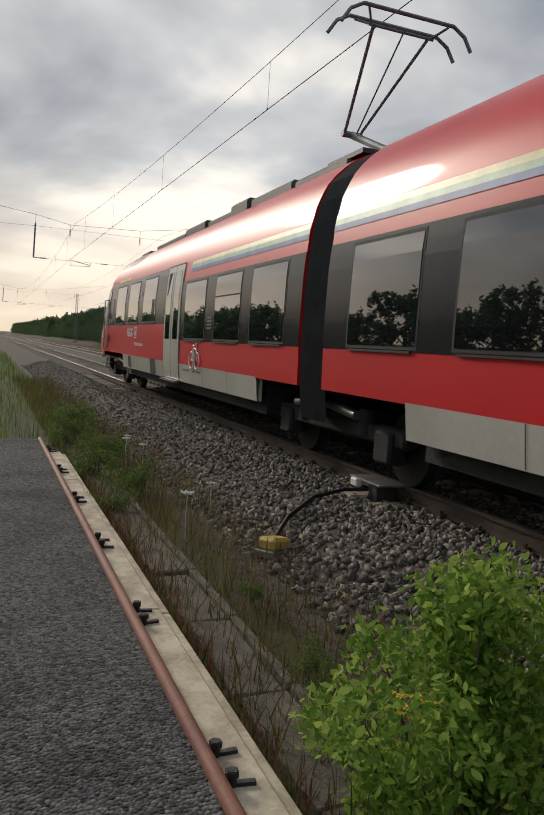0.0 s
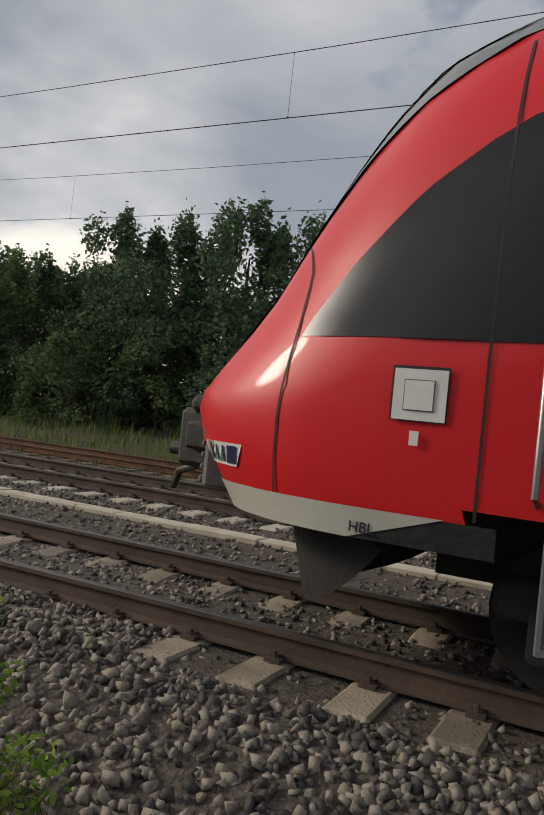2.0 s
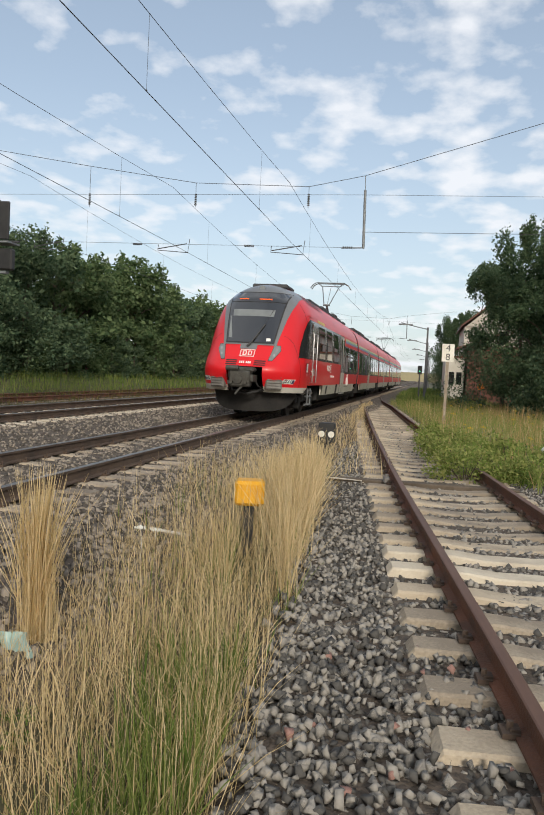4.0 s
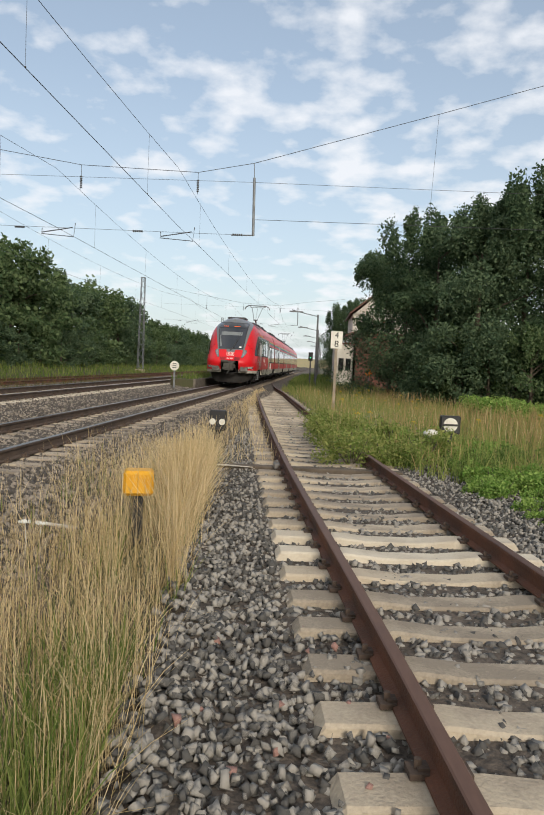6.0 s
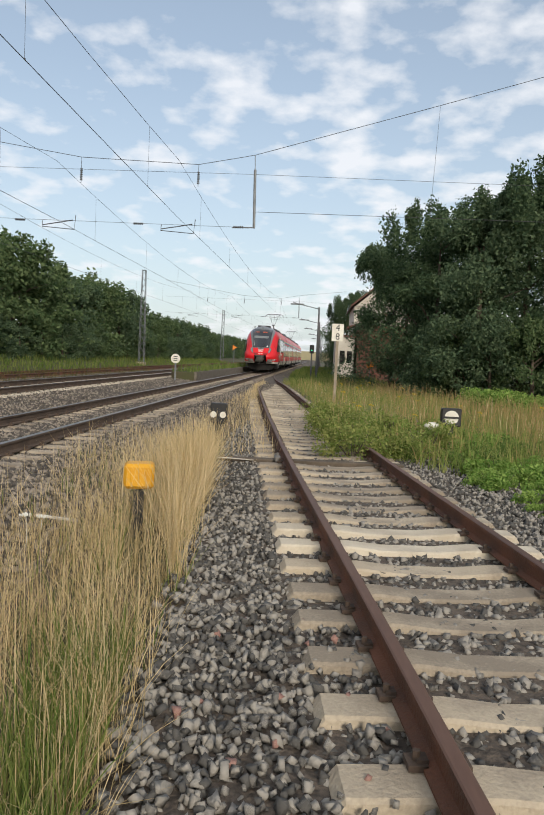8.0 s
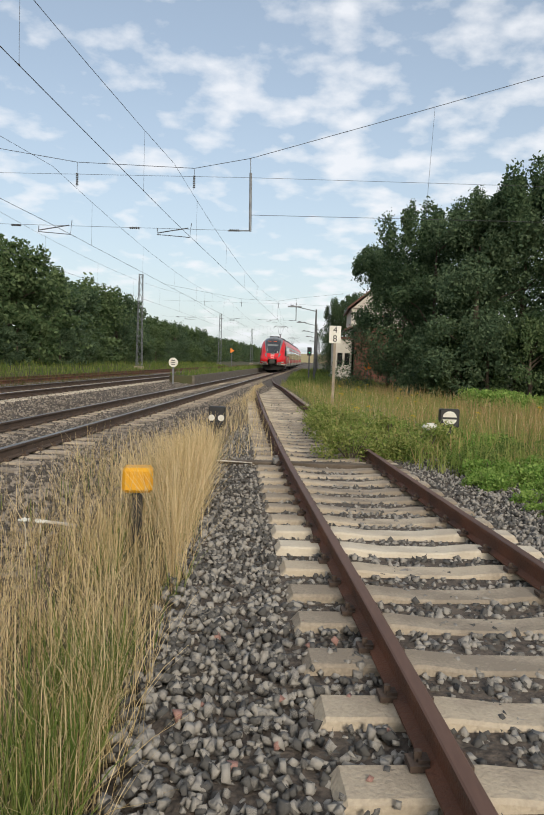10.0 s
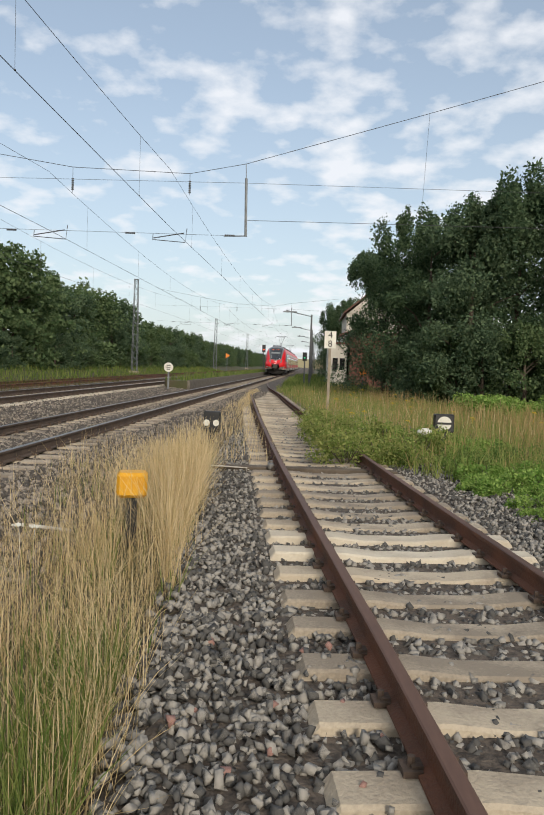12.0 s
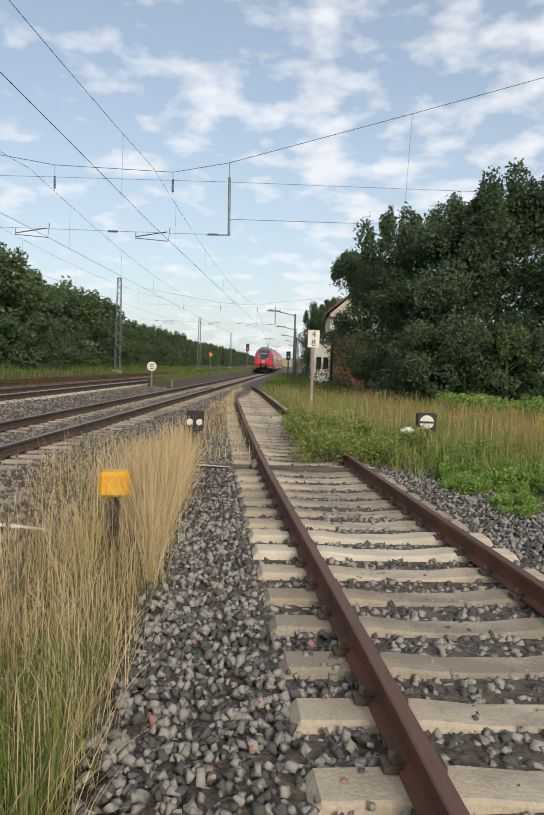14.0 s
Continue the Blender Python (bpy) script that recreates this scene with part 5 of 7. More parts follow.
def blades(name, label, x, y, h, w, material, z=None, lean=0.25, seeds=0.0, bow=0.35):
    """Grass blades: bent strips of three segments; seeds adds a thick dry ear at the tip."""
    n = len(x)
    if z is None:
        z = np.array([ground_z(a, b) for a, b in zip(x, y)]) - 0.02
    az = rg.uniform(0, math.tau, n)
    side = np.stack([np.cos(az), np.sin(az), np.zeros(n)], 1)
    la = rg.uniform(0, math.tau, n)
    tilt = np.abs(rg.normal(0, lean, n))
    d = np.stack([np.cos(la) * tilt, np.sin(la) * tilt, np.zeros(n)], 1)
    base = np.stack([x, y, z], 1)
    rows = []
    for t, ww in ((0, 1.0), (0.4, 0.85), (0.75, 0.6 + seeds), (1.0, 0.12 + seeds * 0.5)):
        c = base + d * (h * (t * (1 - bow) + t * t * bow))[:, None] + np.array([0, 0, 1.0]) * (h * t * (1 - 0.25 * tilt * t))[:, None]
        rows.append(c - side * (w * ww / 2)[:, None])
        rows.append(c + side * (w * ww / 2)[:, None])
    v = np.stack(rows, 1).reshape(-1, 3)
    o = (np.arange(n) * 8)[:, None]
    f = np.concatenate([o + np.array([[0, 1, 3, 2]]), o + np.array([[2, 3, 5, 4]]), o + np.array([[4, 5, 7, 6]])], 0)
    return tagged(new(name, fast_mesh(name, v, f, material)), label, "grass", kind="stuff")


def patch_grass():
    # tall dry grass between the main track and the siding
    def strip(n, y0, y1, l0, l1):
        y = rg.uniform(y0, y1, n)
        e = grass_edge(y) - rg.uniform(0, 1, n) ** 1.4 * rg.uniform(l0, l1, n)
        return e, y
    def clumped(x, y, amount=0.11):
        g = (np.arange(len(x)) % 3) > 0
        c = np.arange(len(x)) // 9 * 9
        x2 = np.where(g, x[c] + rg.normal(0, amount, len(x)), x)
        y2 = np.where(g, y[c] + rg.normal(0, amount, len(x)), y)
        x2 = np.minimum(x2, grass_edge(y2) + rg.normal(0, 0.10, len(x)))
        # patches and gaps, and trampled ground before the junction box
        dens = np.array([noise.noise((a * 1.3, b * 0.8, 4.0)) for a, b in zip(x2, y2)])
        keep = (dens + rg.uniform(-0.35, 0.35, len(x)) > -0.12)
        gap = (np.abs(x2 - (3.33 + (7.6 - y2) * 0.24)) < 0.2) & (y2 > 4.9) & (y2 < 7.7) & (rg.uniform(size=len(x)) < 0.85)
        keep &= ~gap
        return x2[keep], y2[keep]
    x, y = clumped(*strip(9500, 3.0, 14.5, 0.9, 1.9))
    blades("dry_grass", "tall dry straw-coloured grass between the tracks", x, y, rg.uniform(0.45, 1.0, len(x)) * np.interp(y, [3, 6, 9, 11, 14], [0.55, 0.75, 0.9, 0.85, 0.4]), rg.uniform(0.0015, 0.0042, len(x)), M["straw"], seeds=0.5, lean=0.36, bow=0.6)
    x, y = clumped(*strip(4800, 6.0, 11.6, 0.05, 0.6), 0.08)
    blades("dry_grass_tall", "dense tuft row of tall dry grass stalks", x, y, rg.uniform(0.55, 1.1, len(x)), rg.uniform(0.0022, 0.0048, len(x)), M["straw"], seeds=0.7, lean=0.28, bow=0.6)
    x, y = clumped(*strip(2200, 4.4, 13.0, 0.5, 2.0))
    blades("green_grass", "green grass blades mixed into the dry grass", x, y, rg.uniform(0.15, 0.5, len(x)), rg.uniform(0.005, 0.011, len(x)), M["grass"], lean=0.3)
    y = rg.uniform(2.3, 4.4, 1100)
    x = grass_edge(y) - 0.08 - rg.uniform(0, 1, len(y)) ** 1.5 * 0.4
    blades("green_weeds", "dark green upright weeds at the edge of the stones", x, y, rg.uniform(0.2, 0.55, len(x)), rg.uniform(0.004, 0.011, len(x)), M["grass"], lean=0.28)
    y = rg.uniform(2.3, 5.2, 900)
    x = grass_edge(y) - 0.1 - rg.uniform(0, 1, len(y)) * 1.3
    blades("low_straw", "thin leaning straw at the edge of the stones", x, y, rg.uniform(0.2, 0.62, len(x)), rg.uniform(0.0015, 0.004, len(x)), M["straw"], lean=0.45, seeds=0.5, bow=0.6)
    # short matted undergrowth between the tall stalks
    y = rg.uniform(1.8, 11.0, 7000)
    x = grass_edge(y) - rg.uniform(0.0, 1.75, len(y))
    blades("matted_grass", "short matted dry undergrowth between the tall stalks", x, y, rg.uniform(0.05, 0.26, len(x)), rg.uniform(0.003, 0.008, len(x)), M["drymat"], lean=0.7)
    x, y = x[:2600] + 0.03, y[:2600] + 0.04
    blades("short_straw", "short pale straw in the undergrowth", x, y, rg.uniform(0.12, 0.48, len(x)), rg.uniform(0.002, 0.005, len(x)), M["straw"], lean=0.5)
    # thin dry growth beyond the tall grass, between the main track and the siding
    y = rg.uniform(13.0, 44.0, 4200)
    x = 2.0 + rg.uniform(0, 1, len(y)) * (np.interp(y, [13, 21.4, 34.8, 44], [4.4, 3.6, 2.1, 0.9]) - 2.0)
    x, y = x[x > 1.7], y[x > 1.7]
    blades("dry_grass_far", "sparse brown and straw-coloured grass between the tracks", x, y, rg.uniform(0.10, 0.45, len(x)), rg.uniform(0.006, 0.014, len(x)), M["straw"], lean=0.3)
    x, y = scatter(2600, 1.7, 3.6, 12, 34)
    blades("weeds_far", "low olive weeds between the tracks", x, y, rg.uniform(0.06, 0.22, len(x)), rg.uniform(0.008, 0.018, len(x)), M["weed"], lean=0.45)
    # a single tuft at the ballast foot
    a, r = rg.uniform(0, math.tau, 560), np.abs(rg.normal(0, 0.055, 560))
    blades("dry_grass_tuft", "single upright tuft of dry grass at the ballast foot", 2.62 + r * np.cos(a), 4.75 + r * np.sin(a), rg.uniform(0.6, 1.22, 560),
           rg.uniform(0.0025, 0.0055, 560), M["straw"], seeds=0.6, lean=0.15, bow=0.7)
    # brown and olive weeds beside the platform edge
    x, y = scatter(15000, 2.5, 3.95, -30, 2.8)
    blades("weeds", "low olive and brown weeds along the ballast foot", x, y, rg.uniform(0.06, 0.34, len(x)), rg.uniform(0.004, 0.012, len(x)), M["weed"], lean=0.45)
    x, y = scatter(900, 3.72, 3.95, -9.0, -1.6)
    blades("red_weeds", "thin reddish weeds growing along the kerb's foot", x, y, rg.uniform(0.08, 0.24, len(x)), rg.uniform(0.004, 0.009, len(x)), M["redweed"], lean=0.4)
    x, y = scatter(1500, 2.5, 3.5, -14, -2.5)
    blades("brown_stalks", "thin brown dead stalks along the ballast foot", x, y, rg.uniform(0.12, 0.36, len(x)), rg.uniform(0.003, 0.006, len(x)), M["browngrass"], lean=0.3)
    x, y = scatter(9000, 3.4, 12.0, -60, -11.2)
    blades("platform_weeds", "tall weeds beyond the end of the platform", x, y, rg.uniform(0.1, 0.5, len(x)), rg.uniform(0.01, 0.03, len(x)), M["grass"], lean=0.4)
    # meadow right of the siding
    def meadow(n, y0, y1, x1):
        y = rg.uniform(0, 1, n) ** 1.3 * (y1 - y0) + y0
        lo = np.interp(y, [8, 12, 16, 21.4, 34.8, 48], [7.6, 6.9, 5.4, 5.3, 4.1, 2.6])
        return lo + rg.uniform(0, 1, n) * (x1 - lo), y
    x, y = meadow(30000, 12, 55, 17)
    blades("meadow_grass", "knee-high green meadow grass beside the siding", x, y, rg.uniform(0.18, 0.66, len(x)), rg.uniform(0.008, 0.020, len(x)), M["meadowgrass"], lean=0.45)
    x, y = meadow(9000, 13, 50, 17)
    blades("meadow_weeds", "brownish olive weeds in the meadow", x, y, rg.uniform(0.2, 0.6, len(x)), rg.uniform(0.006, 0.013, len(x)), M["meadowbrown"], lean=0.35, seeds=0.5)
    # dry stalks stand in loose drifts
    cx, cy = meadow(42, 17, 46, 15)
    pick = rg.integers(0, 42, 5200)
    x, y = cx[pick] + rg.normal(0, 0.45, 5200), cy[pick] + rg.normal(0, 0.8, 5200)
    keep = x > np.interp(y, [12, 16, 21.4, 34.8, 48], [7.1, 6.0, 5.6, 4.4, 2.9])
    x, y = x[keep], y[keep]
    blades("meadow_straw", "drifts of dry brown stalks standing in the meadow", x, y, rg.uniform(0.35, 0.95, len(x)), rg.uniform(0.004, 0.009, len(x)), M["meadowbrown"], seeds=0.6, lean=0.22, bow=0.5)
    x, y = meadow(700, 16, 40, 14)
    blades("meadow_stalks", "single pale straw stalks in the meadow", x, y, rg.uniform(0.4, 0.9, len(x)), rg.uniform(0.004, 0.008, len(x)), M["straw"], seeds=0.6, lean=0.2, bow=0.5)
    y = rg.uniform(44, 130, 9000)
    x = np.interp(y, [44, 60, 80, 130], [3.4, 2.6, 2.4, 2.6]) + rg.uniform(0, 1, len(y)) ** 1.3 * 7.0
    blades("meadow_grass_far", "green grass and weeds beside the tracks towards the station", x, y, rg.uniform(0.25, 0.7, len(x)), rg.uniform(0.03, 0.06, len(x)), M["grass"], lean=0.4)
    # verge beyond the tracks
    for y0, y1, n, w in ((-12, 40, 9000, 0.02), (40, 130, 6000, 0.05), (-120, -12, 7000, 0.05)):
        x, y = scatter(n, -14.2, -10.9, y0, y1)
        blades("verge_grass", "green verge grass below the hedge", x, y, rg.uniform(0.2, 0.55, n), rg.uniform(w * 0.6, w, n), M["grass"], lean=0.3)
    x, y = scatter(2500, -9.0, -8.0, -20, 60)
    blades("verge_weeds", "thin weeds between the second and the overgrown track", x, y, rg.uniform(0.08, 0.28, len(x)), rg.uniform(0.01, 0.03, len(x)), M["weed"], lean=0.4)
    x, y = scatter(2600, -10.4, -9.0, -10, 60)
    blades("track_weeds", "weeds between the rusty rails", x, y, rg.uniform(0.1, 0.4, len(x)), rg.uniform(0.01, 0.03, len(x)), M["weed"], lean=0.35)


patch_grass()


def leaf_cloud(name, centres, radii, count, size, material, flat=0.0, leafy=False):
    """Leaves scattered over overlapping lobes, thickest near their surfaces."""
    k = rg.integers(0, len(centres), count)
    c, r = np.asarray(centres)[k], np.asarray(radii)[k]
    d = rg.normal(size=(count, 3))
    d /= np.linalg.norm(d, axis=1)[:, None]
    p = c + d * r * (rg.uniform(0.25, 1, (count, 1)) ** 0.45) * rg.normal(1.0, 0.17, (count, 1))
    rot = rand_rot(count)
    s = rg.uniform(0.55, 1.25, count) * size
    if leafy:
        shape = np.array([[0, -1, 0], [0.42, -0.35, 0.08], [0.40, 0.25, 0.05], [0, 1, -0.12], [-0.40, 0.25, 0.05], [-0.42, -0.35, 0.08]])
    else:
        shape = np.array([[0, -1, 0], [0.55, -0.1, 0.12], [0, 1, 0], [-0.55, -0.1, 0.12]])
    v = np.einsum('nij,kj->nki', rot, shape) * s[:, None, None] * 0.5
    if flat:
        v[:, :, 2] *= (1 - flat)
    v = v + p[:, None, :]
    n = len(shape)
    return fast_mesh(name, v.reshape(-1, 3), np.arange(count * n).reshape(-1, n), material)


def tree_meshes(seed, height, width, leaves, size, material, low=0.15):
    r = random.Random(seed)
    bm = bmesh.new()
    tube(bm, [(0, 0, -0.3), (0.05, 0, height * 0.3), (0.12, 0.05, height * 0.6), (0.1, 0.1, height * 0.88)],
         [0.16, 0.12, 0.08, 0.02], 7)
    lobes, rads = [], []
    for k in range(38):
        a, z = r.uniform(0, math.tau), height * r.uniform(low, 0.92)
        reach = width * (0.5 + 0.5 * math.sin(math.pi * min(1, z / height + 0.12))) * r.uniform(0.35, 0.95)
        p = (reach * math.cos(a), reach * math.sin(a), z)
        lobes.append(p)
        rr = width * r.uniform(0.17, 0.36)
        rads.append((rr, rr, rr * 0.8))
        if k % 4 == 0:
            tube(bm, [(0.05, 0, max(0.2, z - reach * 0.7)), (p[0] * 0.5, p[1] * 0.5, z - reach * 0.2), p], [0.06, 0.04, 0.012], 5)
    for k in range(16):
        a, rad = r.uniform(0, math.tau), r.uniform(0.2, 0.8) * width
        lobes.append((rad * math.cos(a), rad * math.sin(a), height * r.uniform(0.88, 1.06) - rad * 0.3))
        slim = 0.16 * width * r.uniform(0.45, 1)
        rads.append((slim, slim, 0.62 * r.uniform(0.6, 1.7)))
    trunk = finish(bm, "trunk", M["bark"])
    crown = leaf_cloud("crown", lobes, rads, leaves, size, material)
    return trunk, crown


def tree(name, meshes, m, label, group, sc=1.0):
    ob = thing(name, label, "tree" if name == "tree" else "bush", group, m=m)
    for nm, me in zip(("trunk", "crown"), meshes):
        o = new(nm, me)
        o.parent = ob
    ob.scale = sc if isinstance(sc, tuple) else (sc, sc, sc)
    return ob


def plant_trees():
    r = random.Random(3)
    kinds = [tree_meshes(20 + k, 6.0, 2.9, 6500, 0.26, M["leaf"] if k % 2 else M["leafdark"], low=0.06) for k in range(4)]
    fine = [tree_meshes(20 + k, 6.0, 2.9, 19000, 0.155, M["leaf"] if k % 2 else M["leafdark"], low=0.04) for k in range(3)]
    y = -560.0
    while y < 420:
        sc = r.uniform(0.86, 1.12) * float(np.interp(y, [-75, -66, -50, -44, -22, 34, 48, 60, 81, 97, 145, 240], [1.0, 1.4, 1.35, 1.0, 1.12, 1.1, 1.24, 1.2, 0.98, 0.9, 0.76, 0.8]))
        tree("hedge_tree", fine[r.randrange(3)] if -22 < y < 34 else kinds[r.randrange(4)], pose(-16.4 + r.uniform(-0.8, 0.8), y, 0.25, 0, 0, r.uniform(0, 360)),
             "dense dark green hedgerow tree along the railway verge", "hedgerow trees", (sc * 1.1, sc * 1.1, sc))
        y += r.uniform(2.6, 4.2) * (1.0 if -190 < y < 240 else 2.2)
    y = -60.0
    while y < 56:
        tree("hedge_tree", kinds[r.randrange(4)], pose(-20.5 + r.uniform(-0.8, 0.8), y, 0.4, 0, 0, r.uniform(0, 360)),
             "dense dark green hedgerow tree along the railway verge", "hedgerow trees", (1.25, 1.25, r.uniform(0.78, 1.0)))
        y += 3.0
    y = -120.0
    while y < 130:
        sc = r.uniform(0.42, 0.62)
        tree("hedge_shrub", kinds[r.randrange(4)], pose(-14.6 + r.uniform(-0.5, 0.5), y, 0.2, 0, 0, r.uniform(0, 360)),
             "low leafy shrub at the foot of the hedgerow", "hedgerow shrubs", (sc * 1.15, sc * 1.15, sc * 0.9))
        y += r.uniform(2.8, 4.6)
    big = [tree_meshes(40 + k, 9.0, 3.4, 30000, 0.165, M["treedeep"] if k else M["leafdark"], low=0.05) for k in range(3)]
    for k, (x, y, sc) in enumerate(((9.3, 46, 0.95), (9.7, 42, 0.95), (10.9, 38.5, 1.02), (12.4, 36, 1.06), (14.4, 36, 1.12), (16.6, 35, 1.2), (19.5, 36, 1.25), (13.8, 44, 1.2), (23, 38, 1.3), (28, 40, 1.3))):
        tree("tree", big[k % 3], pose(x, y, -0.5, 0, 0, 70 * k), "tall dense broadleaf tree at the meadow's edge", "meadow edge trees", sc)
    for k, (x, y) in enumerate(((10.6, 38.5), (11.4, 35.5), (12.6, 34), (14.2, 33), (16.2, 32.5), (18.5, 32))):
        tree("meadow_shrub", kinds[k % 4], pose(x, y, -0.5, 0, 0, 50 * k), "dense shrub filling the foot of the meadow trees", "meadow shrubs", (0.6, 0.6, 0.62))
    for x, y, sc in ((8.3, 98, 1.05), (9.6, 101, 1.15), (12.5, 108, 1.2), (16, 90, 1.2), (22, 80, 1.2), (30, 75, 1.2), (36, 60, 1.2)):
        tree("tree", big[1], pose(x, y, -0.4, 0, 0, 33 * x), "distant dark broadleaf tree behind the station building", "distant trees", sc)


plant_trees()


def platform_side_trees():
    """Tree line on the platform's side of the railway, mirrored in the carriage windows."""
    r = random.Random(17)
    kinds = [tree_meshes(60 + k, 6.0, 2.9, 3500, 0.36, M["leafdark"], low=0.04) for k in range(2)]
    y = -210.0
    while y < 6:
        sc = r.uniform(0.85, 1.2)
        tree("hedge_tree", kinds[r.randrange(2)], pose(27 + r.uniform(-1.5, 1.5), y, -0.4, 0, 0, r.uniform(0, 360)),
             "dark green tree in the row behind the old platform", "platform side trees", (sc * 1.2, sc * 1.2, sc))
        y += r.uniform(3.2, 5.0)


platform_side_trees()


def near_bush():
    """Bright leafy shrub beside the platform edge, with woody stems and yellow flowers."""
    ob = thing("leafy_bush", "bright green leafy bush with yellow flowers beside the kerb", "bush", m=pose(3.22, -2.30, -0.56))
    r = random.Random(8)
    bm = bmesh.new()
    lobes, rads = [], []
    for k in range(46):
        a, rad = r.uniform(0, math.tau), r.uniform(0.0, 0.62)
        top = (rad * math.cos(a), rad * 1.25 * math.sin(a), r.uniform(0.12, 1.05) * (1.12 - 0.5 * rad))
        tube(bm, [(top[0] * 0.2, top[1] * 0.2, 0), (top[0] * 0.7, top[1] * 0.7, top[2] * 0.6), top], [0.008, 0.006, 0.003], 4)
        lobes.append(top)
        rads.append((0.17, 0.17, 0.15))
    part("stems", bm, M["bark"], ob)["kind"] = "stuff"
    o = new("leaves", leaf_cloud("leaves", lobes, rads, 11500, 0.049, M["leafbright"], leafy=True))
    o.parent = ob
    bm = bmesh.new()
    for k in range(16):
        c = Vector((0.42 + r.uniform(-0.07, 0.07), 0.16 + r.uniform(-0.07, 0.07), 0.72 + r.uniform(-0.06, 0.06)))
        for j in range(6):
            a = j * math.tau / 6
            p = [bm.verts.new(c + Vector(q)) for q in ((0, 0, 0), (0.010 * math.cos(a - 0.4), 0.010 * math.sin(a - 0.4), 0.006), (0.018 * math.cos(a), 0.018 * math.sin(a), 0.003),
                                                      (0.010 * math.cos(a + 0.4), 0.010 * math.sin(a + 0.4), 0.006))]
            bm.faces.new(p)
    part("flowers", bm, M["yflower"], ob, "small yellow flower cluster")["kind"] = "stuff"


near_bush()


def low_plants():
    r = random.Random(12)
    spots = [(3.35, -8.6, 0.5), (3.6, -9.6, 0.6), (3.3, -11.0, 0.6), (3.6, -12.4, 0.7), (3.4, -14.5, 0.8), (3.75, -7.6, 0.35), (3.2, -4.9, 0.2), (3.25, -3.6, 0.25)]
    base = leaf_cloud("leaves", [(r.uniform(-.35, .35), r.uniform(-.4, .4), r.uniform(0.1, 0.5)) for _ in range(14)], [(0.16, 0.16, 0.14)] * 14, 1700, 0.052, M["leafweed"], leafy=True)
    stem = bmesh.new()
    for k in range(12):
        tube(stem, [(0, 0, 0), (r.uniform(-.3, .3), r.uniform(-.3, .3), r.uniform(0.2, 0.5))], 0.005, 4)
    stem_me = finish(stem, "stems", M["bark"])
    def put(x, y, sc, lab, grp, leaves=base):
        ob = thing("weed_plant", lab, "plant", grp, m=pose(x, y, -0.46, 0, 0, r.uniform(0, 360)))
        for nm, me in (("leaves", leaves), ("stems", stem_me)):
            o = new(nm, me)
            o.parent = ob
            o["kind"] = "stuff"
        ob.scale = (sc * 1.3, sc * 1.3, sc * 1.3)
    put(3.05, 3.62, 0.26, "small green weed standing in the dry grass", "grass weeds")
    for x, y, sc in spots:
        put(x, y, sc, "leafy green weed beside the platform edge", "platform weeds")
    dull = leaf_cloud("leaves", [(r.uniform(-.35, .35), r.uniform(-.4, .4), r.uniform(0.05, 0.45)) for _ in range(14)], [(0.18, 0.18, 0.13)] * 14, 1600, 0.055, M["meadowgrass"], leafy=True)
    bright = leaf_cloud("leaves", [(r.uniform(-.4, .4), r.uniform(-.45, .45), r.uniform(0.06, 0.4)) for _ in range(16)], [(0.17, 0.17, 0.11)] * 16, 1500, 0.075, M["bramble"], leafy=True)
    for k in range(56):
        y = r.uniform(10.5, 19)
        lo = float(np.interp(y, [10.5, 13, 15, 20], [7.5, 6.6, 5.4, 5.0]))
        put(lo + r.uniform(0.1, 3.6), y, r.uniform(0.4, 0.7), "green bramble spreading over the siding's ballast", "siding brambles", bright if k % 3 else base)
    for k in range(30):
        y = r.uniform(9.2, 13.5)
        put(float(np.interp(y, [9.2, 13.5], [7.6, 6.9])) + r.uniform(0.0, 2.4), y, r.uniform(0.28, 0.5), "low green bramble creeping beside the rusty rail", "siding brambles", bright)
    for x, y in ((5.5, 15.9), (5.9, 15.4), (5.3, 17.0), (5.7, 17.3), (6.2, 16.4), (5.3, 18.6), (6.5, 15.3), (5.75, 14.3), (6.1, 13.7), (6.5, 13.6), (6.9, 14.0), (5.6, 13.4), (6.0, 14.8), (5.2, 19.8), (5.0, 21.0), (5.6, 18.8)):
        put(x, y, r.uniform(0.75, 1.1), "bushy weed growing between the siding's rails", "siding brambles", dull)
    for k in range(26):
        put(r.uniform(11.0, 16.5), r.uniform(25.5, 31.5), r.uniform(0.9, 1.5), "tall bright green weed before the meadow trees", "meadow weeds", bright)
    # umbels and yellow flower heads
    bm = bmesh.new()
    for k in range(12):
        a, q = k * 2.4, 0.013 * math.sqrt(k)
        bmesh.ops.create_icosphere(bm, subdivisions=1, radius=0.010, matrix=Matrix.Translation((q * math.cos(a), q * math.sin(a), 0.30)))
    tube(bm, [(0, 0, 0), (0.01, 0, 0.15), (0, 0, 0.30)], 0.003, 4)
    um = finish(bm, "umbel", M["flower"])
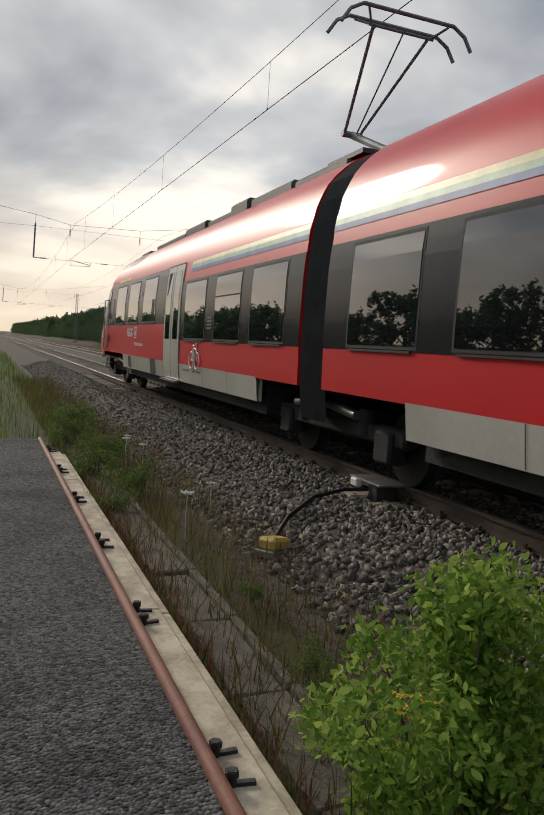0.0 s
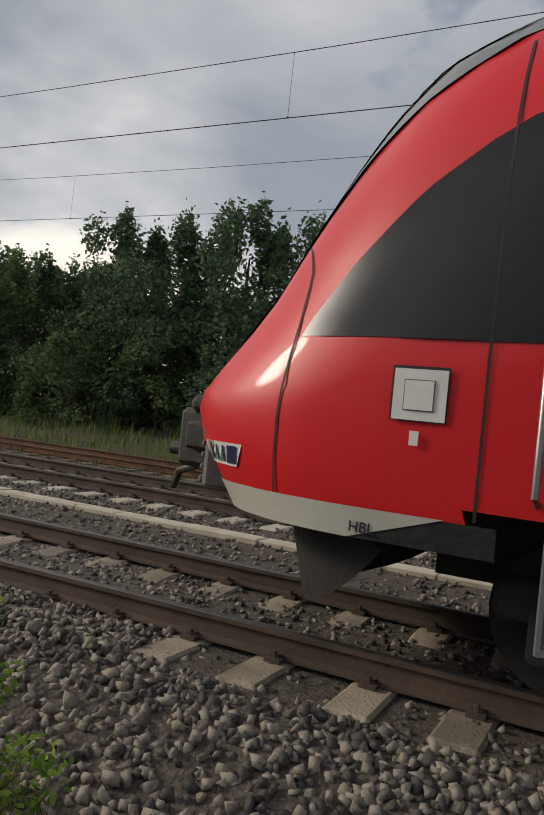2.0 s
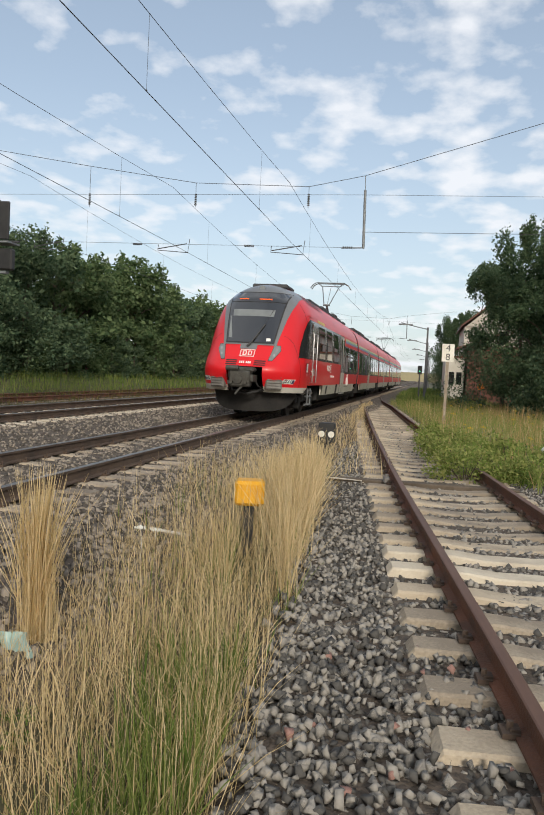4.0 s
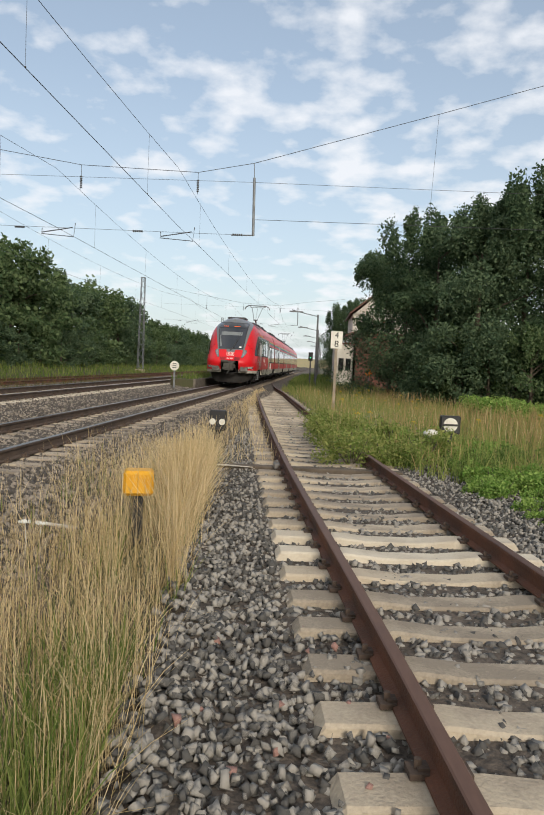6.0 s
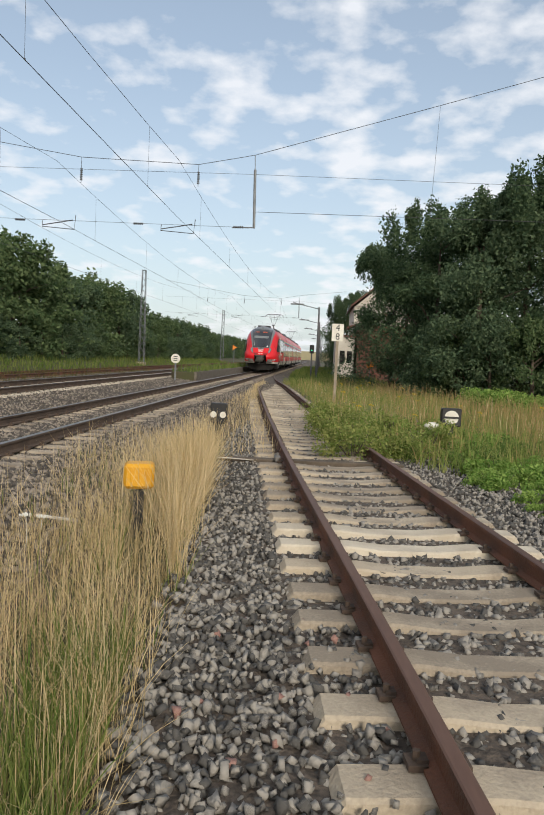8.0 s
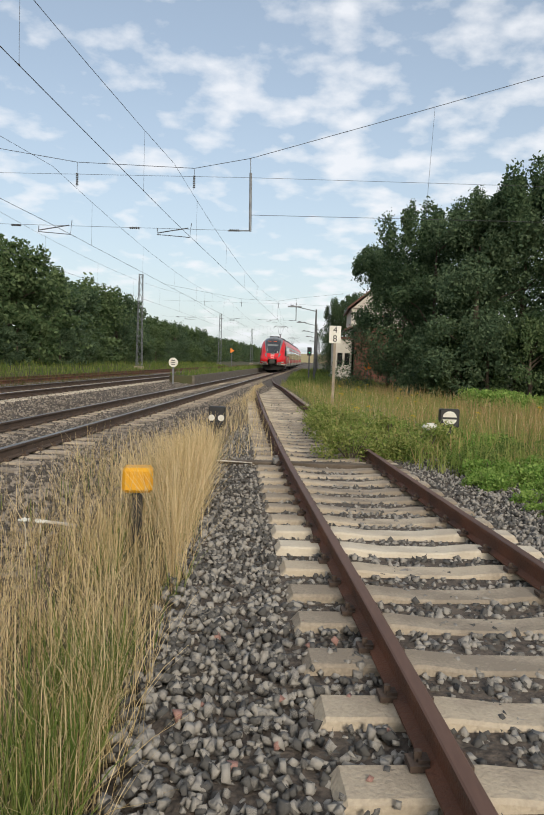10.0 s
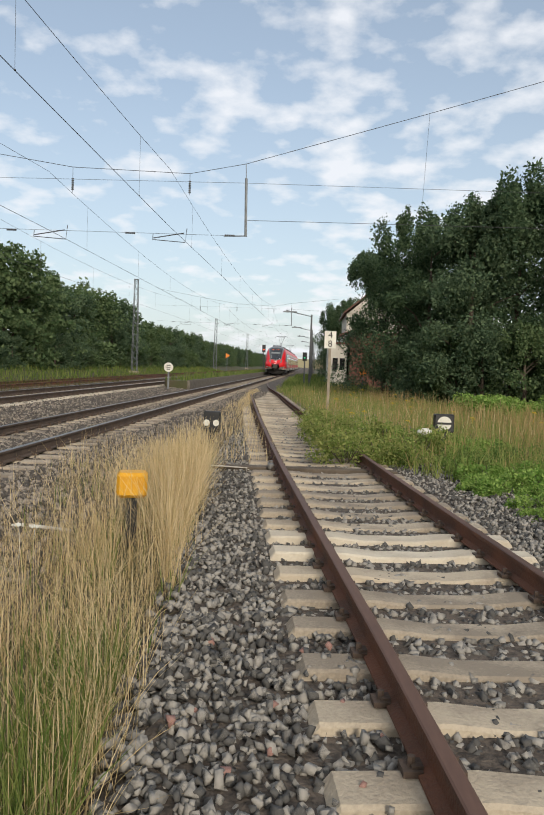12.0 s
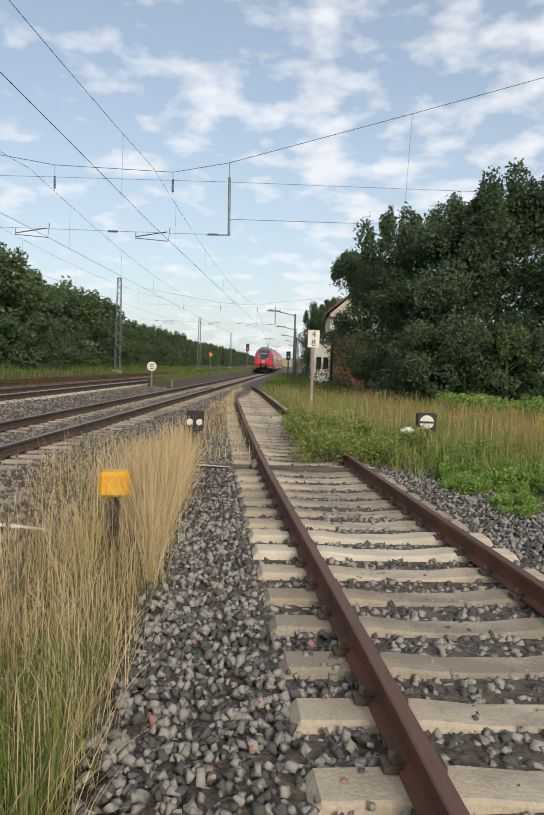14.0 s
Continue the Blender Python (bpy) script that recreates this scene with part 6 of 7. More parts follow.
    for x, y, sc in ((3.25, -6.5, 1.5), (2.75, -7.4, 1.2), (3.1, -10.4, 1.4), (3.0, -10.9, 1.3), (2.9, -10.2, 1.2), (2.55, 6.6, 1.2), (2.65, 6.7, 1.1)):
        ob = tagged(put_piece("umbel_flower", um, None, pose(x, y, -0.46, 0, 0, r.uniform(0, 360))), "white umbel flower on a thin stalk", "flower", "white umbels")
        ob.scale = (sc, sc, sc)
    bm = bmesh.new()
    bmesh.ops.create_icosphere(bm, subdivisions=1, radius=0.024, matrix=Matrix.Translation((0, 0, 0.75)))
    for k in range(4):
        bmesh.ops.create_icosphere(bm, subdivisions=1, radius=0.02, matrix=Matrix.Translation((0.05 * math.cos(k * 1.6), 0.05 * math.sin(k * 1.6), 0.72 + 0.015 * k)))
    tube(bm, [(0, 0, 0), (0.02, 0, 0.4), (0, 0, 0.75)], 0.0022, 4)
    yf = finish(bm, "yellow_flower", M["yflower"])
    for k in range(26):
        y = r.uniform(17, 38)
        x = float(np.interp(y, [17, 38], [5.8, 5.0])) + r.uniform(0, 6)
        fl = tagged(put_piece("yellow_flower", yf, None, pose(x, y, -0.45, r.uniform(-8, 8), r.uniform(-8, 8), 0)), "yellow wild flower standing in the meadow", "flower", "yellow meadow flowers")
        fl.scale = (1, 1, r.uniform(0.55, 0.95))


low_plants()


# ---- platform edge ----
def platform():
    bm = bmesh.new()
    box(bm, 4.235, 14.0, -11.4, -0.2, -0.6, -0.205)
    a = part("platform_asphalt", bm, M["asphalt"])
    tagged(a, "dark rough asphalt surface of the old platform", "platform", kind="structure")
    edge = thing("platform_edge", "cream concrete platform edge with a faded red iron strip", "platform edge", kind="structure")
    bm = bmesh.new()
    tube(bm, [(4.21, y, -0.195) for y in (-11.3, -8, -4, -0.2)], 0.032, 8)
    part("edge_iron", bm, M["redstrip"], edge, "faded red rusty iron edge strip", smooth=60)
    slab = bmesh.new()
    box(slab, 4.02, 4.185, -0.995, 0.995, -0.45, -0.215, 0.008)
    box(slab, 3.96, 4.022, -0.995, 0.995, -0.45, -0.245, 0.006)
    slab_me = finish(slab, "kerb_slab", M["kerb"])
    for k in range(5):
        put_piece("kerb_slab", slab_me, edge, pose(0, -1.2 - 2.0 * k, rng.uniform(-.004, .004), 0, 0, rng.uniform(-.15, .15)))
    bm = bmesh.new()
    cyl(bm, (0, 0, 0.03), (0, 0, 1), 0.019, 0.07, 10)
    cyl(bm, (0, 0, 0.05), (0, 0, 1), 0.026, 0.025, 6)
    box(bm, -0.09, 0.0, -0.012, 0.012, 0.0, 0.018)
    bolt = finish(bm, "edge_bolt", M["black"])
    for k in range(6):
        for d in (0, 0.20):
            put_piece("edge_bolt", bolt, edge, pose(4.165, -2.42 - 1.55 * k - d, -0.215, 0, 0, rng.uniform(-15, 15)))
    con = thing("trough_covers", "lichened concrete cable trough covers along the ground", "cable trough", kind="structure")
    cover = bmesh.new()
    box(cover, -0.14, 0.14, -0.49, 0.49, -0.1, 0.0, 0.012)
    me = finish(cover, "cover", M["mossy"])
    rim = bmesh.new()
    box(rim, -0.03, 0.03, -0.49, 0.49, -0.1, 0.025, 0.008)
    rim_me = finish(rim, "rim", M["mossy"])
    for k in range(14):
        put_piece("cover", me, con, pose(3.62, -1.0 - k, -0.43 + rng.uniform(-.01, .01), rng.uniform(-1.5, 1.5), rng.uniform(-2, 2), rng.uniform(-1.5, 1.5)))
        put_piece("rim", rim_me, con, pose(3.45, -1.0 - k, -0.43, 0, 0, rng.uniform(-1, 1)))


platform()


# ---- overhead line ----
SPAN_A, SPAN_B = -44.0, 25.5


def catenary(x, zag, label, low_z=5.88, top_z=7.75):
    """Contact wire, sagging carrier wire and droppers over one track."""
    ob = thing("overhead_line", label, "overhead wire", "overhead lines")
    bm2 = bmesh.new()
    for span, (y0, y1) in enumerate(((-182, -113), (-113, SPAN_A), (SPAN_A, SPAN_B), (SPAN_B, 80), (80, 140), (140, 200))):
        n = 14
        zig = zag if span % 2 == 0 else -zag
        pts, low = [], []
        for k in range(n + 1):
            t = k / n
            sag = 4 * t * (1 - t)
            pts.append((x + zig * (1 - 2 * t), y0 + (y1 - y0) * t, top_z - 1.0 * sag * min(1.0, (y1 - y0) / 66)))
            low.append((x + zig * (1 - 2 * t), y0 + (y1 - y0) * t, low_z))
        part("carrier_wire", tube(bmesh.new(), pts, 0.0065, 5), M["wire"], ob)
        part("contact_wire", tube(bmesh.new(), low, 0.008, 5), M["wire"], ob)
        m = max(3, int((y1 - y0) / 8.5))
        for k in range(m):
            t = (k + 0.5) / m
            i = int(t * n)
            p = [a + (b - a) * (t * n - i) for a, b in zip(pts[i], pts[i + 1])]
            tube(bm2, [tuple(p), (p[0], p[1], low_z)], 0.0035, 4)
            bmesh.ops.create_icosphere(bm2, subdivisions=1, radius=0.02, matrix=Matrix.Translation((p[0], p[1], low_z + 0.01)))
    dr = part("droppers", bm2, M["wire"], ob)
    dr["kind"] = "stuff"


catenary(0.12, 0.2, "contact and carrier wire above the main track")
catenary(B_X, -0.25, "contact and carrier wire above the second track", 5.65, 7.60)
catenary(-9.5, 0.25, "contact and carrier wire above the overgrown track", 5.90, 8.00)


def cross_span(y, right):
    ob = thing("cross_span", "cross-span wires with hanging insulators over the tracks", "overhead wire", "cross spans")
    bm = bmesh.new()
    pts = [(-12.0, 9.1), (-7.4, 8.35), (-3.4, 7.75), (0.6, 7.62), (2.48, 7.98)]
    if right:
        pts += [(8.48, 9.74), (18.0, 12.6)]
    else:
        pts += [(7.5, 8.6)]
    runs = [([(x, y, z) for x, z in pts], 0.010), ([(-12.0, y, 7.35), (2.5, y, 7.35), (18.0 if right else 7.5, y, 7.2)], 0.006),
            ([(-12.0, y, 5.66), (1.0, y, 5.6), (2.5, y, 5.6)], 0.006)]
    if right:
        runs += [([(2.5, y, 6.12), (18.0, y, 6.1)], 0.008), ([(8.48, y, 9.74), (8.35, y, 6.15)], 0.005)]
    for run, r in runs:
        part("span_wire", tube(bmesh.new(), run, r, 5), M["wire"], ob)
    for x, z1 in ((0.6, 7.62), (-3.4, 7.75), (-7.4, 8.35)):
        bm = bmesh.new()
        tube(bm, [(x, y, z1), (x, y, 6.9)], 0.008, 5)
        for k in range(7):
            cyl(bm, (x, y, 7.0 + k * 0.06), (0, 0, 1), 0.042, 0.03, 10)
        part("insulator", bm, M["wire"], ob, "dark ribbed insulator")
    bm = bmesh.new()
    tube(bm, [(2.48, y, 7.98), (2.50, y, 7.5)], 0.012, 5)
    tube(bm, [(2.50, y, 7.5), (2.54, y, 5.58)], 0.045, 8)
    tube(bm, [(2.54, y, 5.60), (1.8, y, 5.58)], 0.022, 6)
    part("drop_tube", bm, M["galv"], ob, "grey hanging support tube")
    for x in (0.0, -4.1, -8.9):
        bm = bmesh.new()
        tube(bm, [(x + 0.45, y, 5.64), (x - 0.6, y, 5.45)], 0.018, 6)
        tube(bm, [(x - 0.6, y, 5.60), (x - 0.62, y, 5.40), (x + 0.5, y, 5.33), (x + 0.55, y, 5.25 + 0.55)], 0.014, 6)
        part("steady_arm", bm, M["wire"], ob)
        bm = bmesh.new()
        for k in range(5):
            cyl(bm, (x - 1.25 - k * 0.07, y, 5.6), (1, 0, 0), 0.036, 0.045, 10)
        part("insulator", bm, M["wire"], ob)
    bm = bmesh.new()
    for k in range(5):
        cyl(bm, (2.15 - k * 0.07, y, 5.6), (1, 0, 0), 0.036, 0.045, 10)
    part("insulator", bm, M["wire"], ob)


cross_span(SPAN_B, True)
cross_span(SPAN_A, False)
cross_span(80.0, False)
cross_span(-113.0, False)


def lattice_mast(x, y, z0, top, half=0.26):
    ob = thing("lattice_mast", "grey steel lattice mast of the overhead line", "mast", "lattice masts", m=pose(x, y, z0))
    h = top - z0
    for sx in (-1, 1):
        for sy in (-1, 1):
            part("leg", tube(bmesh.new(), [(sx * half, sy * half, 0), (sx * half * 0.62, sy * half * 0.62, h)], 0.03, 4), M["galv"], ob)
    bm = bmesh.new()
    n = int(h / 0.55)
    for k in range(n):
        a, b = k * h / n, (k + 1) * h / n
        fa, fb = half * (1 - 0.38 * a / h), half * (1 - 0.38 * b / h)
        s = 1 if k % 2 else -1
        for q in (-1, 1):
            tube(bm, [(-s * fa, q * fa, a), (s * fb, q * fb, b)], 0.016, 4)
            tube(bm, [(q * fa, -s * fa, a), (q * fb, s * fb, b)], 0.016, 4)
    box(bm, -0.2, 0.2, -0.2, 0.2, h, h + 0.06)
    part("lacing", bm, M["galv"], ob)
    bm = bmesh.new()
    box(bm, -0.4, 0.4, -0.4, 0.4, -0.8, 0.15, 0.03)
    part("footing", bm, M["concrete"], ob)


for x, y, z0, top in ((-12.0, 21.0, 0.1, 9.7), (-12.0, 70.0, 0.1, 8.9), (-12.0, 128, 0.1, 8.9), (-12.0, 190, 0.1, 8.9), (-12.0, -34.0, 0.1, 10.6), (-12.0, -90, 0.1, 9.5), (-12.0, -150, 0.1, 9.5),
                      (7.5, -44, -0.4, 9.0)):
    lattice_mast(x, y, z0, top)


def colour_light_signal(x, y):
    ob = thing("railway_signal", "tall railway light signal with dark screen and ladder cage", "signal", m=pose(x, y, -0.2))
    bm = bmesh.new()
    for s in (-0.12, 0.12):
        box(bm, s - 0.03, s + 0.03, -0.08, 0.08, 0, 4.75)
    for k in range(14):
        box(bm, -0.1, 0.1, -0.05, 0.05, 0.25 + k * 0.33, 0.31 + k * 0.33)
    part("post", bm, M["galv"], ob, "pale grey ladder post")
    bm = bmesh.new()
    box(bm, 0.05, 0.75, -0.10, 0.0, 4.8, 5.85, 0.02)
    part("signal_screen", bm, M["black"], ob, "black signal screen")
    bm = bmesh.new()
    box(bm, 0.35, 0.9, -0.12, 0.1, 3.95, 4.55, 0.04)
    part("speed_indicator", bm, M["black"], ob)
    bm = bmesh.new()
    for px in (-0.55, -0.2, 0.05):
        for py in (-0.1, 0.4):
            tube(bm, [(px, py, 4.75), (px, py, 5.9)], 0.02, 5)
    for z in (4.78, 5.3, 5.9):
        tube(bm, [(-0.55, -0.1, z), (0.05, -0.1, z), (0.05, 0.4, z), (-0.55, 0.4, z), (-0.55, -0.1, z)], 0.02, 5)
    part("service_cage", bm, M["galv"], ob, "light steel service cage")
    part("service_platform", box(bmesh.new(), -0.6, 0.8, -0.15, 0.45, 4.70, 4.75), M["galv"], ob)
    part("bracket", box(bmesh.new(), 0.1, 0.7, -0.05, 0.1, 3.86, 3.93), M["galv"], ob)
    bm = bmesh.new()
    box(bm, -0.3, 0.3, -0.3, 0.3, -0.3, 0.15, 0.03)
    part("footing", bm, M["concrete"], ob)


colour_light_signal(-7.5, 19.4)


def post_signal(x, y):
    ob = thing("post_signal", "slim dark signal post with a black box on top", "signal", m=pose(x, y, -0.25))
    bm = bmesh.new()
    tube(bm, [(0, 0, 0), (0, 0, 4.9)], [0.07, 0.055], 10)
    part("post", bm, M["mast"], ob)
    bm = bmesh.new()
    box(bm, -0.28, 0.26, -0.12, 0.12, 4.75, 5.40, 0.03)
    box(bm, -0.30, 0.28, -0.30, -0.10, 5.34, 5.38)
    part("signal_box", bm, M["black"], ob)
    bm = bmesh.new()
    box(bm, -0.25, 0.25, -0.25, 0.25, -0.2, 0.3, 0.03)
    part("footing", bm, M["mast"], ob)


post_signal(-2.55, -29.8)


# ---- low signals, boxes and signs ----
def point_box(x, y, z, rz, label, sc=1.0):
    ob = thing("cable_junction_box", label, "junction box", "yellow junction boxes", m=pose(x, y, z, 0, 0, rz))
    bm = bmesh.new()
    box(bm, -0.145, 0.145, -0.13, 0.13, 0.42, 0.66, 0.03)
    for k in (-0.07, 0.0, 0.07):
        box(bm, k - 0.008, k + 0.008, -0.138, 0.138, 0.44, 0.63, 0.003)
    part("cover", bm, M["yellow"], ob, "yellow ribbed plastic cover")
    bm = bmesh.new()
    box(bm, -0.05, 0.05, -0.05, 0.05, -0.1, 0.43)
    part("stake", bm, M["black"], ob)
    ob.scale = (sc, sc, sc)


point_box(3.26, 7.6, -0.42, 12, "yellow ribbed cable junction box in the dry grass")
point_box(-7.95, 19.2, -0.25, 0, "yellow cable junction box beside the signal post", 1.1)


def disc(bm, c, r, n=24, axis=(0, 1, 0), depth=0.012):
    cyl(bm, c, axis, r, depth, n)


def dwarf_signals():
    ob = thing("dwarf_signal", "low black dwarf signal with two white lights", "signal", m=pose(3.22, 13.5, -0.30))
    bm = bmesh.new()
    box(bm, -0.145, 0.145, -0.08, 0.10, 0.40, 0.76, 0.02)
    box(bm, -0.05, 0.05, -0.03, 0.05, -0.1, 0.42)
    part("housing", bm, M["black"], ob)
    for dx, dz in ((-0.085, 0.56), (0.085, 0.56)):
        bm = bmesh.new()
        disc(bm, (dx, -0.086, dz), 0.055)
        part("light", bm, M["signwhite"], ob, "white signal lens")
    ob = thing("shunting_signal", "black shunting signal board with a barred white disc", "signal", m=pose(7.54, 15.0, -0.42))
    bm = bmesh.new()
    box(bm, -0.19, 0.19, -0.06, 0.12, 0.55, 0.90, 0.02)
    box(bm, -0.05, 0.05, -0.02, 0.05, -0.1, 0.56)
    part("board", bm, M["black"], ob)
    bm = bmesh.new()
    disc(bm, (0, -0.066, 0.725), 0.135, 32)
    part("white_disc", bm, M["signwhite"], ob)
    bm = bmesh.new()
    box(bm, -0.14, 0.14, -0.082, -0.074, 0.705, 0.745)
    part("black_bar", bm, M["black"], ob)
    bm = bmesh.new()
    bmesh.ops.create_uvsphere(bm, u_segments=14, v_segments=8, radius=0.14, matrix=Matrix.Translation((-0.36, -0.1, 0.54)) @ Matrix.Diagonal((1.15, 1, 0.6, 1)))
    tagged(part("dome_marker", bm, M["signwhite"], None, smooth=60), "rounded white cap half hidden in brambles", "marker").matrix_basis = pose(7.54, 15.0, -0.42)
    ob = thing("kilometre_board", "white kilometre board with the numbers 4 and 8", "sign", m=pose(5.58, 28, -0.42))
    bm = bmesh.new()
    box(bm, -0.215, 0.215, -0.02, 0.0, 2.42, 3.06, 0.005)
    part("plate", bm, M["signwhite"], ob)
    bm = bmesh.new()
    box(bm, -0.05, 0.05, 0.0, 0.08, -0.2, 2.95)
    part("post", bm, M["concrete"], ob, "pale post")
    for t, z in (("4", 2.90), ("8", 2.58)):
        letters(t, 0.34, M["black"], ob, pose(0, -0.024, z, 90, 0, 0), "numeral")
    ob = thing("round_sign", "round white sign with dark symbol on a post", "sign", m=pose(-2.4, 38, -0.2))
    bm = bmesh.new()
    disc(bm, (0, -0.03, 1.2), 0.24, 28, depth=0.02)
    part("plate", bm, M["signwhite"], ob)
    bm = bmesh.new()
    for z in (1.10, 1.2, 1.3):
        box(bm, -0.10, 0.10, -0.046, -0.042, z - 0.02, z + 0.02)
    part("symbol", bm, M["black"], ob)
    bm = bmesh.new()
    box(bm, -0.04, 0.04, -0.02, 0.04, 0, 1.2)
    part("post", bm, M["galv"], ob)


dwarf_signals()


def island_platform():
    bm = bmesh.new()
    box(bm, -3.0, -1.75, 40, 260, -0.4, 0.28, 0.02)
    tagged(part("island_platform", bm, M["soil"]), "low overgrown island platform with dark edge", "platform", kind="structure")
    bm = bmesh.new()
    box(bm, -1.75, -1.62, 40, 260, -0.4, 0.30)
    tagged(part("island_edge", bm, M["mossy"]), "dark weathered edge of the island platform", "platform edge", kind="structure")
    x, y = scatter(2600, -3.0, -1.8, 40, 110)
    blades("island_grass", "grass on the island platform", x, y, rg.uniform(0.15, 0.5, len(x)), rg.uniform(0.02, 0.04, len(x)), M["grass"], z=np.full(len(x), 0.26))


island_platform()


# ---- station ----
def station():
    ob = thing("station_building", "pale two-storey station house with brown roof and brick wing", "building", m=pose(0, 0, -0.45))
    bm = bmesh.new()
    box(bm, 8.1, 14.0, 72, 84, 0, 7.0)
    part("upper_house", bm, M["plaster"], ob)
    bm = bmesh.new()
    for x0, x1, z0, z1 in ((7.75, 11.05, 6.9, 9.6), (14.35, 11.05, 6.9, 9.6)):
        v = [bm.verts.new(p) for p in ((x0, 71.6, z0), (x0, 84.4, z0), (x1, 84.4, z1), (x1, 71.6, z1))]
        u = [bm.verts.new(p) for p in ((x0, 71.6, z0 + 0.18), (x0, 84.4, z0 + 0.18), (x1, 84.4, z1 + 0.18), (x1, 71.6, z1 + 0.18))]
        bm.faces.new(v)
        bm.faces.new(u[::-1])
        for k in range(4):
            bm.faces.new((v[k], v[(k + 1) % 4], u[(k + 1) % 4], u[k]))
    part("roof", bm, M["rooftile"], ob)
    bm = bmesh.new()
    v = [bm.verts.new(p) for p in ((8.1, 72, 6.9), (14, 72, 6.9), (11.05, 72, 9.5))]
    bm.faces.new(v)
    part("gable", bm, M["plaster"], ob)
    bm = bmesh.new()
    box(bm, 6.45, 8.1, 68, 80, 0, 3.9)
    v = part("low_wing", bm, M["plaster"], ob, "low whitewashed wing")
    bm = bmesh.new()
    box(bm, 6.3, 8.3, 67.8, 80.2, 3.9, 4.05)
    part("low_wing_roof", bm, M["rooftile"], ob)
    bm = bmesh.new()
    box(bm, 8.3, 13.0, 67.0, 72.0, 0, 5.0)
    part("brick_wing", bm, M["brick"], ob, "red brick wing")
    bm = bmesh.new()
    v = [bm.verts.new(p) for p in ((7.3, 66.4, 4.6), (7.3, 72.0, 4.6), (10.8, 72.0, 5.9), (10.8, 66.4, 5.9))]
    u = [bm.verts.new(p.co + Vector((0, 0, 0.14))) for p in v]
    bm.faces.new(v)
    bm.faces.new(u[::-1])
    for k in range(4):
        bm.faces.new((v[k], v[(k + 1) % 4], u[(k + 1) % 4], u[k]))
    tube(bm, [(8.3, 66.9, 3.6), (7.4, 66.9, 4.62)], 0.06, 5)
    part("canopy_roof", bm, M["rooftile"], ob, "dark canopy roof with timber strut")
    for x, z0, z1 in ((6.8, 1.5, 2.6), (7.45, 1.5, 2.6)):
        win = part("window", box(bmesh.new(), x, x + 0.45, 67.93, 68.02, z0, z1), M["glass"], ob)
        part("window_frame", box(bmesh.new(), x - 0.06, x + 0.51, 67.95, 68.01, z0 - 0.06, z0), M["signwhite"], win)
    for x in (9.0, 11.2):
        part("window", box(bmesh.new(), x, x + 0.9, 71.93, 72.02, 5.4, 6.6), M["glass"], ob)
    part("chimney", box(bmesh.new(), 10.6, 11.3, 76, 76.8, 8.6, 10.6), M["brick"], ob)


station()


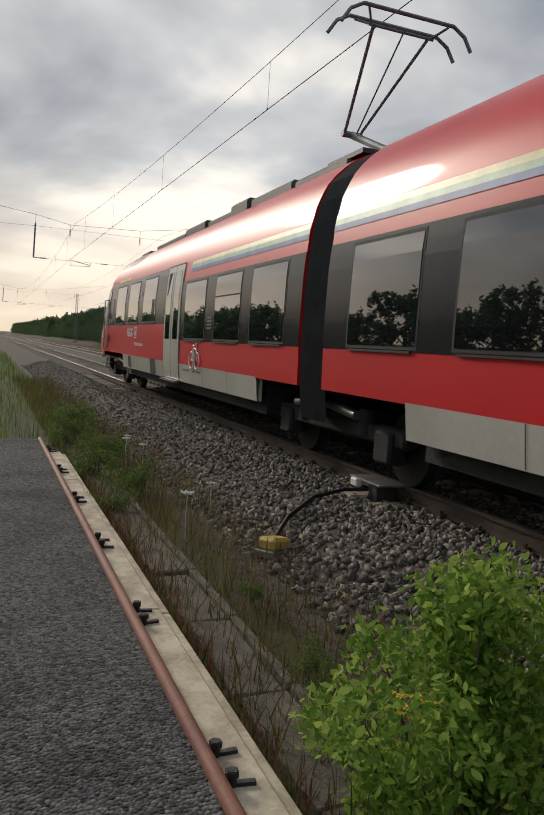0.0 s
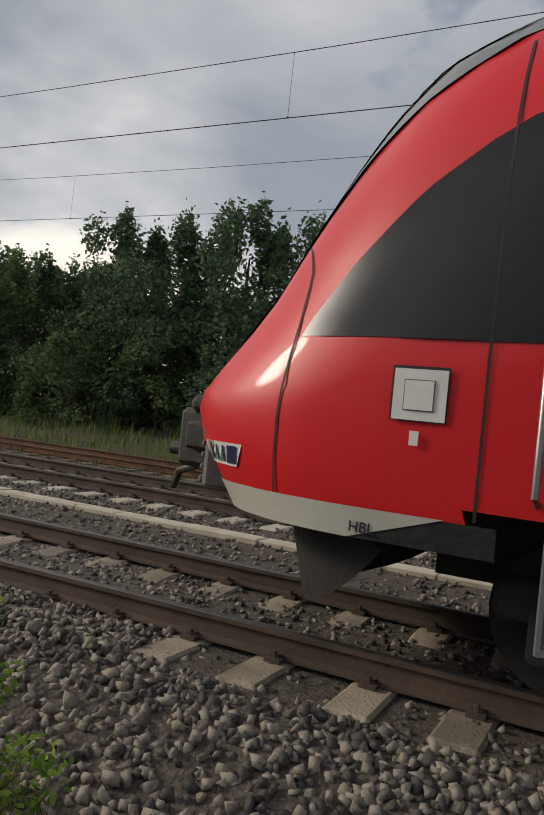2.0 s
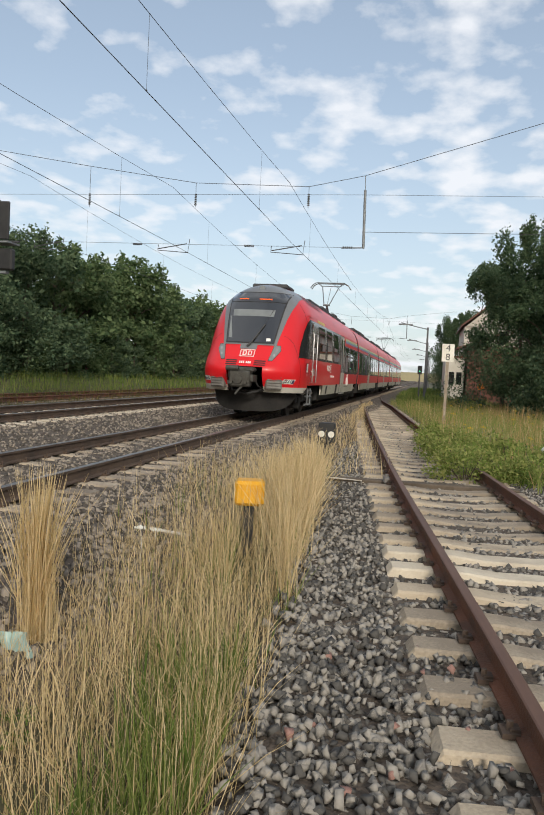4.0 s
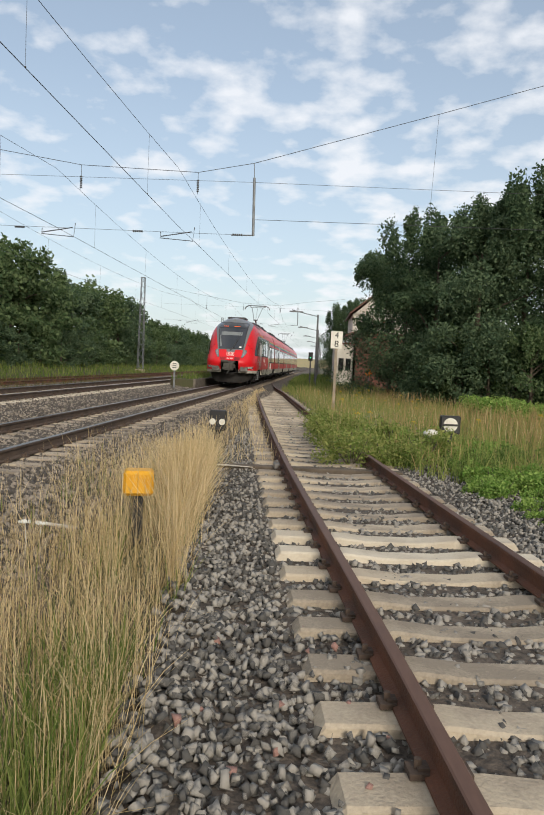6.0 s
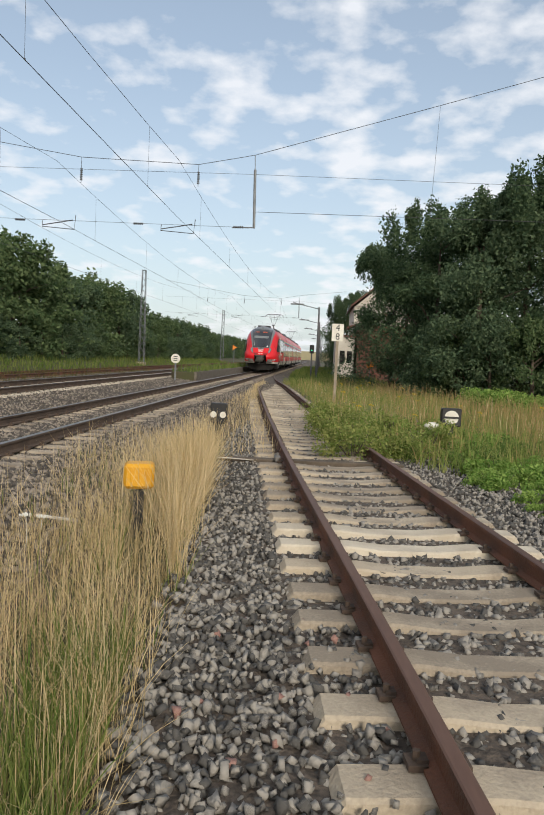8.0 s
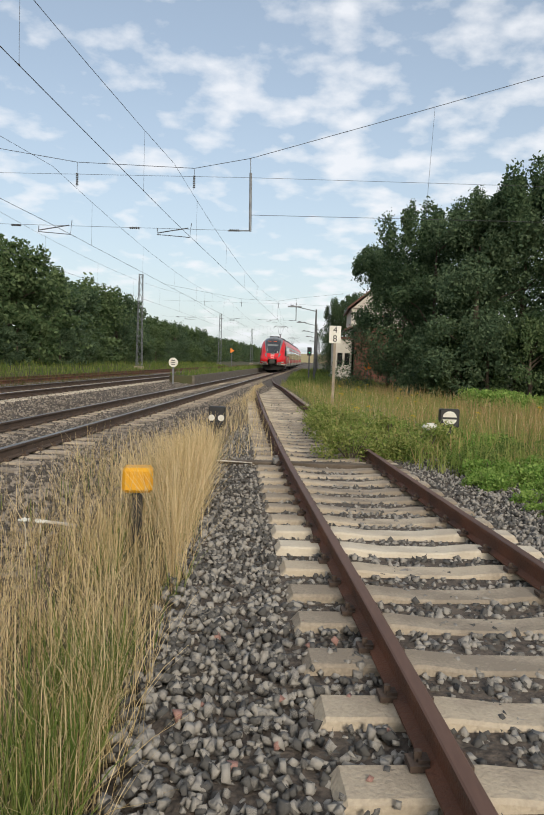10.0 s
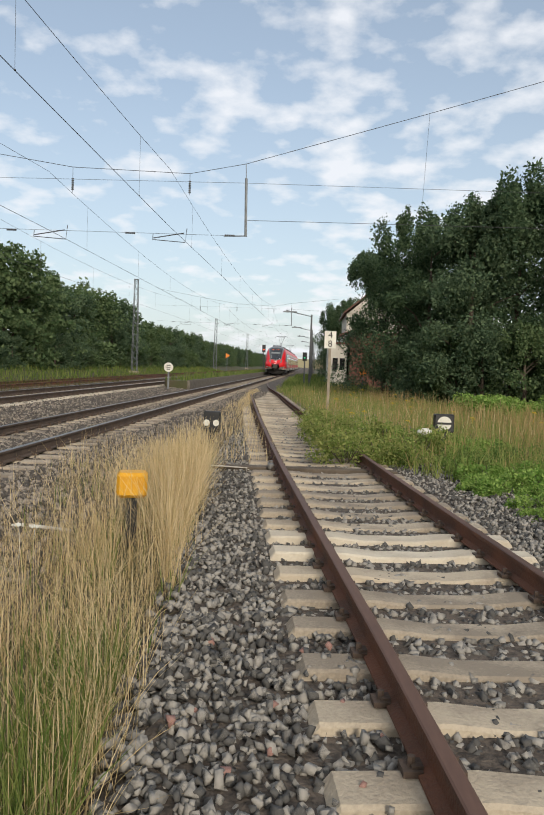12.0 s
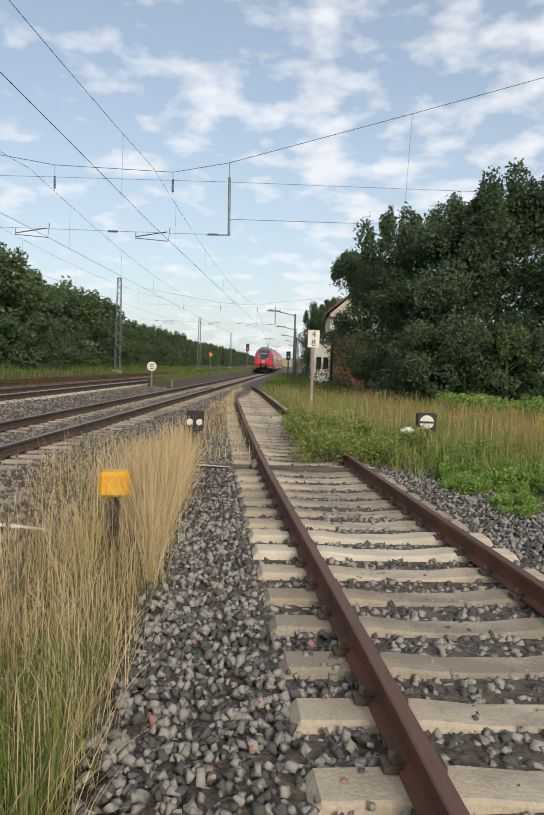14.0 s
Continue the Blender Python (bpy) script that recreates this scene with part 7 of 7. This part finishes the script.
def lamp_posts():
    for k, (y, x) in enumerate(((60, 4.75), (84, 4.8), (108, 4.9), (132, 5.1), (160, 5.4))):
        ob = thing("platform_lamp", "grey platform lamp post with a long flat arm", "street lamp", "platform lamps", m=pose(x, y, -0.45))
        bm = bmesh.new()
        tube(bm, [(0, 0, 0), (0, 0, 5.9)], [0.10, 0.07], 10)
        part("post", bm, M["mast"], ob)
        bm = bmesh.new()
        tube(bm, [(0, 0, 5.75), (-1.0, 0, 5.95), (-2.1, 0, 6.2)], 0.04, 6)
        box(bm, -2.3, -1.2, -0.12, 0.12, 5.98, 6.08, 0.02, m=Matrix.Translation((-0.0, 0, 0.05)))
        part("arm", bm, M["galv"], ob)
    ob = thing("speed_post", "dark relay cabinet post beside the track with green light", "signal", m=pose(4.3, 62, -0.45))
    part("post", tube(bmesh.new(), [(0, 0, 0), (0, 0, 2.8)], 0.06, 8), M["mast"], ob)
    part("lamp_housing", box(bmesh.new(), -0.18, 0.18, -0.1, 0.1, 2.2, 2.9, 0.02), M["black"], ob)
    part("green_lamp", cyl(bmesh.new(), (0, -0.11, 2.45), (0, 1, 0), 0.05, 0.02, 16), glow_mat("green_signal_light", (0.05, 0.75, 0.35), 0.8), ob)
    ob = thing("exit_signal", "slim platform-end signal with red light", "signal", m=pose(-2.2, 108, 0.2))
    part("post", tube(bmesh.new(), [(0, 0, 0), (0, 0, 3.4)], 0.07, 8), M["mast"], ob)
    part("lamp_housing", box(bmesh.new(), -0.25, 0.25, -0.1, 0.1, 2.9, 4.0, 0.03), M["black"], ob)
    part("red_lamp", cyl(bmesh.new(), (0, -0.11, 3.3), (0, 1, 0), 0.1, 0.02, 16), glow_mat("red_signal_light", (0.9, 0.06, 0.03), 1.5), ob)
    ob = thing("warning_board", "orange triangular warning board on a post", "sign", m=pose(-7.2, 105, 0))
    part("post", tube(bmesh.new(), [(0, 0, -0.3), (0, 0, 2.2)], 0.05, 6), M["galv"], ob)
    bm = bmesh.new()
    cyl(bm, (0, -0.05, 2.4), (0, 1, 0), 0.42, 0.02, 3)
    part("plate", bm, M["orange"], ob)
    ob = thing("orange_sign", "round orange sign on a short post in the meadow", "sign", m=pose(8.9, 58, -0.45))
    part("post", tube(bmesh.new(), [(0, 0, -0.1), (0, 0, 1.3)], 0.04, 6), M["mast"], ob)
    part("plate", cyl(bmesh.new(), (0, -0.05, 1.45), (0, 1, 0), 0.28, 0.02, 20), M["orange"], ob)


lamp_posts()


# ---- clutter ----
def clutter():
    ob = thing("broken_frame", "broken white wooden frame lying on the ballast", "scrap wood", m=pose(2.5, 3.4, -0.40))
    for a, b in (((-0.22, -0.47, 0.12), (-0.04, 0.1, 0.07)), ((-0.18, 0.0, 0.11), (0.19, -0.18, -0.0)), ((-0.12, 0.17, 0.09), (0.25, 0.02, -0.02)), ((0.18, -0.18, 0.0), (0.15, 0.08, 0.01)), ((0.19, -0.14, -0.0), (0.43, 0.14, -0.04)), ((0.16, -0.39, 0.01), (0.19, -0.16, -0.0))):
        va, vb = Vector(a), Vector(b)
        d = vb - va
        bm = bmesh.new()
        box(bm, -0.022, 0.022, 0, d.length, -0.012, 0.012, 0.003)
        p = part("slat", bm, M["whitewood"], ob)
        p.matrix_basis = Matrix.Translation(va) @ d.to_track_quat('Y', 'Z').to_matrix().to_4x4()
    bm = bmesh.new()
    box(bm, -0.2, 0.2, -0.02, 0.02, 0, 0.02, 0.003)
    tagged(part("loose_slat", bm, M["whitewood"]), "loose white wooden slat in the dry grass", "scrap wood").matrix_basis = pose(2.58, 7.26, -0.28, 0, 4, -3)
    bm = bmesh.new()
    grid(bm, lambda i, j: (0.16 * (i - 0.5) + 0.03 * math.sin(5 * j), 0.03 * math.sin(6 * i), 0.20 * j), 6, 6)
    tagged(part("plastic_scrap", bm, M["plasticblue"], smooth=50), "crumpled pale teal plastic scrap at the grass tuft", "litter").matrix_basis = pose(2.62, 4.5, -0.50, -25, 8, 30)
    bm = bmesh.new()
    box(bm, -0.03, 0.03, -0.02, 0.02, 0, 0.09, 0.012)
    tagged(part("red_scrap", bm, M["redplastic"]), "small red plastic scrap on the ballast", "litter").matrix_basis = pose(2.50, 3.80, -0.40, 20, 25, 10)
    # yellow sensor with its cable and a bracket on the rail
    ob = thing("cable_box", "weathered yellow cable box lying on the ballast foot", "junction box", m=pose(2.62, -5.87, -0.46, 5, -6, 25))
    part("cover", box(bmesh.new(), -0.12, 0.12, -0.10, 0.10, 0.06, 0.18, 0.03), M["oldyellow"], ob)
    part("base", box(bmesh.new(), -0.14, 0.14, -0.12, 0.12, 0.0, 0.07, 0.01), M["padgrey"], ob)
    bm = bmesh.new()
    pts = [(2.60, -5.95, -0.33), (2.25, -6.45, -0.24), (1.8, -6.85, -0.14), (1.35, -7.05, -0.11), (0.95, -7.0, -0.10)]
    sm = []
    for k in range(17):
        t = k / 4
        i = min(int(t), 3)
        a, b = Vector(pts[i]), Vector(pts[i + 1])
        sm.append(tuple(a.lerp(b, t - i)))
    tube(bm, sm, 0.022, 8)
    tagged(part("sensor_cable", bm, M["cable"], smooth=60), "thick black cable lying across the ballast", "cable")
    ob = thing("rail_sensor", "flat metal axle counter bracket at the rail with pale block", "track sensor", m=pose(0.98, -7.0, 0))
    part("plate", box(bmesh.new(), -0.16, 0.16, -0.35, 0.32, -0.02, 0.0, 0.004), M["padgrey"], ob)
    part("bracket", box(bmesh.new(), -0.1, 0.12, 0.02, 0.2, -0.24, -0.02, 0.01), M["castiron"], ob)
    part("block", box(bmesh.new(), 0.14, 0.22, -0.22, -0.08, -0.09, 0.0, 0.012), M["letter"], ob, "pale plastic block")
    # dry twigs
    bm = bmesh.new()
    for x, y, a in ((2.5, -4.6, 0.4), (2.3, -4.2, 1.9), (2.75, -3.9, 2.6), (2.0, 0.5, 0.7), (2.1, 1.0, 1.2), (2.2, -0.6, 2.0)):
        d = Vector((math.cos(a), math.sin(a), 0.5)) * 0.28
        p = Vector((x, y, -0.42))
        tube(bm, [p, p + d * 0.5 + Vector((0.03, 0, 0.05)), p + d], 0.004, 4)
    tagged(part("dry_twigs", bm, M["straw"]), "thin dry twigs sticking out of the stones", "twigs", kind="stuff")


clutter()


def siding_timber():
    """Dark timber across the siding where the weeds begin, and scraps beside it."""
    bm = bmesh.new()
    box(bm, -1.75, 1.35, -0.11, 0.11, -0.12, 0.05, 0.015)
    tagged(part("crossing_timber", bm, M["bark"]), "dark weathered timber lying across the siding", "timber").matrix_basis = pose(5.02, 12.35, -0.36, 0, 0, 4)
    r = random.Random(33)
    for k in range(5):
        bm = bmesh.new()
        box(bm, -0.22, 0.22, -0.012, 0.012, 0, 0.014, 0.003)
        tagged(part("grey_stick", bm, M["whitewood"]), "bleached grey stick lying beside the siding", "stick", "bleached sticks").matrix_basis = pose(
            3.75 + r.uniform(-0.35, 0.35), 12.1 + r.uniform(-0.25, 0.3), -0.355 + 0.012 * k, 0, r.uniform(-3, 3), r.uniform(-12, 12))
    bm = bmesh.new()
    box(bm, -0.05, 0.05, -0.16, 0.16, 0, 0.09, 0.02)
    cyl(bm, (0, 0.05, 0.1), (0, 0, 1), 0.03, 0.05, 8)
    tagged(part("rail_joint_block", bm, M["padgrey"]), "pale grey metal block at the rail joint", "rail joint").matrix_basis = pose(4.36, 12.2, -0.33, 0, 0, 6)


siding_timber()


def distance():
    bm = bmesh.new()
    box(bm, -500, 500, 600, 610, -1, 7)
    tagged(part("backdrop_field", bm, M["field"]), "far ochre field on the horizon", "backdrop", kind="structure")


distance()


def cable_trough():
    """Row of pale concrete trough covers between the main tracks."""
    ob = thing("cable_trough", "pale concrete cable trough between the main tracks", "cable trough", m=pose(-2.5, 0, -0.11))
    me = finish(box(bmesh.new(), -0.14, 0.14, -0.495, 0.495, -0.06, 0.035, 0.008), "trough_cover", M["palecon"])
    r = random.Random(21)
    for k in range(26):
        put_piece("trough_cover", me, ob, pose(r.uniform(-0.015, 0.015), 1.9 - k, r.uniform(0, 0.015), 0, 0, r.uniform(-0.8, 0.8)))


cable_trough()


# ---- what moves ----
def motions():
    rows = [(0.0, -25.72), (0.5, -20.08), (1.0, -14.42), (1.5, -8.75), (1.8, -5.15), (2.0, -2.62), (2.1, -1.56), (2.3, 0.64), (2.5, 3.05), (2.7, 5.37), (3.0, 8.7), (3.3, 12.1), (3.6, 15.6),
            (4.0, 20.1), (5.0, 31.0), (6.5, 46.6), (7.5, 57.0), (10.0, 82.0), (11.0, 91.0), (12.5, 102.5), (14.0, 112.0)]
    walk(train, [(t, pose(0, y, 0)) for t, y in rows])


motions()
